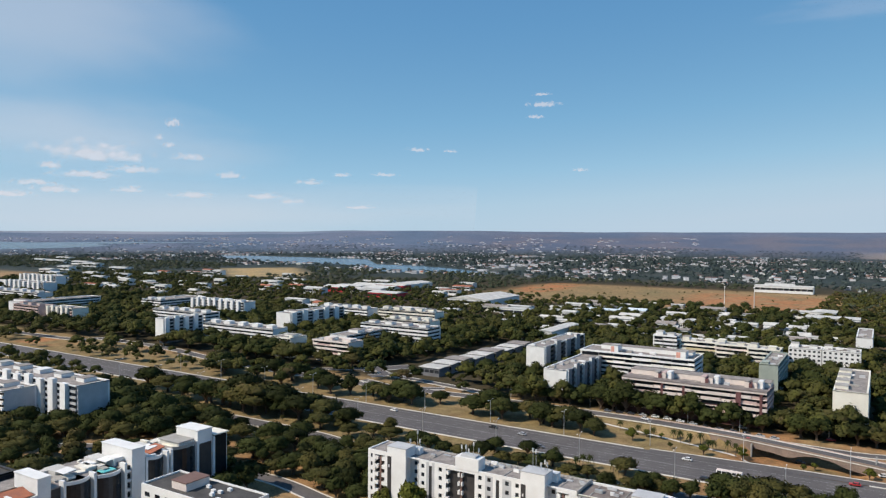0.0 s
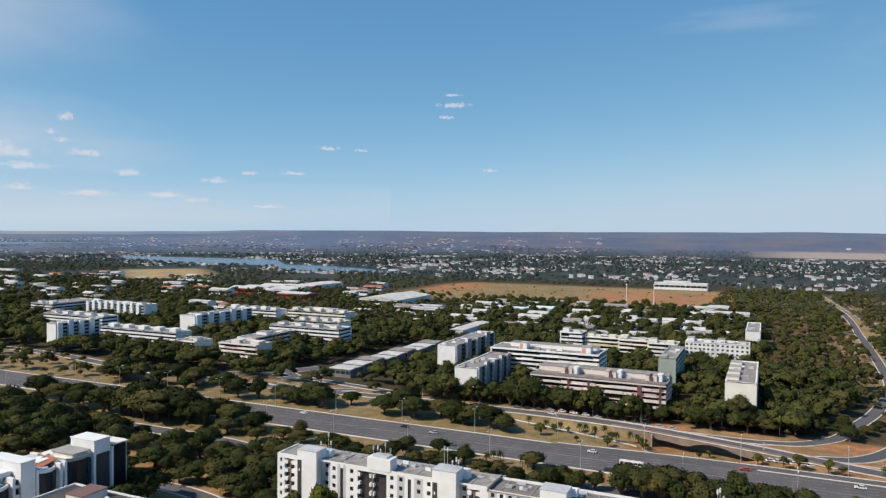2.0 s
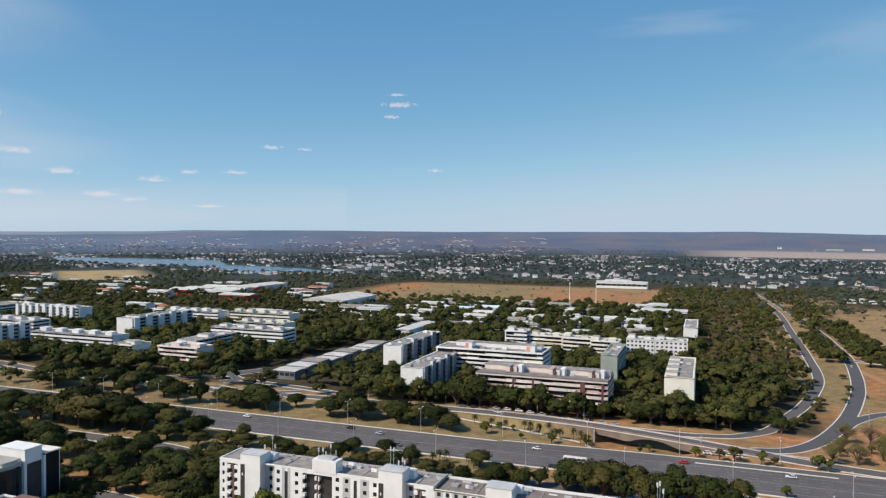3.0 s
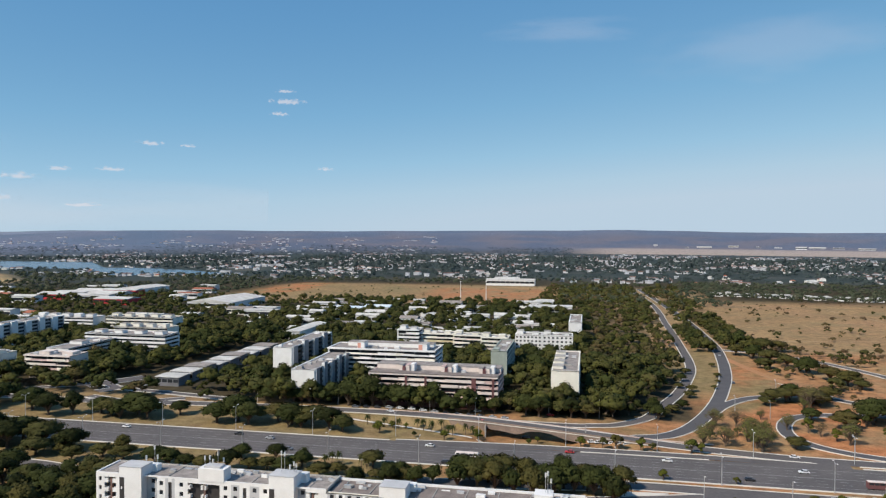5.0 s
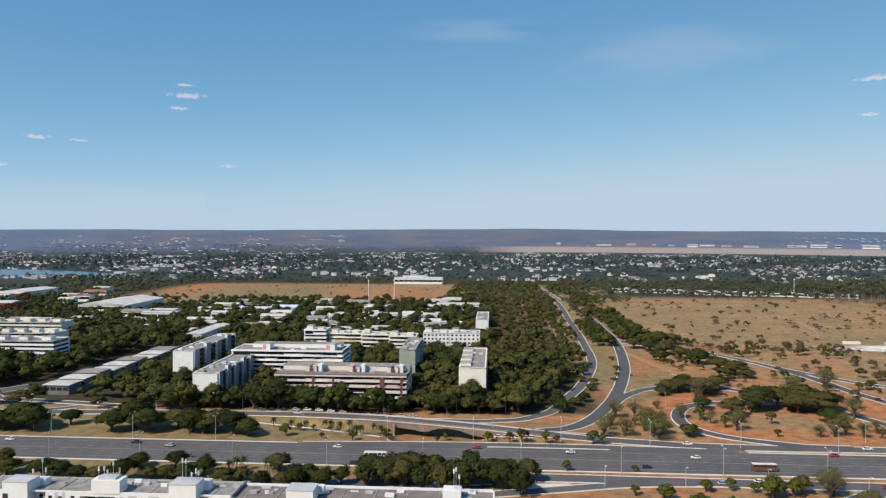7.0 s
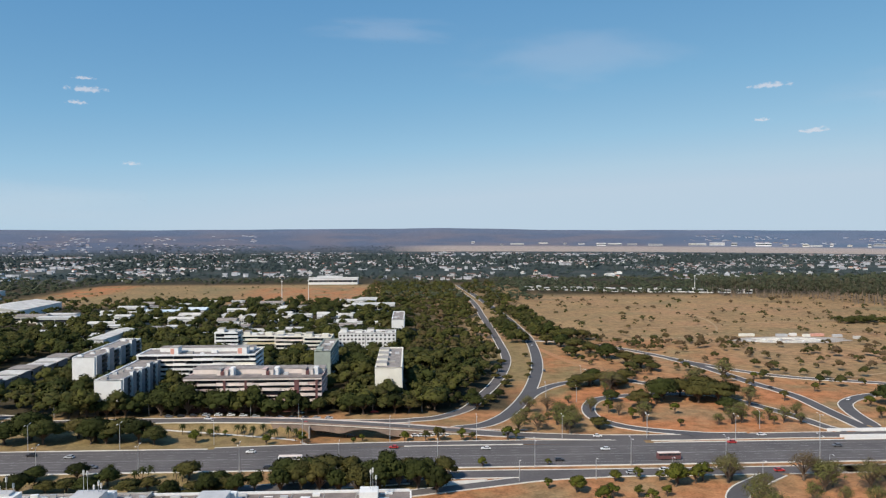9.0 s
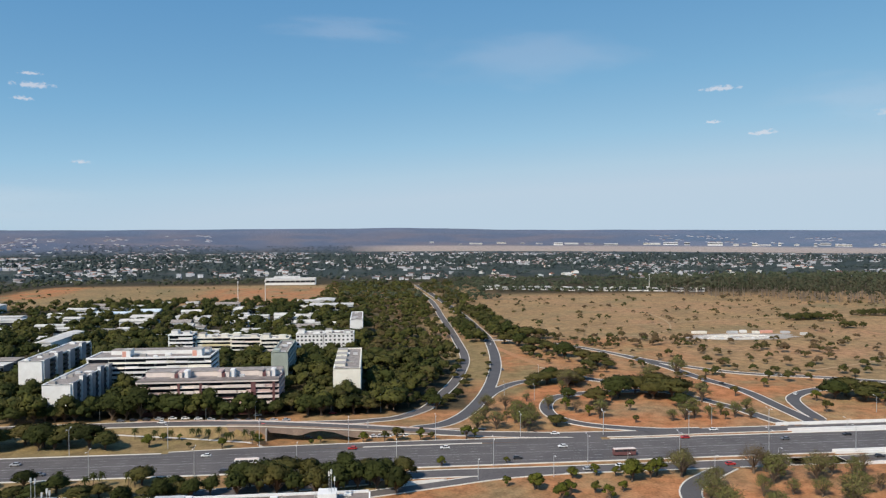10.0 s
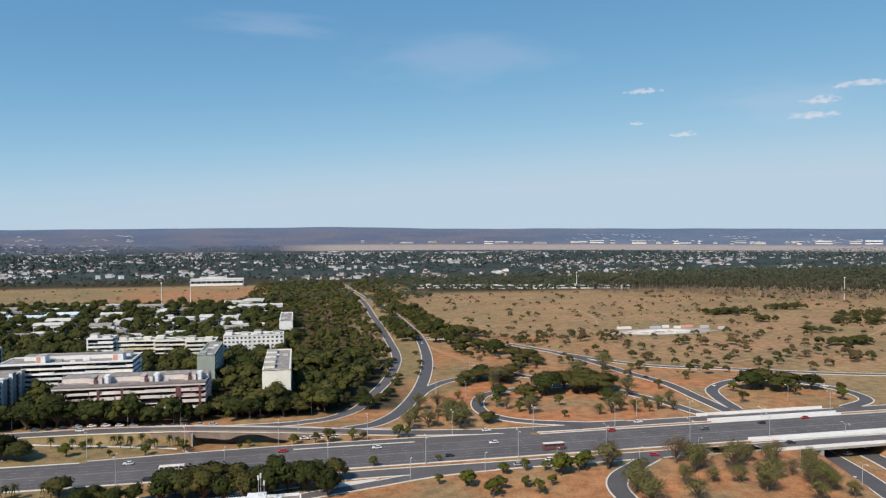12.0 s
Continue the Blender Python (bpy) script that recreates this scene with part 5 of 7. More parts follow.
TREES = {
    "wide": [tree_proto(1, 7.5, 9.5, 0.5, LEAVES[0], 22, 1700, 0.5, 0.3), tree_proto(2, 8.0, 9.0, 0.45, LEAVES[2], 24, 1700, 0.5, 0.3), tree_proto(3, 7.0, 10, 0.55, LEAVES[1], 20, 1600, 0.5, 0.3)],
    "round": [tree_proto(4, 4.6, 9.5, 0.95, LEAVES[1], 15, 1000, 0.45, 0.16), tree_proto(5, 4.5, 8.5, 0.9, LEAVES[0], 15, 1000, 0.45, 0.16), tree_proto(6, 4.8, 9.5, 0.95, LEAVES[2], 15, 1000, 0.45, 0.16)],
    "small": [tree_proto(7, 2.2, 4.6, 0.8, LEAVES[2], 8, 420, 0.34), tree_proto(8, 2.0, 4.2, 0.9, LEAVES[0], 8, 420, 0.34), tree_proto(9, 2.4, 4.8, 0.8, LEAVES[4], 8, 420, 0.34)],
    "dry": [tree_proto(10, 4.8, 9.0, 0.85, LEAVES[3], 13, 1100, 0.18, 0.25, True), tree_proto(11, 4.4, 8.5, 0.9, FEATHERY, 14, 2000, 0.19, 0.22, True), tree_proto(14, 5.4, 9.0, 0.8, FEATHERY, 15, 2200, 0.19, 0.22, True)],
    "light": [tree_proto(12, 2.8, 5.6, 0.85, LEAVES[4], 9, 520, 0.36), tree_proto(13, 3.6, 6.6, 0.85, LEAVES[4], 10, 700, 0.4)],
}
LABELS = {
    "wide": ("broad flat-crowned shade tree with dark green leaves", "tree"),
    "round": ("dense round-crowned green tree", "tree"),
    "small": ("small bushy tree on dry grass", "tree"),
    "dry": ("half-bare tree with sparse dry leaves", "tree"),
    "light": ("young tree with light green leaves", "tree"),
}
NAMES = {"wide": "shade_tree", "round": "round_tree", "small": "bushy_tree", "dry": "dry_tree", "light": "young_tree"}
GROUPS = {"wide": "shade trees along the roads", "round": "round trees along the roads", "small": "bushy trees on the verges", "dry": "half-bare trees on the red earth", "light": "young light green trees"}
TREE_SPOTS = []


def plant(kind, x, y, scale=1.0, which=None):
    rng = random.Random(hash((round(x * 7), round(y * 7))))
    if which is None:
        which = rng.choice((0, 1, 1, 2, 2)) if kind == "dry" else 1 if kind == "wide" and x > 95 and rng.random() < 0.7 else rng.randrange(len(TREES[kind]))
    z = float(height(x, y))
    m = Matrix.LocRotScale((x, y, z), Euler((0, 0, rng.uniform(0, 6.28))), None)
    key = (kind, which)
    sc = scale * rng.uniform(0.85, 1.15)
    label, cat = LABELS[kind]
    t = thing(NAMES[kind], label, cat, m, GROUPS[kind])
    t.scale = (sc, sc, sc * rng.uniform(0.9, 1.1))
    trunk, crown = TREES[kind][which]
    part("trunk", trunk, t)
    part("crown", crown, t)
    TREE_SPOTS.append((x, y, 5 * sc))


def clear(x, y, margin):
    for a, b, c, d in FOOTPRINTS:
        if a - margin < x < b + margin and c - margin < y < d + margin:
            return False
    for pts, half in ROUTES:
        if np.min(np.hypot(pts[:, 0] - x, pts[:, 1] - y)) < half + margin * 0.7:
            return False
    return True


# single trees that stand out
for x, y, s in ((-239, 346, 1.35), (-181, 347, 1.25), (-150, 345, 1.2), (-128, 341, 1.1), (-218, 352, 0.9), (-330, 281, 1.0), (-320, 298, 1.2), (-296, 300, 1.1), (-305, 345, 1.2), (-334, 240, 1.2), (-350, 246, 1.3), (-312, 244, 1.2), (-372, 250, 1.1), (-236, 236, 0.9), (-272, 250, 0.8), (-215, 240, 0.9), (161, 420, 1.35), (172, 414, 1.25), (150, 417, 1.2), (166, 405, 1.1), (284, 400, 1.3), (298, 396, 1.3), (272, 393, 1.1), (308, 384, 1.1), (286, 385, 1.1), (143, 637, 1.1), (156, 642, 1.2), (131, 446, 0.8), (-34, 286, 1.1), (-49, 283, 0.9)):
    plant("wide", x, y, s)
for x, y, s in ((-22, 284, 1.0), (-10, 286, 1.1), (0, 279, 1.2), (-60, 276, 0.8), (-76, 268, 0.9), (-66, 271, 0.9), (-90, 268, 0.8), (9, 274, 0.8), (-150, 340, 0.9), (-143, 340, 0.8), (-200, 236, 1.0), (-190, 240, 0.9)):
    plant("round", x, y, s)
for x, y, s in ((63, 268, 1.0), (91, 281, 0.8), (99, 279, 0.9), (105, 275, 1.2), (112, 275, 1.2), (116, 278, 1.0), (43, 298.0, 0), (108, 385, 1.2), (117, 372, 1.1), (85, 262, 0.8)):
    if s:
        plant("light", x, y, s)
rng = np.random.default_rng(5)
for _ in range(34):
    x, y = rng.uniform(124, 212), rng.uniform(226, 279)
    if clear(x, y, 2.5):
        plant("dry" if rng.random() < 0.9 else "small", x, y, rng.uniform(0.8, 1.3))
for x, y in ((63, 352), (66, 360), (58, 362), (72, 372), (60, 371), (99, 388), (112, 379), (157, 357), (165, 359), (171, 361), (178, 358), (186, 357), (193, 360), (200, 357), (188, 366), (206, 372), (176, 372), (121, 366), (126, 380)):
    plant("dry" if (x + y) % 3 else "small", x, y, 0.95)


def scatter(kinds, x0, x1, y0, y1, count, seed, margin=3.0, smin=0.8, smax=1.1, gap=6.0):
    rng = np.random.default_rng(seed)
    for _ in range(count):
        x, y = rng.uniform(x0, x1), rng.uniform(y0, y1)
        if clear(x, y, margin) and all(math.hypot(x - a, y - b) > gap for a, b, c in TREE_SPOTS):
            plant(kinds[int(rng.integers(len(kinds)))], x, y, rng.uniform(smin, smax))


for x in np.arange(-50, 12, 7.5):
    plant("round", x, 272 + 4 * math.sin(x), 1.25)
    plant("round", x + 3.5, 281 + 3 * math.sin(x * 2), 1.15)
for x in np.arange(-134, -48, 7.0):
    plant("round", x, 388.5 + 1.5 * math.sin(x), 1.05 if x > -80 else 1.65, 1 if math.sin(x * 3.1) > 0.6 else 0)
for x, y, s in ((-230, 340, 1.2), (-246, 352, 1.1), (-190, 341, 1.2), (-172, 341, 1.1), (-160, 350, 1.0), (-139, 346, 1.1), (-120, 338, 0.8), (-262, 346, 1.0)):
    plant("wide", x, y, s)
scatter(["wide", "round", "wide"], -410, -296, 180, 262, 110, 31, 3.0, 0.9, 1.25, 7.5)
scatter(["wide", "round"], -292, -205, 190, 246, 60, 33, 3.0, 0.8, 1.0, 11)
# the dark grove between the side streets and the near blocks
for x, y, s in ((-328, 276, 1.5), (-312, 279, 1.4), (-299, 277, 1.5), (-286, 281, 1.2), (-345, 235, 1.5), (-330, 228, 1.4), (-318, 238, 1.5), (-300, 232, 1.4), (-360, 240, 1.4), (-306, 222, 1.3), (-322, 214, 1.3), (-290, 215, 1.1), (-278, 240, 1.1), (-240, 240, 1.1), (-226, 240, 1.0), (-204, 178, 1.0), (-206, 192, 1.1), (-200, 203, 1.1), (-204, 216, 1.0)):
    if clear(x, y, 1.5):
        plant("wide", x, y, s, 2 if x % 3 else 0)
scatter(["wide", "wide", "round"], -345, -238, 138, 206, 70, 43, 1.5, 0.9, 1.25, 8)
scatter(["round", "round", "wide"], -210, -159, 203, 250, 120, 41, 1.5, 0.8, 1.15, 5.6)
scatter(["round", "small"], -157, -60, 219, 232, 40, 42, 1.5, 0.7, 1.0, 6)
plant("light", -134, 199, 2.2)
plant("light", -148, 201, 1.6)
for x, s in ((7, 1.0), (13, 1.3), (24, 1.2), (29, 1.0), (46, 1.4), (50, 1.1)):
    plant("small", x, 336.8, s, 0 if x % 2 else 2)
scatter(["wide", "wide", "small"], -150, -58, 246, 284, 34, 32, 3.0, 0.5, 0.75, 8)
scatter(["round", "wide"], -186, 40, 387, 403, 60, 21, 2.2, 0.9, 1.25, 6.5)
scatter(["wide"], -400, -262, 273, 296, 30, 22, 2.0, 1.1, 1.4, 10)
scatter(["wide", "wide", "round"], -440, -300, 172, 258, 90, 1, 3.5, 0.9, 1.35, 8.5)
scatter(["wide", "round"], -236, -150, 216, 252, 50, 8, 3.0, 0.8, 1.1, 8)
scatter(["round", "wide", "small"], -420, -200, 272, 296, 40, 2, 2.0, 0.7, 1.1, 9)
scatter(["small", "wide"], -150, -50, 222, 292, 34, 3, 2.5, 0.6, 0.9, 9)
scatter(["wide", "round", "wide"], -420, -240, 334, 376, 34, 4, 2.5, 0.9, 1.4, 9)
scatter(["small", "small", "light"], -135, 30, 334, 352, 26, 5, 2.0, 0.6, 0.9, 6)
scatter(["small", "dry", "small"], 110, 330, 350, 470, 40, 6, 2.0, 1.0, 1.6, 9)


for x in np.arange(-209, -194, 4.5):
    plant("round", x, 444.5, 1.0)
for x in np.arange(-173, -152, 5.0):
    plant("round", x, 388.5, 1.05)
for x in np.arange(-20, -3, 5.5):
    plant("round", x, 402.0, 0.9)


for x, y, s in ((146, 409, 1.3), (178, 405, 1.2), (187, 414, 1.1), (176, 424, 1.2), (107, 450, 0.9), (114, 452, 1.0), (123, 452, 1.0), (118, 458, 0.9), (131, 455, 0.9), (140, 462, 0.9), (136, 587, 1.2), (145, 571, 1.2), (127, 560, 1.0), (152, 548, 1.1), (160, 524, 1.1), (166, 508, 1.0), (128, 604, 1.2), (118, 618, 1.1), (171, 498, 0.9)):
    plant("wide", x, y, s)
scatter(["dry", "dry", "light"], 50, 84, 342, 390, 30, 51, 1.2, 0.85, 1.15, 5.5)
scatter(["dry", "small", "wide"], 84, 175, 345, 470, 26, 52, 1.5, 0.6, 0.95, 8)


for x, y, s in ((-182, 274, 0.85), (-174, 272, 0.9), (-166, 272, 0.75), (-199, 277, 0.7), (-210, 278, 0.7), (-157, 271, 0.7), (-148, 274, 0.75), (-139, 276, 0.65), (-132, 278, 0.6), (-220, 271, 0.7), (-231, 279, 0.7), (-107, 274, 0.65), (-101, 277, 0.6), (-92, 275, 0.5), (-76, 273, 0.6), (-70, 275, 0.65), (-255, 303, 0), (-84, 276, 0.45)):
    if s:
        plant("wide", x, y, s, 1 if s < 0.72 else 2)
for x, y, s in ((53, 273, 0.8), (64, 269, 1.0), (91, 282, 0), (103, 272, 1.0), (81, 279, 0.8), (75, 262, 1.0), (88, 255, 1.1), (70, 255, 0.9), (58, 299, 0.55), (30, 298, 0.6), (96, 262, 0.8)):
    if s:
        plant("light", x, y, s)


for x, y, s in ((-372, 404, 1.5), (-391, 402, 1.3), (-353, 406, 1.1), (-418, 400, 1.4), (-440, 402, 1.5), (-470, 404, 1.5), (-500, 402, 1.5), (-330, 410, 1.3), (-526, 398, 1.3)):
    plant("wide", x, y, s)


for x, y, s in ((-262, 281, 1.6), (-278, 284, 1.7), (-292, 279, 1.8), (-306, 284, 1.7), (-320, 281, 1.8), (-270, 292, 1.2), (-300, 291, 1.4), (-248, 287, 1.1), (-232, 285, 0.9)):
    plant("wide", x, y, s, 1 if round(x) % 4 == 0 else 2)
for x, y, s in ((52, 421, 0.55), (41, 404, 0.5), (60, 452, 0.45), (33, 403, 0.6), (22, 402, 0.6), (57, 478, 0.5), (64, 470, 0.4), (61, 500, 0.6), (67, 527, 0.45), (46, 412, 0.5), (87, 520, 0.35), (84, 500, 0.3), (79, 480, 0.3), (90, 560, 0.4)):
    plant("wide", x, y, s, 2 if s > 0.5 else 1)
for x, y, s in ((10, 402, 0.8), (2, 401, 0.7), (-26, 401, 0.8), (27, 412, 0.7), (36, 418, 0.8), (15, 408, 0.8)):
    plant("round", x, y, s)


def palm_meshes(seed):
    rng = random.Random(seed)
    t = Geo().tube((0, 0, -0.2), (0.15, 0, 3.2), 0.22, 0.17, 7)
    t.tube((0.15, 0, 3.2), (0.1, 0.1, 5.6), 0.17, 0.15, 7)
    c = Geo()
    for i in range(17):
        w = i * 2.4
        up = 0.9 - 0.09 * i
        d = Vector((math.cos(w), math.sin(w), 0))
        s = Vector((-d.y, d.x, 0))
        last, r = Vector((0.1, 0.1, 5.6)), 0.28
        for k in range(5):
            q = last + d * 0.52 + Vector((0, 0, up - 0.42 * k)) * 0.5
            wide = (0.34, 0.42, 0.4, 0.28, 0.06)[k]
            drop = Vector((0, 0, -0.16))
            c.face(last - s * r + drop, last, q, q - s * wide + drop)
            c.face(last, last + s * r + drop, q + s * wide + drop, q)
            last, r = q, wide
    return t.mesh("trunk", BARK), c.mesh("fronds", LEAVES[0])


PALMS = [palm_meshes(3), palm_meshes(4)]
PALM_SPOTS = ((-102, 351), (-94, 349), (-81, 349), (-76, 346), (-67, 344), (-65, 343), (-59, 345), (-55, 341), (-108, 291), (-109, 286), (-94, 289), (-121, 292), (-85, 352), (-112, 354), (-72, 350), (-104, 289), (-91, 287))
for i, (x, y) in enumerate(PALM_SPOTS):
    pt = thing("palm_tree", "short palm with drooping fronds on dry grass", "palm", pose(x, y, float(height(x, y)), 0, 0, i * 57), "palms beside the motorway")
    pt.scale = (0.75, 0.75, 0.8 + 0.06 * (i % 4))
    part("trunk", PALMS[i % 2][0], pt)
    part("fronds", PALMS[i % 2][1], pt)


# ---- woods: joined crowns ----
class Wood:
    def __init__(self):
        self.v, self.f, self.n, self.t, self.k = [], [], [], [], 0

    def add(self, v, f, n, tint):
        self.v.append(v)
        self.f.append(f + self.k)
        self.n.append(n)
        self.t.append(np.full(len(v), tint))
        self.k += len(v)

    def done(self, name, mat, label):
        me = mesh_np(name, np.concatenate(self.v), np.concatenate(self.f), mat, normals=np.concatenate(self.n), tint=np.concatenate(self.t))
        return solid(name, me, label, "trees", "stuff")


def mid_proto(seed, r, h, n, sprays, level, size, flat=0.7, low=0.2):
    rng = np.random.default_rng(seed)
    return clumps(rng, crown_lobes(rng, r, h, flat, n, low), sprays, size, level)


MID = [mid_proto(20 + i, 5.0, 8.4, 11, 230, 0, 0.55) for i in range(8)]
FAR = [mid_proto(30 + i, 6.0, 8.0, 4, 34, 0, 1.1) for i in range(6)]
MINI = [mid_proto(50 + i, 8.0, 7.0, 1, 3, 0, 2.5) for i in range(4)]
DOT = [mid_proto(40 + i, 9.0, 9.0, 2, 5, 0, 3.0) for i in range(5)]


def put(wood, protos, rng, x, y, s, tall=1.0, tint=None):
    """One crown of the given size; tint runs from deep green (0) to dry brown (1)."""
    v, f, nrm = protos[int(rng.integers(len(protos)))]
    w = rng.uniform(0, 6.28)
    c, d = math.cos(w), math.sin(w)
    q, k = np.empty_like(v), nrm.copy()
    q[:, 0], q[:, 1] = (v[:, 0] * c - v[:, 1] * d) * s + x, (v[:, 0] * d + v[:, 1] * c) * s + y
    q[:, 2] = v[:, 2] * s * tall * rng.uniform(0.85, 1.15) + float(height(x, y))
    k[:, 0], k[:, 1] = nrm[:, 0] * c - nrm[:, 1] * d, nrm[:, 0] * d + nrm[:, 1] * c
    wood.add(q, f, k, rng.uniform(0, 1) if tint is None else tint)


def grid_spots(rng, x0, x1, y0, y1, gap):
    xs, ys = np.arange(x0, x1, gap), np.arange(y0, y1, gap)
    for x in xs:
        for y in ys:
            px, py = x + rng.uniform(-0.48, 0.48) * gap, y + rng.uniform(-0.48, 0.48) * gap
            b = math.degrees(math.atan2(px, py))
            if -67 < b < 47:
                yield px, py


def thick(x, y, s, lo):
    return noise.noise((x * s, y * s, 3.7)) > lo


crowns = Wood()
rng = np.random.default_rng(11)


def hue(x, y, dry=0.0):
    """The tint of a crown: stands of one kind, with strays, drier where told."""
    v = 0.36 + noise.noise((x * 0.025, y * 0.025, 3.7)) * 0.35 + rng.normal() * 0.2 + dry
    return min(1.0, max(0.0, v))


def avenue_x(y):
    return float(np.interp(y, (391, 404, 434, 460, 496, 537, 577, 700, 810, 1020, 1286), (27, 34, 45, 54, 63, 72, 76, 80, 82, 86, 70)))


for x, y in grid_spots(rng, -345, 92, 389, 660, 9.6):
    if clear(x, y, 4.0) and x < avenue_x(y) - 9 and not (-298 < x < -232 and 396 < y < 562):
        thin = x > -4 and y > 540
        if thin and rng.random() < 0.22:
            continue
        put(crowns, MID, rng, x, y, rng.uniform(0.75, 1.3) if thin else rng.uniform(0.9, 1.85), 1.0, hue(x, y, 0.3 if thin else 0.0))
for x, y in grid_spots(rng, -1150, -292, 391, 640, 13.0):
    if clear(x, y, 3.5) and (x < -345 or y > 560):
        put(crowns, MID, rng, x, y, rng.uniform(1.2, 2.1), 1.0, hue(x, y))
for x, y in grid_spots(rng, -345, 92, 660, 985, 13.0):
    if clear(x, y, 2.4) and not (x > -4 and rng.random() < 0.1) and abs(x - avenue_x(y)) > 8:
        put(crowns, MID, rng, x, y, rng.uniform(0.75, 1.25) if x > -4 else rng.uniform(0.9, 1.6), 1.0, hue(x, y, 0.3 if x > -4 else 0.0))
for x, y in grid_spots(rng, -1500, -345, 640, 1000, 16):
    if clear(x, y, 4.0) and thick(x, y, 0.012, -0.4):
        put(crowns, FAR, rng, x, y, rng.uniform(0.8, 1.5), 1.0, hue(x, y))
for x, y in grid_spots(rng, -1100, -340, 170, 300, 13):
    if x < -445 and clear(x, y, 3.0):
        put(crowns, MID, rng, x, y, rng.uniform(0.9, 1.6), 1.0, hue(x, y, 0.15))
for x, y in grid_spots(rng, -1100, -330, 333, 379, 13):
    if clear(x, y, 2.0) and (x < -665 or (rng.random() < 0.6 and not (-660 < x < -590 and 336 < y < 372))):
        put(crowns, MID, rng, x, y, rng.uniform(0.6, 1.5), 1.0, hue(x, y, 0.2))
for y in np.arange(690, 1010, 8.5):
    for pts, half in ROUTES:
        if 60 < pts[:, 0].min() < 100 and pts[:, 1].max() > 1200:
            x = float(np.interp(y, pts[:, 1], pts[:, 0]))
            for side in (-1, 1):
                if rng.random() < 0.85:
                    put(crowns, MID, rng, x + side * (half + rng.uniform(0.5, 5)), y, rng.uniform(0.8, 1.3), 1.0, hue(x, y, 0.1))
for _ in range(70):
    x, y = rng.uniform(112, 140), rng.uniform(640, 800)
    put(crowns, MID, rng, x + (6 if x < 115 else 0), y, rng.uniform(0.8, 1.4), 1.0, hue(x, y, 0.1))
for _ in range(46):
    x, y = rng.uniform(85, 101), rng.uniform(622, 760)
    put(crowns, MID, rng, x, y, rng.uniform(0.75, 1.3), 1.0, hue(x, y, -0.05))
for _ in range(230):
    x, y = rng.uniform(40, 140), rng.uniform(800, 1290)
    if abs(x - avenue_x(y)) > 9:
        put(crowns, FAR, rng, x, y, rng.uniform(0.9, 1.4), 1.0, hue(x, y, 0.25))
for _ in range(260):
    x, y = rng.uniform(-70, 72), rng.uniform(960, 1290)
    put(crowns, FAR, rng, x, y, rng.uniform(0.9, 1.4), 1.0, hue(x, y, 0.25))
for _ in range(12):
    x, y = rng.uniform(-250, -236), rng.uniform(400, 560)
    put(crowns, MID, rng, x, y, rng.uniform(0.5, 0.8), 1.0, hue(x, y))
crowns.done("woodland", WOODLAND, "green, olive and dry brown tree crowns filling the housing quarter")

# scrub on the dry plain
scrub, dry_scrub = Wood(), Wood()
rng = np.random.default_rng(12)
for _ in range(150):
    x, y = rng.uniform(125, 420), rng.uniform(440, 640)
    if clear(x, y, 2.0):
        put(scrub if rng.random() < 0.35 else dry_scrub, MID, rng, x, y, rng.uniform(0.45, 0.95))
for _ in range(900):
    x, y = rng.uniform(120, 900), rng.uniform(430, 1090)
    if clear(x, y, 2.0) and (rng.random() < 0.3 or not thick(x, y, 0.006, 0.35)):
        put(scrub if rng.random() < 0.3 else dry_scrub, MID if y < 600 else FAR, rng, x, y, rng.choice([0.2, 0.32, 0.45, 0.6], p=[0.3, 0.3, 0.25, 0.15]) * 1.35)
CLUMPS = ((488, 748, 30, 13, 60), (455, 527, 24, 8, 40), (570, 640, 28, 16, 46), (578, 770, 24, 10, 26), (480, 592, 14, 6, 10), (484, 676, 12, 6, 10), (640, 690, 50, 18, 50), (700, 640, 60, 14, 44), (112, 900, 14, 150, 90), (125, 760, 10, 100, 40), (150, 640, 22, 14, 16), (190, 600, 20, 14, 12))
for cx, cy, wx, wy, n in CLUMPS:
    for _ in range(n):
        x, y = cx + rng.uniform(-wx, wx), cy + rng.uniform(-wy, wy)
        if clear(x, y, 2.0):
            put(scrub, MID if x > 300 else FAR, rng, x, y, rng.uniform(0.5, 0.95))
for _ in range(60):
    x, y = rng.uniform(-540, -80), rng.uniform(1000, 1300)
    put(scrub, FAR, rng, x, y, rng.uniform(0.25, 0.6))
scrub.done("scrub", SCRUB_GREEN, "scattered low dark scrub on the dry plain")
dry_scrub.done("dry_scrub", SCRUB_DRY, "scattered grey-olive scrub trees on the dry plain")

# the tall plantation and the woods beyond
far, gums, boles = Wood(), Wood(), Wood()
TALL = [mid_proto(70 + i, 3.4, 21.0, 6, 60, 0, 0.9, 1.5, 0.45) for i in range(6)]
bole_v = np.array([(r * math.cos(w * 1.571), r * math.sin(w * 1.571), z) for z, r in ((0, 0.34), (17, 0.14)) for w in range(4)])
bole_f = np.array([t for i in range(4) for t in ((i, (i + 1) % 4, 4 + (i + 1) % 4), (i, 4 + (i + 1) % 4, 4 + i))])
BOLE = [(bole_v, bole_f, bole_v * (1, 1, 0) / np.linalg.norm(bole_v * (1, 1, 0), axis=1)[:, None])]
rng = np.random.default_rng(13)
for x, y in grid_spots(rng, 180, 1500, 1095, 1420, 15):
    if y > 1110 - 0.33 * (x - 250) and noise.noise((x * 0.01, y * 0.01, 1)) > -0.35:
        put(far, FAR, rng, x, y, rng.uniform(0.8, 1.2), 1.5 if x > 520 else 1.0)
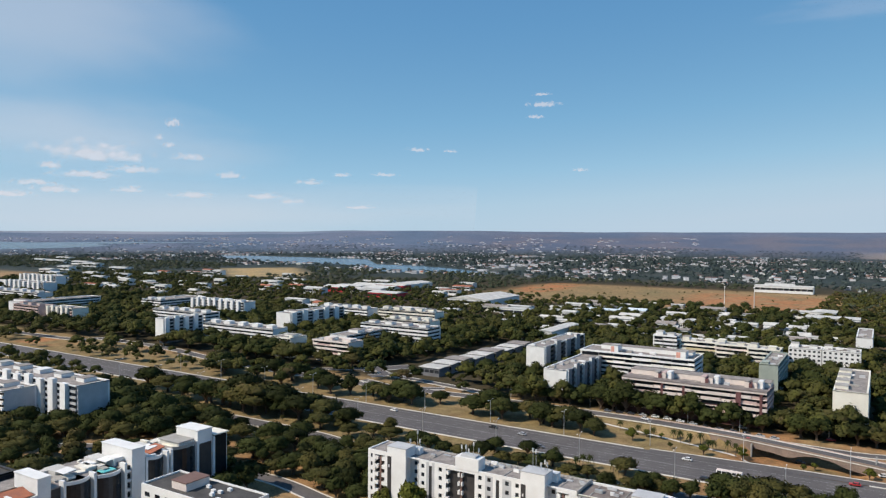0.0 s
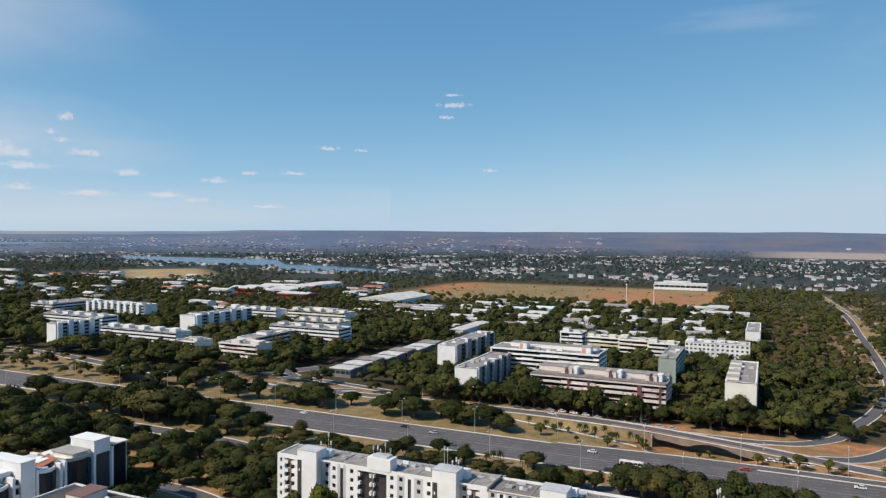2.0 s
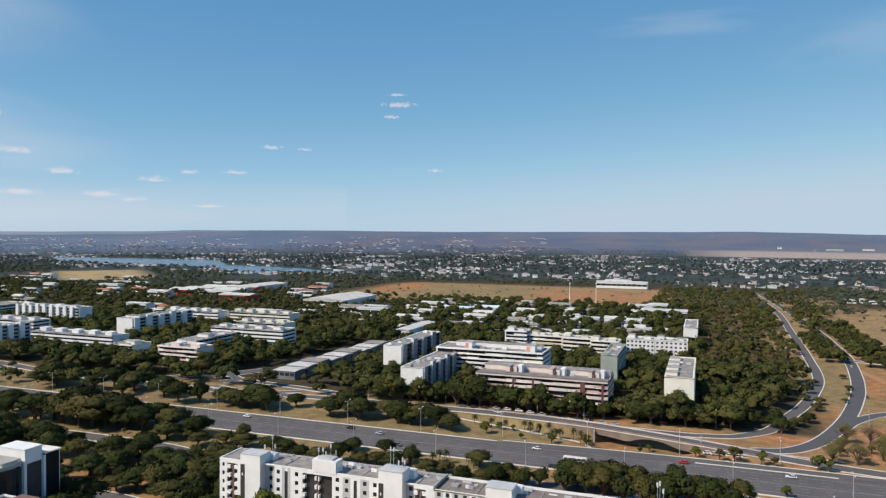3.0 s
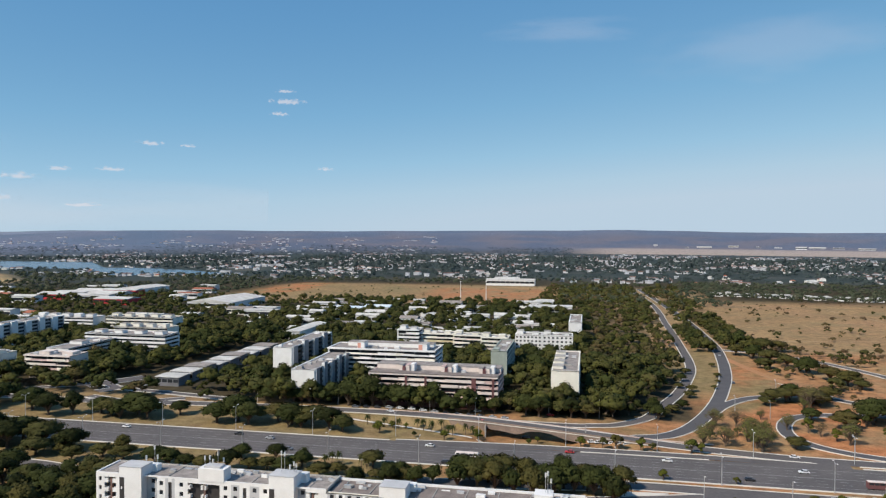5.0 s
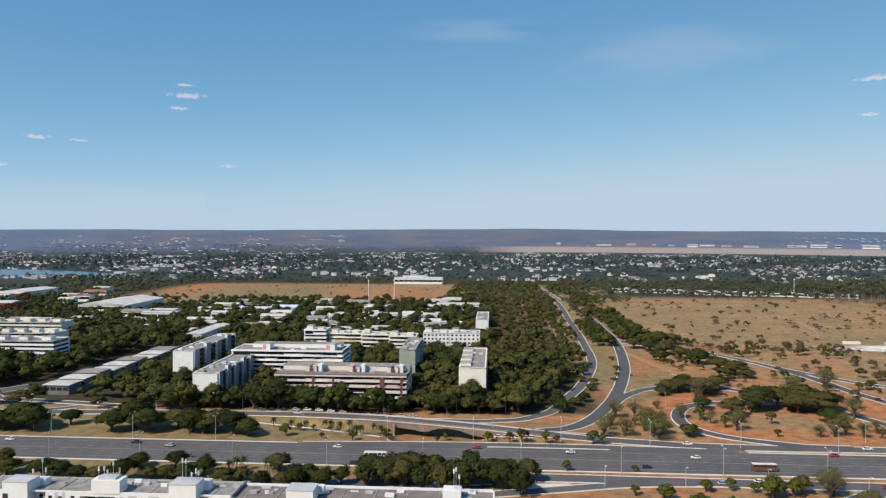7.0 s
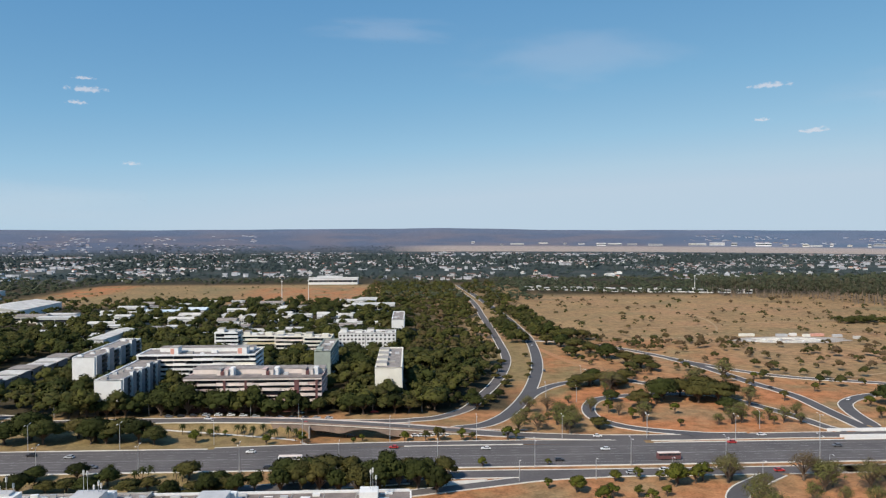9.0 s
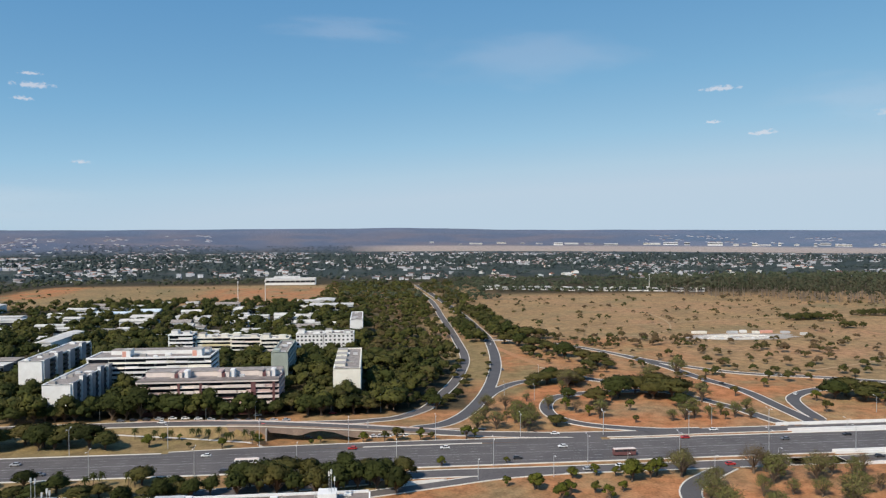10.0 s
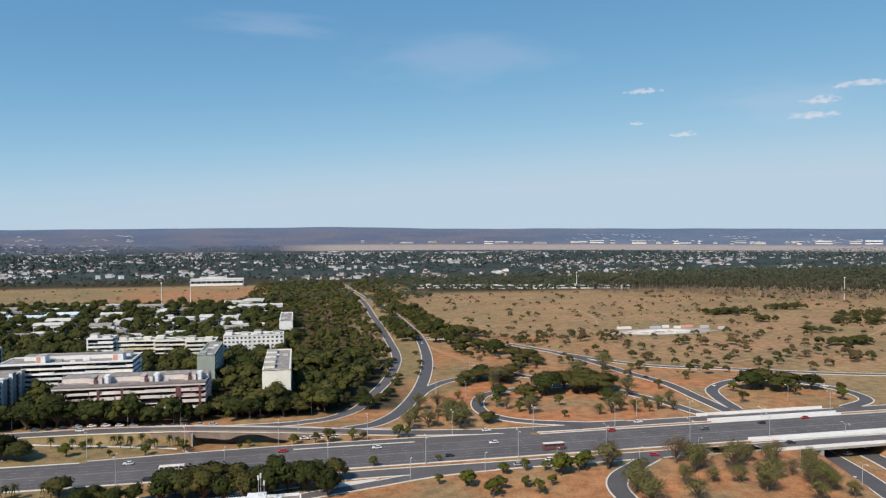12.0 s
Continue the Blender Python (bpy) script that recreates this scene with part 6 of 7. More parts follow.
for x, y in grid_spots(rng, 470, 1300, 760, 1140, 11):
    if y > np.interp(x, (470, 560, 600, 700, 770, 1300), (1012, 1000, 915, 862, 828, 620)) and noise.noise((x * 0.02, y * 0.02, 6)) > -0.3:
        k = rng.uniform(0.8, 1.25)
        put(gums, TALL, rng, x, y, k, 1.0)
        put(boles, BOLE, rng, x, y, k, 1.0)
gums.done("plantation", GUM_LEAVES, "tall slender gum trees with grey-green crowns in a plantation")
boles.done("plantation_trunks", GUM_BARK, "pale slender trunks of the gum plantation")
for x, y in grid_spots(rng, -2600, 250, 985, 1420, 18.5):
    if not (-560 < x < -45 and y < 1320) and noise.noise((x * 0.006, y * 0.006, 2)) > -0.25 and clear(x, y, 6) and meadow(x, y) < 0.05:
        put(far, FAR, rng, x, y, rng.uniform(0.8, 1.3))
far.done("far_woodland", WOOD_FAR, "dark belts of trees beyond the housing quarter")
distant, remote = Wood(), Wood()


def in_lake(x, y):
    for poly in LAKES:
        c = False
        for (ax, ay), (bx, by) in zip(poly, poly[1:] + poly[:1]):
            if (ay > y) != (by > y) and x < (bx - ax) * (y - ay) / (by - ay) + ax:
                c = not c
        if c:
            return True
    return False


LAKES = [
    [(-2261, 1902), (-2082, 1983), (-1788, 2011), (-1550, 2009), (-1290, 1722), (-1169, 1730), (-1002, 1661), (-880, 1583), (-786, 1548), (-800, 1465), (-887, 1483), (-970, 1447), (-1067, 1433), (-1282, 1636), (-1452, 1632), (-1648, 1618), (-1894, 1701)],
    [(r * math.sin(radians(w)), r * math.cos(radians(w))) for w, r in ((-70, 3600), (-64, 3640), (-60, 3700), (-57.5, 3790), (-56.4, 3880), (-57.5, 3960), (-54, 4010), (-50, 4030), (-48, 4050), (-50, 4075), (-56, 4105), (-61, 4080), (-64, 4150), (-70, 4200))],
]
rng = np.random.default_rng(14)
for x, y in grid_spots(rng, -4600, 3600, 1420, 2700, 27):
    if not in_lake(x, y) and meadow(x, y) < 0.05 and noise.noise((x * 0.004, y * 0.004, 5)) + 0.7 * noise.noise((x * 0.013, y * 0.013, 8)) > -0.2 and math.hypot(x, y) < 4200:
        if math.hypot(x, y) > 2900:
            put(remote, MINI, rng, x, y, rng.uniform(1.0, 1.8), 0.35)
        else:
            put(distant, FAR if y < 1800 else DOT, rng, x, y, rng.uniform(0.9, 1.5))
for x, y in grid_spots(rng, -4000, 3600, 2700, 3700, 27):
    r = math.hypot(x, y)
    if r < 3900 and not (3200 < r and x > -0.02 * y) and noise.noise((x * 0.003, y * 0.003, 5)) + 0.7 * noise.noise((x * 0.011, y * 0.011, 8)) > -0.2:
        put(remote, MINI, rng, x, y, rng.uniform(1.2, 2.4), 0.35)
distant.done("distant_woodland", WOOD_DISTANT, "distant woods and gardens below the skyline, tinted blue-green for haze")
remote.done("remote_gardens", WOOD_REMOTE, "remote gardens and groves below the ridge, colour fading into haze")
for i, poly in enumerate(LAKES):
    g = Geo()
    g.face(*[(x, y, float(height(x, y)) + 0.6) for x, y in poly])
    bm = bmesh.new()
    bm.from_mesh(g.mesh("lake", WATER))
    bmesh.ops.triangulate(bm, faces=bm.faces)
    me = bpy.data.meshes.new("lake")
    bm.to_mesh(me)
    me.materials.append(WATER)
    solid("lake", me, "calm blue lake arm between wooded shores", "water", "structure")
# ---- far houses ----
def house_meshes(seed, w, d, h, roof):
    g = Geo().box(-w / 2, w / 2, -d / 2, d / 2, 0, h)
    r, o, t = Geo(), 0.6, h + 0.28 * min(w, d)
    a, b = w / 2 + o, d / 2 + o
    k = max(0.1, a - b)
    r.face((-a, -b, h), (a, -b, h), (k, 0, t), (-k, 0, t))
    r.face((a, b, h), (-a, b, h), (-k, 0, t), (k, 0, t))
    r.face((a, -b, h), (a, b, h), (k, 0, t))
    r.face((-a, b, h), (-a, -b, h), (-k, 0, t))
    r.face((-a, -b, h), (-a, b, h), (a, b, h), (a, -b, h))
    return g.mesh("wall", WHITE if seed % 3 else CREAM), r.mesh("roof", roof), w


HOUSES = [house_meshes(0, 10, 7, 3.2, TILEROOF), house_meshes(1, 12, 8, 4.5, METALROOF), house_meshes(2, 9, 7, 3.4, TILEROOF), house_meshes(3, 15, 7, 3.6, METALROOF), house_meshes(4, 8, 8, 4.5, TILEROOF)]
rng = np.random.default_rng(21)
made = 0
while made < 110:
    x, y = rng.uniform(-1700, 1300), rng.uniform(1420, 2300)
    b = math.degrees(math.atan2(x, y))
    if in_lake(x, y) or not -66 < b < 46 or noise.noise((x * 0.006, y * 0.006, 9)) < 0.08:
        continue
    wall, roof, w = HOUSES[int(rng.integers(5))]
    hs = thing("house", "small white house with a low hipped roof among trees", "house", pose(x, y, float(height(x, y)), 0, 0, rng.uniform(-25, 25)), "houses beyond the woods")
    part("wall", wall, hs)
    part("roof", roof, hs)
    made += 1
town_w, town_r = Geo(), Geo()
made = 0
while made < 3200:
    x, y = rng.uniform(-4200, 3300), rng.uniform(1400, 4500)
    b, r = math.degrees(math.atan2(x, y)), math.hypot(x, y)
    if in_lake(x, y) or not -66 < b < 46 or noise.noise((x * 0.004, y * 0.004, 9)) + 0.5 * noise.noise((x * 0.012, y * 0.012, 4)) < 0.06:
        continue
    if r > 3200 and (-12 < b < 21 or (b >= 21 and r < 3880) or r > 4450 or rng.random() < 0.6):
        continue
    s = rng.uniform(3.5, 8.5) if r < 2900 else rng.uniform(3, 9)
    z, h = float(height(x, y)) - 1, rng.uniform(4, 7) if r < 2900 else rng.uniform(2.5, 3.5)
    town_w.box(x - s, x + s, y - s * 0.5, y + s * 0.5, z, z + h, False)
    (town_r if rng.random() < 0.5 else town_w).box(x - s - 0.6, x + s + 0.6, y - s * 0.5 - 0.6, y + s * 0.5 + 0.6, z + h, z + h + 1.2, False)
    made += 1
solid("distant_houses", town_w.mesh("distant_houses", DISTANT_WHITE), "white walls of distant houses", "houses", "stuff")
solid("distant_roofs", town_r.mesh("distant_roofs", DISTANT_TILE), "terracotta roofs of distant houses", "roofs", "stuff")

# the airfield buildings along the pale strip
rng = random.Random(8)
bearing = 5.0
while bearing < 46:
    w, h = rng.choice((14, 20, 26, 34, 48, 70)), rng.choice((5, 7, 9, 12, 15))
    r = 3800 + rng.uniform(0, 120)
    x, y = r * math.sin(radians(bearing)), r * math.cos(radians(bearing))
    hh = hall(x - w / 2, x + w / 2, y - 15, y + 15, h, "white terminal building at the airfield", METALROOF, rng.choice((WHITE, CREAM, CONCRETE_GREY)), "terminal_building", rng.choice((0.5, 2, 4)), 1)
    hh.matrix_basis = pose(x, y, float(height(x, y)) - 1, 0, 0, -bearing) @ pose(-w / 2, -15, 0)
    bearing += math.degrees(w / r) + rng.choice((0.05, 0.15, 0.4, 0.9, 1.6) if bearing > 18 else (0.3, 1.0, 2.0))


# ---- lamps ----
def lamp_meshes(h, arms):
    g = Geo().tube((0, 0, -0.3), (0, 0, h), 0.17, 0.1, 8)
    a, hd = Geo(), Geo()
    for s in arms:
        a.tube((0, 0, h - 0.2), (s * 1.2, 0, h + 0.5), 0.07, 0.06, 6)
        a.tube((s * 1.2, 0, h + 0.5), (s * 2.2, 0, h + 0.6), 0.06, 0.05, 6)
        hd.box(min(s * 2.0, s * 2.9), max(s * 2.0, s * 2.9), -0.16, 0.16, h + 0.5, h + 0.7)
    return g.mesh("pole", STEEL), a.mesh("arm", STEEL), hd.mesh("lamp_head", WHITE)


LAMP_TALL, LAMP_LOW = lamp_meshes(11.5, (-1, 1)), lamp_meshes(8.5, (1,))


def lamp(x, y, tall=True, turn=90):
    m = pose(x, y, float(height(x, y)), 0, 0, turn)
    t = thing("street_lamp", "tall pale steel street lamp beside the road", "lamp", m, "street lamps")
    pole_me, arm_me, head_me = LAMP_TALL if tall else LAMP_LOW
    part("pole", pole_me, t)
    part("lamp_head", head_me, part("arm", arm_me, t), "pale lamp head")


for x in range(-440, 420, 41):
    lamp(x, 297.0)
    lamp(x + 20, 331.2 if not -95 < x + 20 < 115 else 336.5)
for x, y in ((-21, 392), (-60, 383), (-86, 386), (-141, 390), (-190, 388), (6, 392), (175, 350), (275, 362), (116, 345), (96, 410), (113, 470), (80, 420)):
    lamp(x, y, False, 90 if y > 300 else -90)
for x, y in ((43, 281), (105, 281.5), (139, 275), (212, 236), (205, 262), (170, 281.5), (74, 281.5)):
    lamp(x, y, False, -90)
for x, y, h in ((-183, 1026, 27), (-141, 994, 30), (452, 1120, 26), (734, 853, 30)):
    g = Geo().tube((0, 0, 0), (0, 0, h), 0.5, 0.3, 8)
    mast = thing("mast", "slim white transmission mast on the plain", "mast", pose(x, y, 0))
    part("pole", g.mesh("pole", WHITE), mast)
    part("head", slab("head", -0.9, 0.9, -0.9, 0.9, h, h + 1.4, WHITE), mast)


# ---- vehicles ----
def car_meshes(colour, name):
    paint = material(name, colour, 0.3, None, 0.5, 0.3, 0.03, spec=0.5)
    bm = bmesh.new()
    prof = [(-2.1, 0.35), (-2.15, 0.75), (-1.9, 0.95), (1.0, 0.98), (2.0, 0.85), (2.15, 0.6), (2.1, 0.35)]
    for s in (-0.85, 0.85):
        bm.faces.new([bm.verts.new((x, s, z)) for x, z in (prof if s > 0 else prof[::-1])])
    bm.verts.ensure_lookup_table()
    n = len(prof)
    a, b = list(bm.verts)[:n][::-1], list(bm.verts)[n:]
    for i in range(n):
        bm.faces.new((a[i], a[(i + 1) % n], b[(i + 1) % n], b[i]))
    bmesh.ops.recalc_face_normals(bm, faces=bm.faces)
    bmesh.ops.bevel(bm, geom=list(bm.edges), offset=0.06, segments=1, affect="EDGES")
    body = bpy.data.meshes.new("body")
    bm.to_mesh(body)
    body.materials.append(paint)
    cab = Geo()
    lo, hi = [(-1.75, 0.93, 0.78), (0.95, 0.93, 0.78)], [(-1.2, 1.42, 0.62), (0.35, 1.42, 0.62)]
    (x0, z0, w0), (x1, _, _) = lo
    (x2, z1, w1), (x3, _, _) = hi
    B = [(x0, -w0, z0), (x1, -w0, z0), (x1, w0, z0), (x0, w0, z0)]
    T = [(x2, -w1, z1), (x3, -w1, z1), (x3, w1, z1), (x2, w1, z1)]
    for i in range(4):
        cab.face(B[i], B[(i + 1) % 4], T[(i + 1) % 4], T[i])
    roof = Geo().box(x2 - 0.05, x3 + 0.05, -w1 - 0.03, w1 + 0.03, z1 - 0.02, z1 + 0.07)
    wheel = Geo().tube((0, -0.12, 0), (0, 0.12, 0), 0.32, 0.32, 12)
    return body, cab.mesh("window_band", GLASS), roof.mesh("car_roof", paint), wheel.mesh("wheel", BLACK)


CARS = [(car_meshes(c, n + "_car_paint"), n) for c, n in (((0.75, 0.75, 0.75), "white"), ((0.4, 0.41, 0.43), "silver"), ((0.03, 0.03, 0.035), "black"), ((0.45, 0.03, 0.03), "red"), ((0.12, 0.13, 0.15), "grey"))]


def car(x, y, turn, k, z=None):
    (body, glass, roof, wheel), colour = CARS[k % 5]
    z = float(height(x, y)) + 0.12 if z is None else z
    t = thing("car", colour + " hatchback on the asphalt", "car", pose(x, y, z, 0, 0, turn), "cars on the roads")
    part("body", body, t)
    part("window_band", glass, t, "dark car windows")
    part("car_roof", roof, t)
    for wx in (-1.35, 1.35):
        for wy in (-0.75, 0.75):
            part("wheel", wheel, t, "", pose(wx, wy, 0.32))


LANES = ((301, 0), (304.8, 0), (308.5, 0), (319, 180), (322.7, 180), (326.4, 180))
CARS_AT = ((-168, 4, 2), (-150, 3, 1), (-134, 1, 4), (-96, 0, 2), (-72, 4, 0), (-30, 2, 0), (-8, 5, 3), (34, 4, 0), (88, 3, 0), (150, 5, 3), (196, 3, 4), (230, 4, 2), (258, 5, 3), (300, 1, 0), (-230, 4, 0), (-290, 1, 2), (-340, 4, 1), (64, 1, 2), (-60, 0, 2))
for x, lane, k in CARS_AT:
    y, turn = LANES[lane]
    car(x, y, turn, k, 0.12)
for x, y, turn, k in ((-105, 374, -12, 0), (-52, 358, -13, 3), (-30, 354, -11, 2), (90, 340, -4, 0), (170, 338, 0, 0), (105, 290, 0, 0), (152, 287, 0, 3), (90, 287, 0, 1), (222, 290, 0, 2), (250, 287, 0, 0), (226, 256, 70, 0), (94, 500, 83, 4), (104, 610, 85, 1), (256, 406, 45, 0), (322, 390, -70, 0), (226, 438, -70, 2), (-260, 265, 0, 2), (-300, 264, 0, 0), (-60, 391, 0, 0), (-20, 391, 0, 3), (-98, 391, 0, 2)):
    car(x, y, turn, k)
for i in range(6):
    car(2 + i * 3.2, 344.5, 20, 0)
rng = np.random.default_rng(31)
for i in range(18):
    car(-277 + (i % 11) * 5.6, 248 + 6.5 * (i // 11) + rng.uniform(-0.5, 0.5), 90 + rng.uniform(-4, 4), (0, 1, 2, 0, 4, 0, 1)[int(rng.integers(7))])
for i in range(14):
    car(-128 + i * 6.5, 382.5 - max(0, i - 8) * 0.6, 0 + rng.uniform(-5, 5), int(rng.integers(3)) * (1 if i % 5 else 2), None)


def bus(x, y, turn, upper, words):
    t = thing("bus", words, "bus", pose(x, y, 0.12, 0, 0, turn))
    part("body", Geo().box(-5, 5, -1.2, 1.2, 1.5, 2.9).mesh("body", upper), t)
    part("bus_roof", Geo().box(-4.9, 4.9, -1.1, 1.1, 2.9, 3.1).mesh("bus_roof", PALE_PINK), t)
    part("skirt", Geo().box(-5.02, 5.02, -1.22, 1.22, 0.4, 1.5).mesh("skirt", MAROON), t, "dark red lower body")
    for s in (-1.23, 1.19):
        for i in range(5):
            part("window", slab("window", 0.1, 1.75, 0, 0.04, 0, 0.9, GLASS), t, "", pose(-4.7 + i * 1.9, s, 1.9))
    for wx in (-3.2, 3.2):
        for wy in (-1.05, 1.05):
            part("wheel", Geo().tube((0, -0.15, 0), (0, 0.15, 0), 0.5, 0.5, 12).mesh("wheel", BLACK), t, "", pose(wx, wy, 0.5))


bus(-52, 308.5, 0, WHITE, "white bus with a dark red lower band and tinted windows")
bus(112, 304.8, 0, MAROON, "dark maroon bus with a pale roof and tinted windows")

# ---- bridges and walls ----
BROWN_CONCRETE = material("brown_weathered_concrete", (0.27, 0.2, 0.16), 0.9, (0.17, 0.13, 0.11), 0.2, 0.5, 0.2)
for ya, yb, nm in ((281.5, 296.4, "near"), (296.5, 332.6, "main"), (332.7, 343.6, "far")):
    br = thing("road_bridge", "pale concrete road bridge over the underpass", "bridge", pose(252, ya, 0), "bridges over the underpass", "structure")
    part("deck", slab("deck", -32, 32, 0, yb - ya, -1.1, 0.05, CONCRETE), br)
    for yy in ((2.0, yb - ya - 3.6) if nm == "main" else (0.0, yb - ya - 0.35)):
        part("bridge_parapet", slab("bridge_parapet", -46, 30, 0, 0.55, 0.05, 1.45, WHITE), br, "white concrete parapet", pose(0, yy, 0))
    for xx in (-20, 20):
        part("abutment", slab("abutment", -1, 1, 0.3, yb - ya - 0.3, -6.8, -1.1, CONCRETE), br, "", pose(xx, 0, 0))
wall_ob = thing("retaining_wall", "brown weathered concrete retaining wall with a dark underpass opening", "wall", pose(0, 0, 0), "", "structure")
OPENING = ((-50.0, -42.0, -34.0, -29.0, -23.7, -17.0, -12.0, -6.0, -1.0), (1.6, 1.2, 0.2, 2.2, 2.9, 2.2, 0.4, -0.4, -1.2))
for xa, xb, n in ((-70, -50, 4), (-50, -1, 20), (-1, 32, 6)):
    g = Geo()
    for i in range(n):
        x0, x1 = xa + (xb - xa) * i / n, xa + (xb - xa) * (i + 1) / n
        y0, y1 = (float(np.interp(x, SERVICE_XY[:, 0], SERVICE_XY[:, 1])) - 4.6 for x in (x0, x1))
        t0, t1 = (float(np.interp(x, SERVICE_XY[:, 0], SERVICE_XY[:, 2])) + 0.9 for x in (x0, x1))
        l0, l1 = (float(np.interp(x, *OPENING)) if n == 20 else -2.6 for x in (x0, x1))
        g.face((x0, y0, l0), (x1, y1, l1), (x1, y1, t1), (x0, y0, t0))
        g.face((x0, y0, t0), (x1, y1, t1), (x1, y1 + 0.4, t1), (x0, y0 + 0.4, t0))
        g.face((x1, y1 + 0.4, l1), (x0, y0 + 0.4, l0), (x0, y0 + 0.4, t0), (x1, y1 + 0.4, t1))
        g.face((x0, y0 + 0.4, l0), (x1, y1 + 0.4, l1), (x1, y1, l1), (x0, y0, l0))
    part("wall_panel", g.mesh("wall_panel", BROWN_CONCRETE), wall_ob)
for xx in (-50.3, -1.3):
    part("abutment", slab("abutment", 0, 0.6, 0, 11, -2.6, 3.6, CONCRETE), wall_ob, "", pose(xx, 351, 0))

# ---- aerials on the near roof ----
for x, y, z, h in ((-139.6, 210.5, 23.5, 6.2), (-141.0, 208.0, 24.6, 2.4), (-138.9, 211.0, 23.5, 3.0), (-119.2, 206.5, 25.2, 3.6), (-118.0, 207.4, 25.9, 2.8), (-116.2, 206.0, 25.9, 2.2), (-114.6, 206.4, 25.9, 4.6), (-113.4, 207.8, 25.2, 3.0), (-93.4, 207.0, 25.2, 6.6), (-92.6, 207.6, 25.2, 6.2), (-90.4, 206.6, 25.2, 2.6), (-89.4, 207.4, 25.2, 3.4), (-88.4, 206.8, 25.2, 3.0), (-11.3, 209.6, 23.5, 6.8), (-12.0, 210.4, 23.5, 6.0), (-10.4, 210.4, 23.5, 4.4)):
    ae = thing("aerial", "slim white roof aerial with panel antennas", "antenna", pose(x, y, z), "roof aerials")
    part("pole", cached(("aerial", h), lambda: Geo().tube((0, 0, 0), (0, 0, h), 0.09, 0.06, 6).mesh("pole", STEEL)), ae)
    for w in range(3):
        part("panel", slab("panel", 0.14, 0.26, -0.12, 0.12, h - 1.5, h - 0.2, WHITE), ae, "", pose(0, 0, 0, 0, 0, 120 * w + 20))

# ---- clouds ----
def cloud_material(flat=1.0, stretch=2.6, gain=2.2):
    """A heaped cloud, ragged above and flat below, that thins to nothing at its rim."""
    m = bpy.data.materials.new("thin_cloud")
    m.use_nodes = True
    n, l = m.node_tree.nodes, m.node_tree.links
    b = n["Principled BSDF"]
    b.inputs["Base Color"].default_value = (0.02, 0.02, 0.02, 1)
    b.inputs["Roughness"].default_value = 1.0
    b.inputs["Specular IOR Level"].default_value = 0.0
    # whiteness is emission over a near-black base, standing in for sunlight
    b.inputs["Emission Color"].default_value = (0.8, 0.775, 0.82, 1)
    b.inputs["Emission Strength"].default_value = 0.95
    tc = n.new("ShaderNodeTexCoord")
    xyz = n.new("ShaderNodeSeparateXYZ")
    l.new(tc.outputs["Object"], xyz.inputs[0])
    under = n.new("ShaderNodeMath")
    under.operation = "MINIMUM"
    under.inputs[1].default_value = 0.0
    l.new(xyz.outputs["Z"], under.inputs[0])
    base = n.new("ShaderNodeMath")
    base.operation = "MULTIPLY_ADD"
    base.inputs[1].default_value = flat
    l.new(under.outputs[0], base.inputs[0])
    l.new(xyz.outputs["Z"], base.inputs[2])
    squat = n.new("ShaderNodeCombineXYZ")
    l.new(xyz.outputs["X"], squat.inputs["X"])
    l.new(base.outputs[0], squat.inputs["Z"])
    sp = n.new("ShaderNodeVectorMath")
    sp.operation = "LENGTH"
    l.new(squat.outputs[0], sp.inputs[0])
    lot = n.new("ShaderNodeMath")
    lot.operation = "MULTIPLY"
    lot.inputs[1].default_value = 40.0
    l.new(n.new("ShaderNodeObjectInfo").outputs["Random"], lot.inputs[0])
    apart = n.new("ShaderNodeVectorMath")
    apart.operation = "ADD"
    long = n.new("ShaderNodeVectorMath")
    long.operation = "MULTIPLY"
    long.inputs[1].default_value = (stretch, 1, 1)
    l.new(tc.outputs["Object"], long.inputs[0])
    l.new(long.outputs[0], apart.inputs[0])
    l.new(lot.outputs[0], apart.inputs[1])
    ns = n.new("ShaderNodeTexNoise")
    ns.inputs["Scale"].default_value, ns.inputs["Detail"].default_value = 1.7, 7
    l.new(apart.outputs[0], ns.inputs["Vector"])
    ad = n.new("ShaderNodeMath")
    ad.operation = "SUBTRACT"
    heaps = n.new("ShaderNodeMath")
    heaps.operation = "MULTIPLY_ADD"
    heaps.inputs[1].default_value, heaps.inputs[2].default_value = gain, 0.5 - 0.5 * gain
    l.new(ns.outputs["Fac"], heaps.inputs[0])
    l.new(heaps.outputs[0], ad.inputs[0])
    l.new(sp.outputs["Value"], ad.inputs[1])
    mr = n.new("ShaderNodeMapRange")
    mr.inputs[1].default_value, mr.inputs[2].default_value, mr.inputs[4].default_value = -0.36, 0.36, 0.58
    mr.interpolation_type = "SMOOTHSTEP"
    l.new(ad.outputs[0], mr.inputs[0])
    l.new(mr.outputs[0], b.inputs["Alpha"])
    return m


def veil_material(name, most, grain, colour):
    """High thin haze that glows by itself: fades smoothly to its rim, streaked by soft noise."""
    m = cloud_material(0.0, 1.0, 1.0)
    m.name = name
    n = m.node_tree.nodes
    b = n["Principled BSDF"]
    b.inputs["Emission Color"].default_value = (*colour, 1)
    for k in n:
        if k.bl_idname == "ShaderNodeTexNoise":
            k.inputs["Scale"].default_value, k.inputs["Detail"].default_value = grain, 5
        elif k.bl_idname == "ShaderNodeMapRange":
            k.inputs[1].default_value, k.inputs[2].default_value, k.inputs[4].default_value = -0.08, 0.5, most
            k.interpolation_type = "SMOOTHSTEP"
    return m


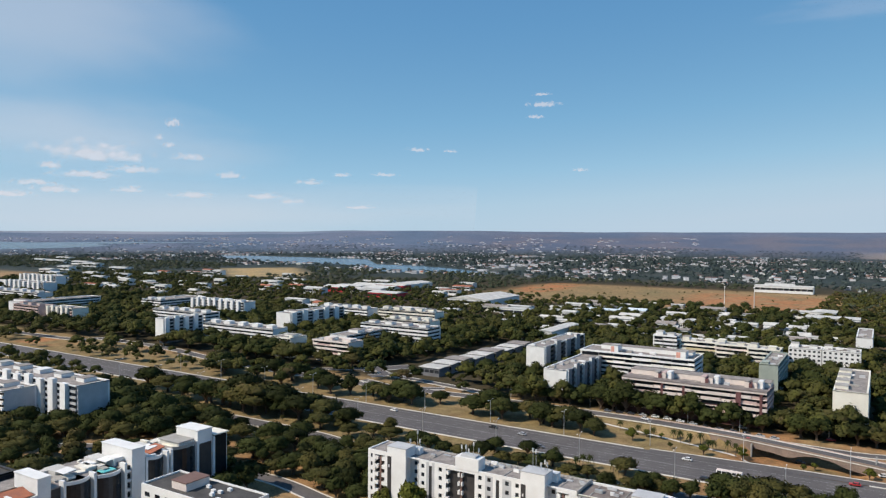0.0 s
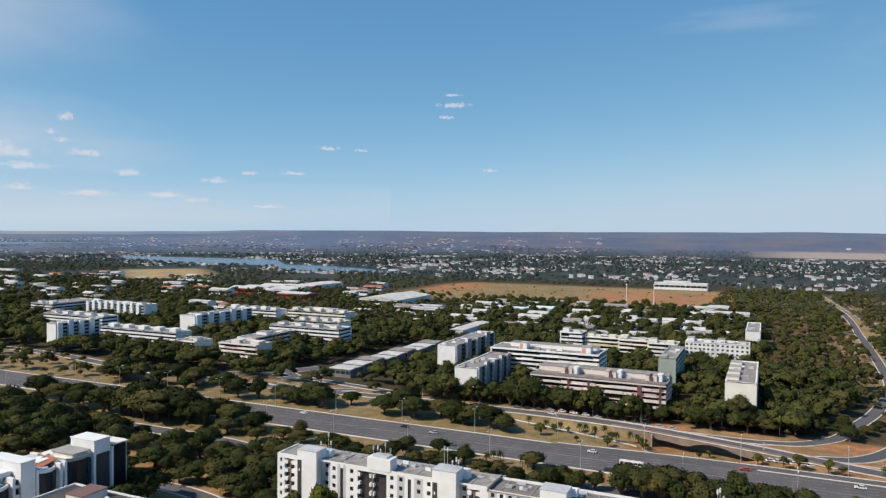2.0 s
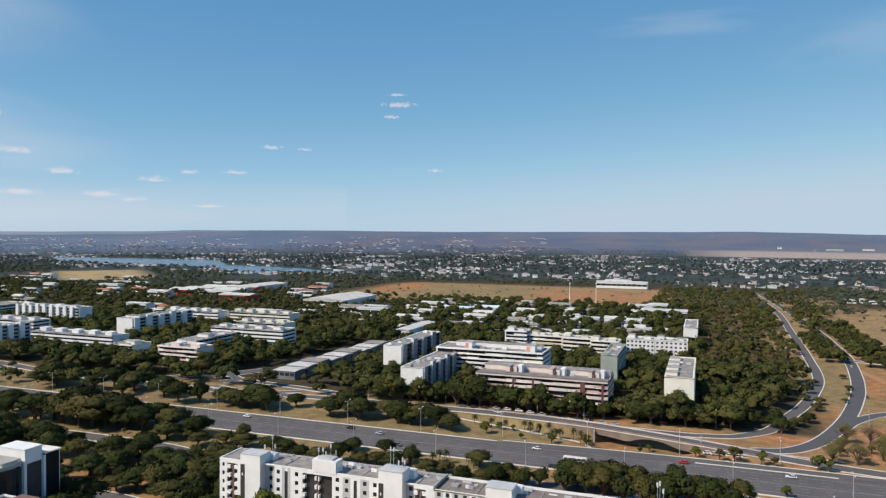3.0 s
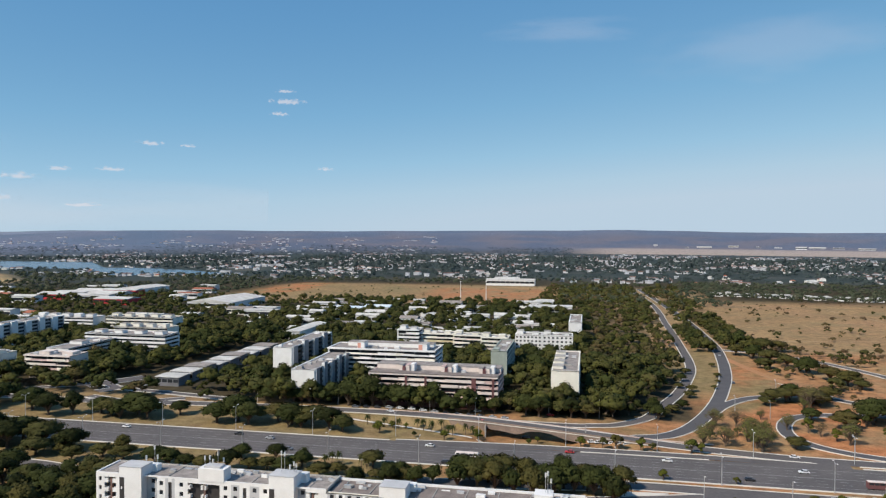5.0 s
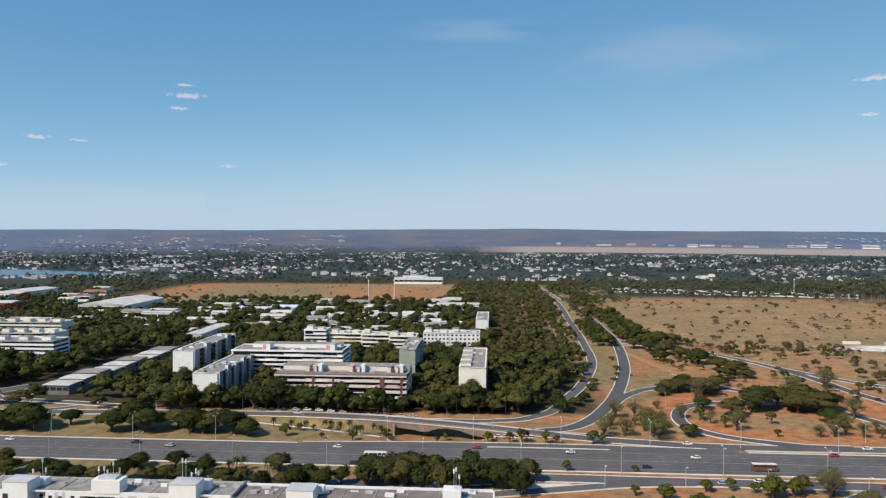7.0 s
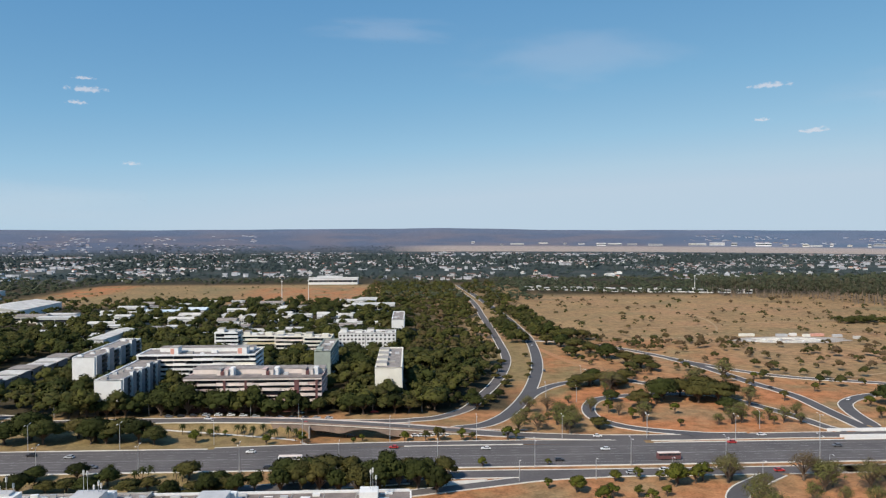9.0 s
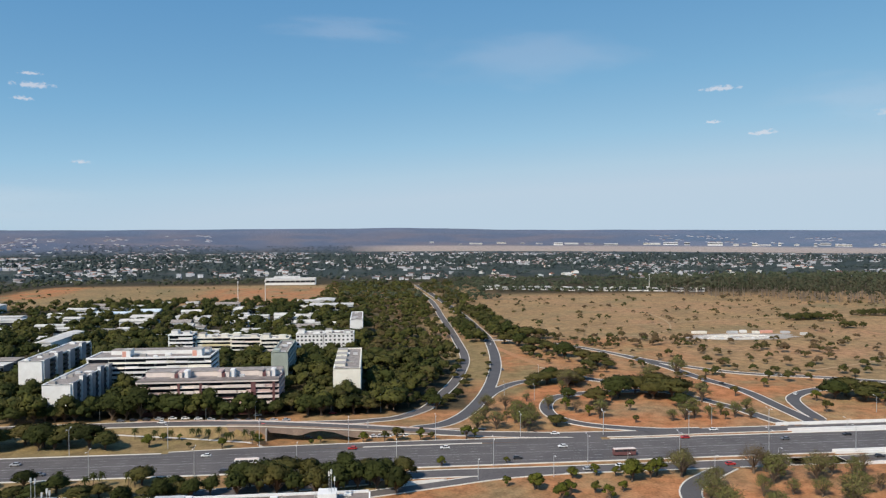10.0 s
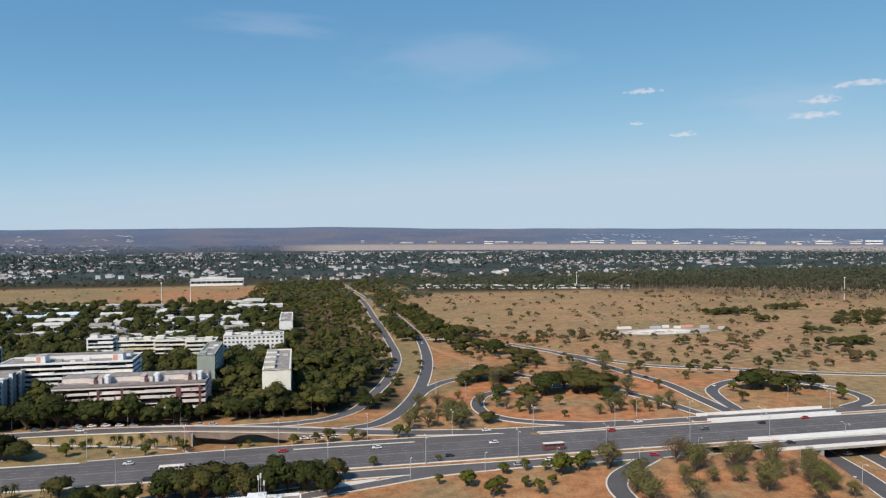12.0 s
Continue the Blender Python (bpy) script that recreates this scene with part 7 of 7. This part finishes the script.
CLOUD = cloud_material()
HAZE = veil_material("high_haze", 0.42, 1.2, (0.72, 0.74, 0.8))
CIRRUS = veil_material("faint_cirrus", 0.16, 2.2, (0.66, 0.68, 0.78))


def cloud(bearing, rise, wide, tall, seed, mat=None, words="thin white fair-weather cloud"):
    """A small flat cloud far off: a thin sheet of uneven outline."""
    rng = np.random.default_rng(seed)
    dist = 4600.0 if mat is None else 4680.0
    b, e = radians(bearing), radians(rise)
    c = EYE + Vector((math.sin(b) * math.cos(e), math.cos(b) * math.cos(e), math.sin(e))) * dist
    g = Geo()
    n = 24
    rim = [1 + 0.2 * rng.normal() * 0.5 for _ in range(n)]
    for i in range(n):
        p = [(r * math.cos(2 * math.pi * j / n), 0, r * math.sin(2 * math.pi * j / n)) for j, r in ((i, rim[i]), ((i + 1) % n, rim[(i + 1) % n]))]
        g.face((0, -0.05, 0), p[0], p[1])
    ob = solid("cloud", g.mesh("cloud", mat or CLOUD), words, "cloud", "structure")
    ob.matrix_basis = Matrix.LocRotScale(c, Euler((0, 0, -b)), Vector((dist * math.tan(radians(wide / 2)), 20, dist * math.tan(radians(tall / 2)))))
    ob.visible_shadow = False
CLOUDS = (
    (-23.7, 9.91, 3.4, 0.8),
    (-23.9, 10.72, 2.03, 0.44),
    (-24.4, 9.01, 2.03, 0.51),
    (-33.6, 6.43, 2.83, 0.57),
    (-31.1, 6.35, 1.7, 0.44),
    (-39.7, 4.35, 2.03, 0.57),
    (-36.3, 4.44, 2.6, 0.57),
    (-57.4, 5.34, 8.48, 1.52),
    (-54.8, 4.32, 3.96, 0.63),
    (-50.9, 5.39, 2.83, 0.57),
    (-60.3, 4.4, 2.03, 0.57),
    (-58.2, 3.83, 5.09, 0.76),
    (-59.9, 2.73, 3.39, 0.63),
    (-52.5, 6.2, 1.02, 0.44),
    (-53.2, 6.78, 0.68, 0.44),
    (-52.2, 7.83, 1.24, 0.7),
    (-48.2, 4.07, 2.26, 0.63),
)
CLOUDS_LOW = (
    (-50.9, 2.56, 3.39, 0.51),
    (-45.5, 2.57, 3.39, 0.57),
    (-20.8, 4.86, 1.7, 0.51),
    (-62.7, 2.37, 2.83, 0.51),
    (-42.1, 3.73, 2.6, 0.51),
    (-61.3, 3.19, 2.83, 0.51),
    (38.7, 7.81, 4.86, 1.01),
    (30.0, 6.96, 3.39, 0.7),
    (27.0, 10.29, 3.73, 0.7),
    (39.2, 8.82, 3.39, 0.89),
    (41.7, 9.72, 5.09, 0.89),
    (26.5, 7.91, 1.7, 0.44),
    (-38.1, 1.83, 3.96, 0.51),
    (-43.4, 2.25, 2.6, 0.44),
    (-55.2, 2.87, 2.6, 0.51),
)
for i, row in enumerate(CLOUDS + CLOUDS_LOW):
    puff = 1.0 if row[0] < -40 else 0.0
    cloud(row[0], row[1], row[2] * (0.95 + 0.25 * puff), row[3] * (1.0 + 0.6 * puff), 60 + i)
# skyline haze as a glowing sheet, which also lightens the ridge behind
cloud(-50, 1.4, 84, 10.0, 95, HAZE, "pale haze along the skyline over the lake")
cloud(-58, 6.6, 46, 12.6, 90, HAZE, "pale haze low in the sky over the lake")
# self-lit veil added only to brighten the upper left of the sky
cloud(-66, 15.0, 62, 24, 91, HAZE, "glowing sheet added to lighten the high sky over the lake")
cloud(13, 13.2, 30, 9.0, 92, CIRRUS, "faint cirrus high over the plain")
cloud(-2, 15.4, 22, 4.5, 93, CIRRUS, "faint cirrus high over the plain")
cloud(36, 9.0, 24, 6.5, 94, CIRRUS, "faint cirrus over the airfield")
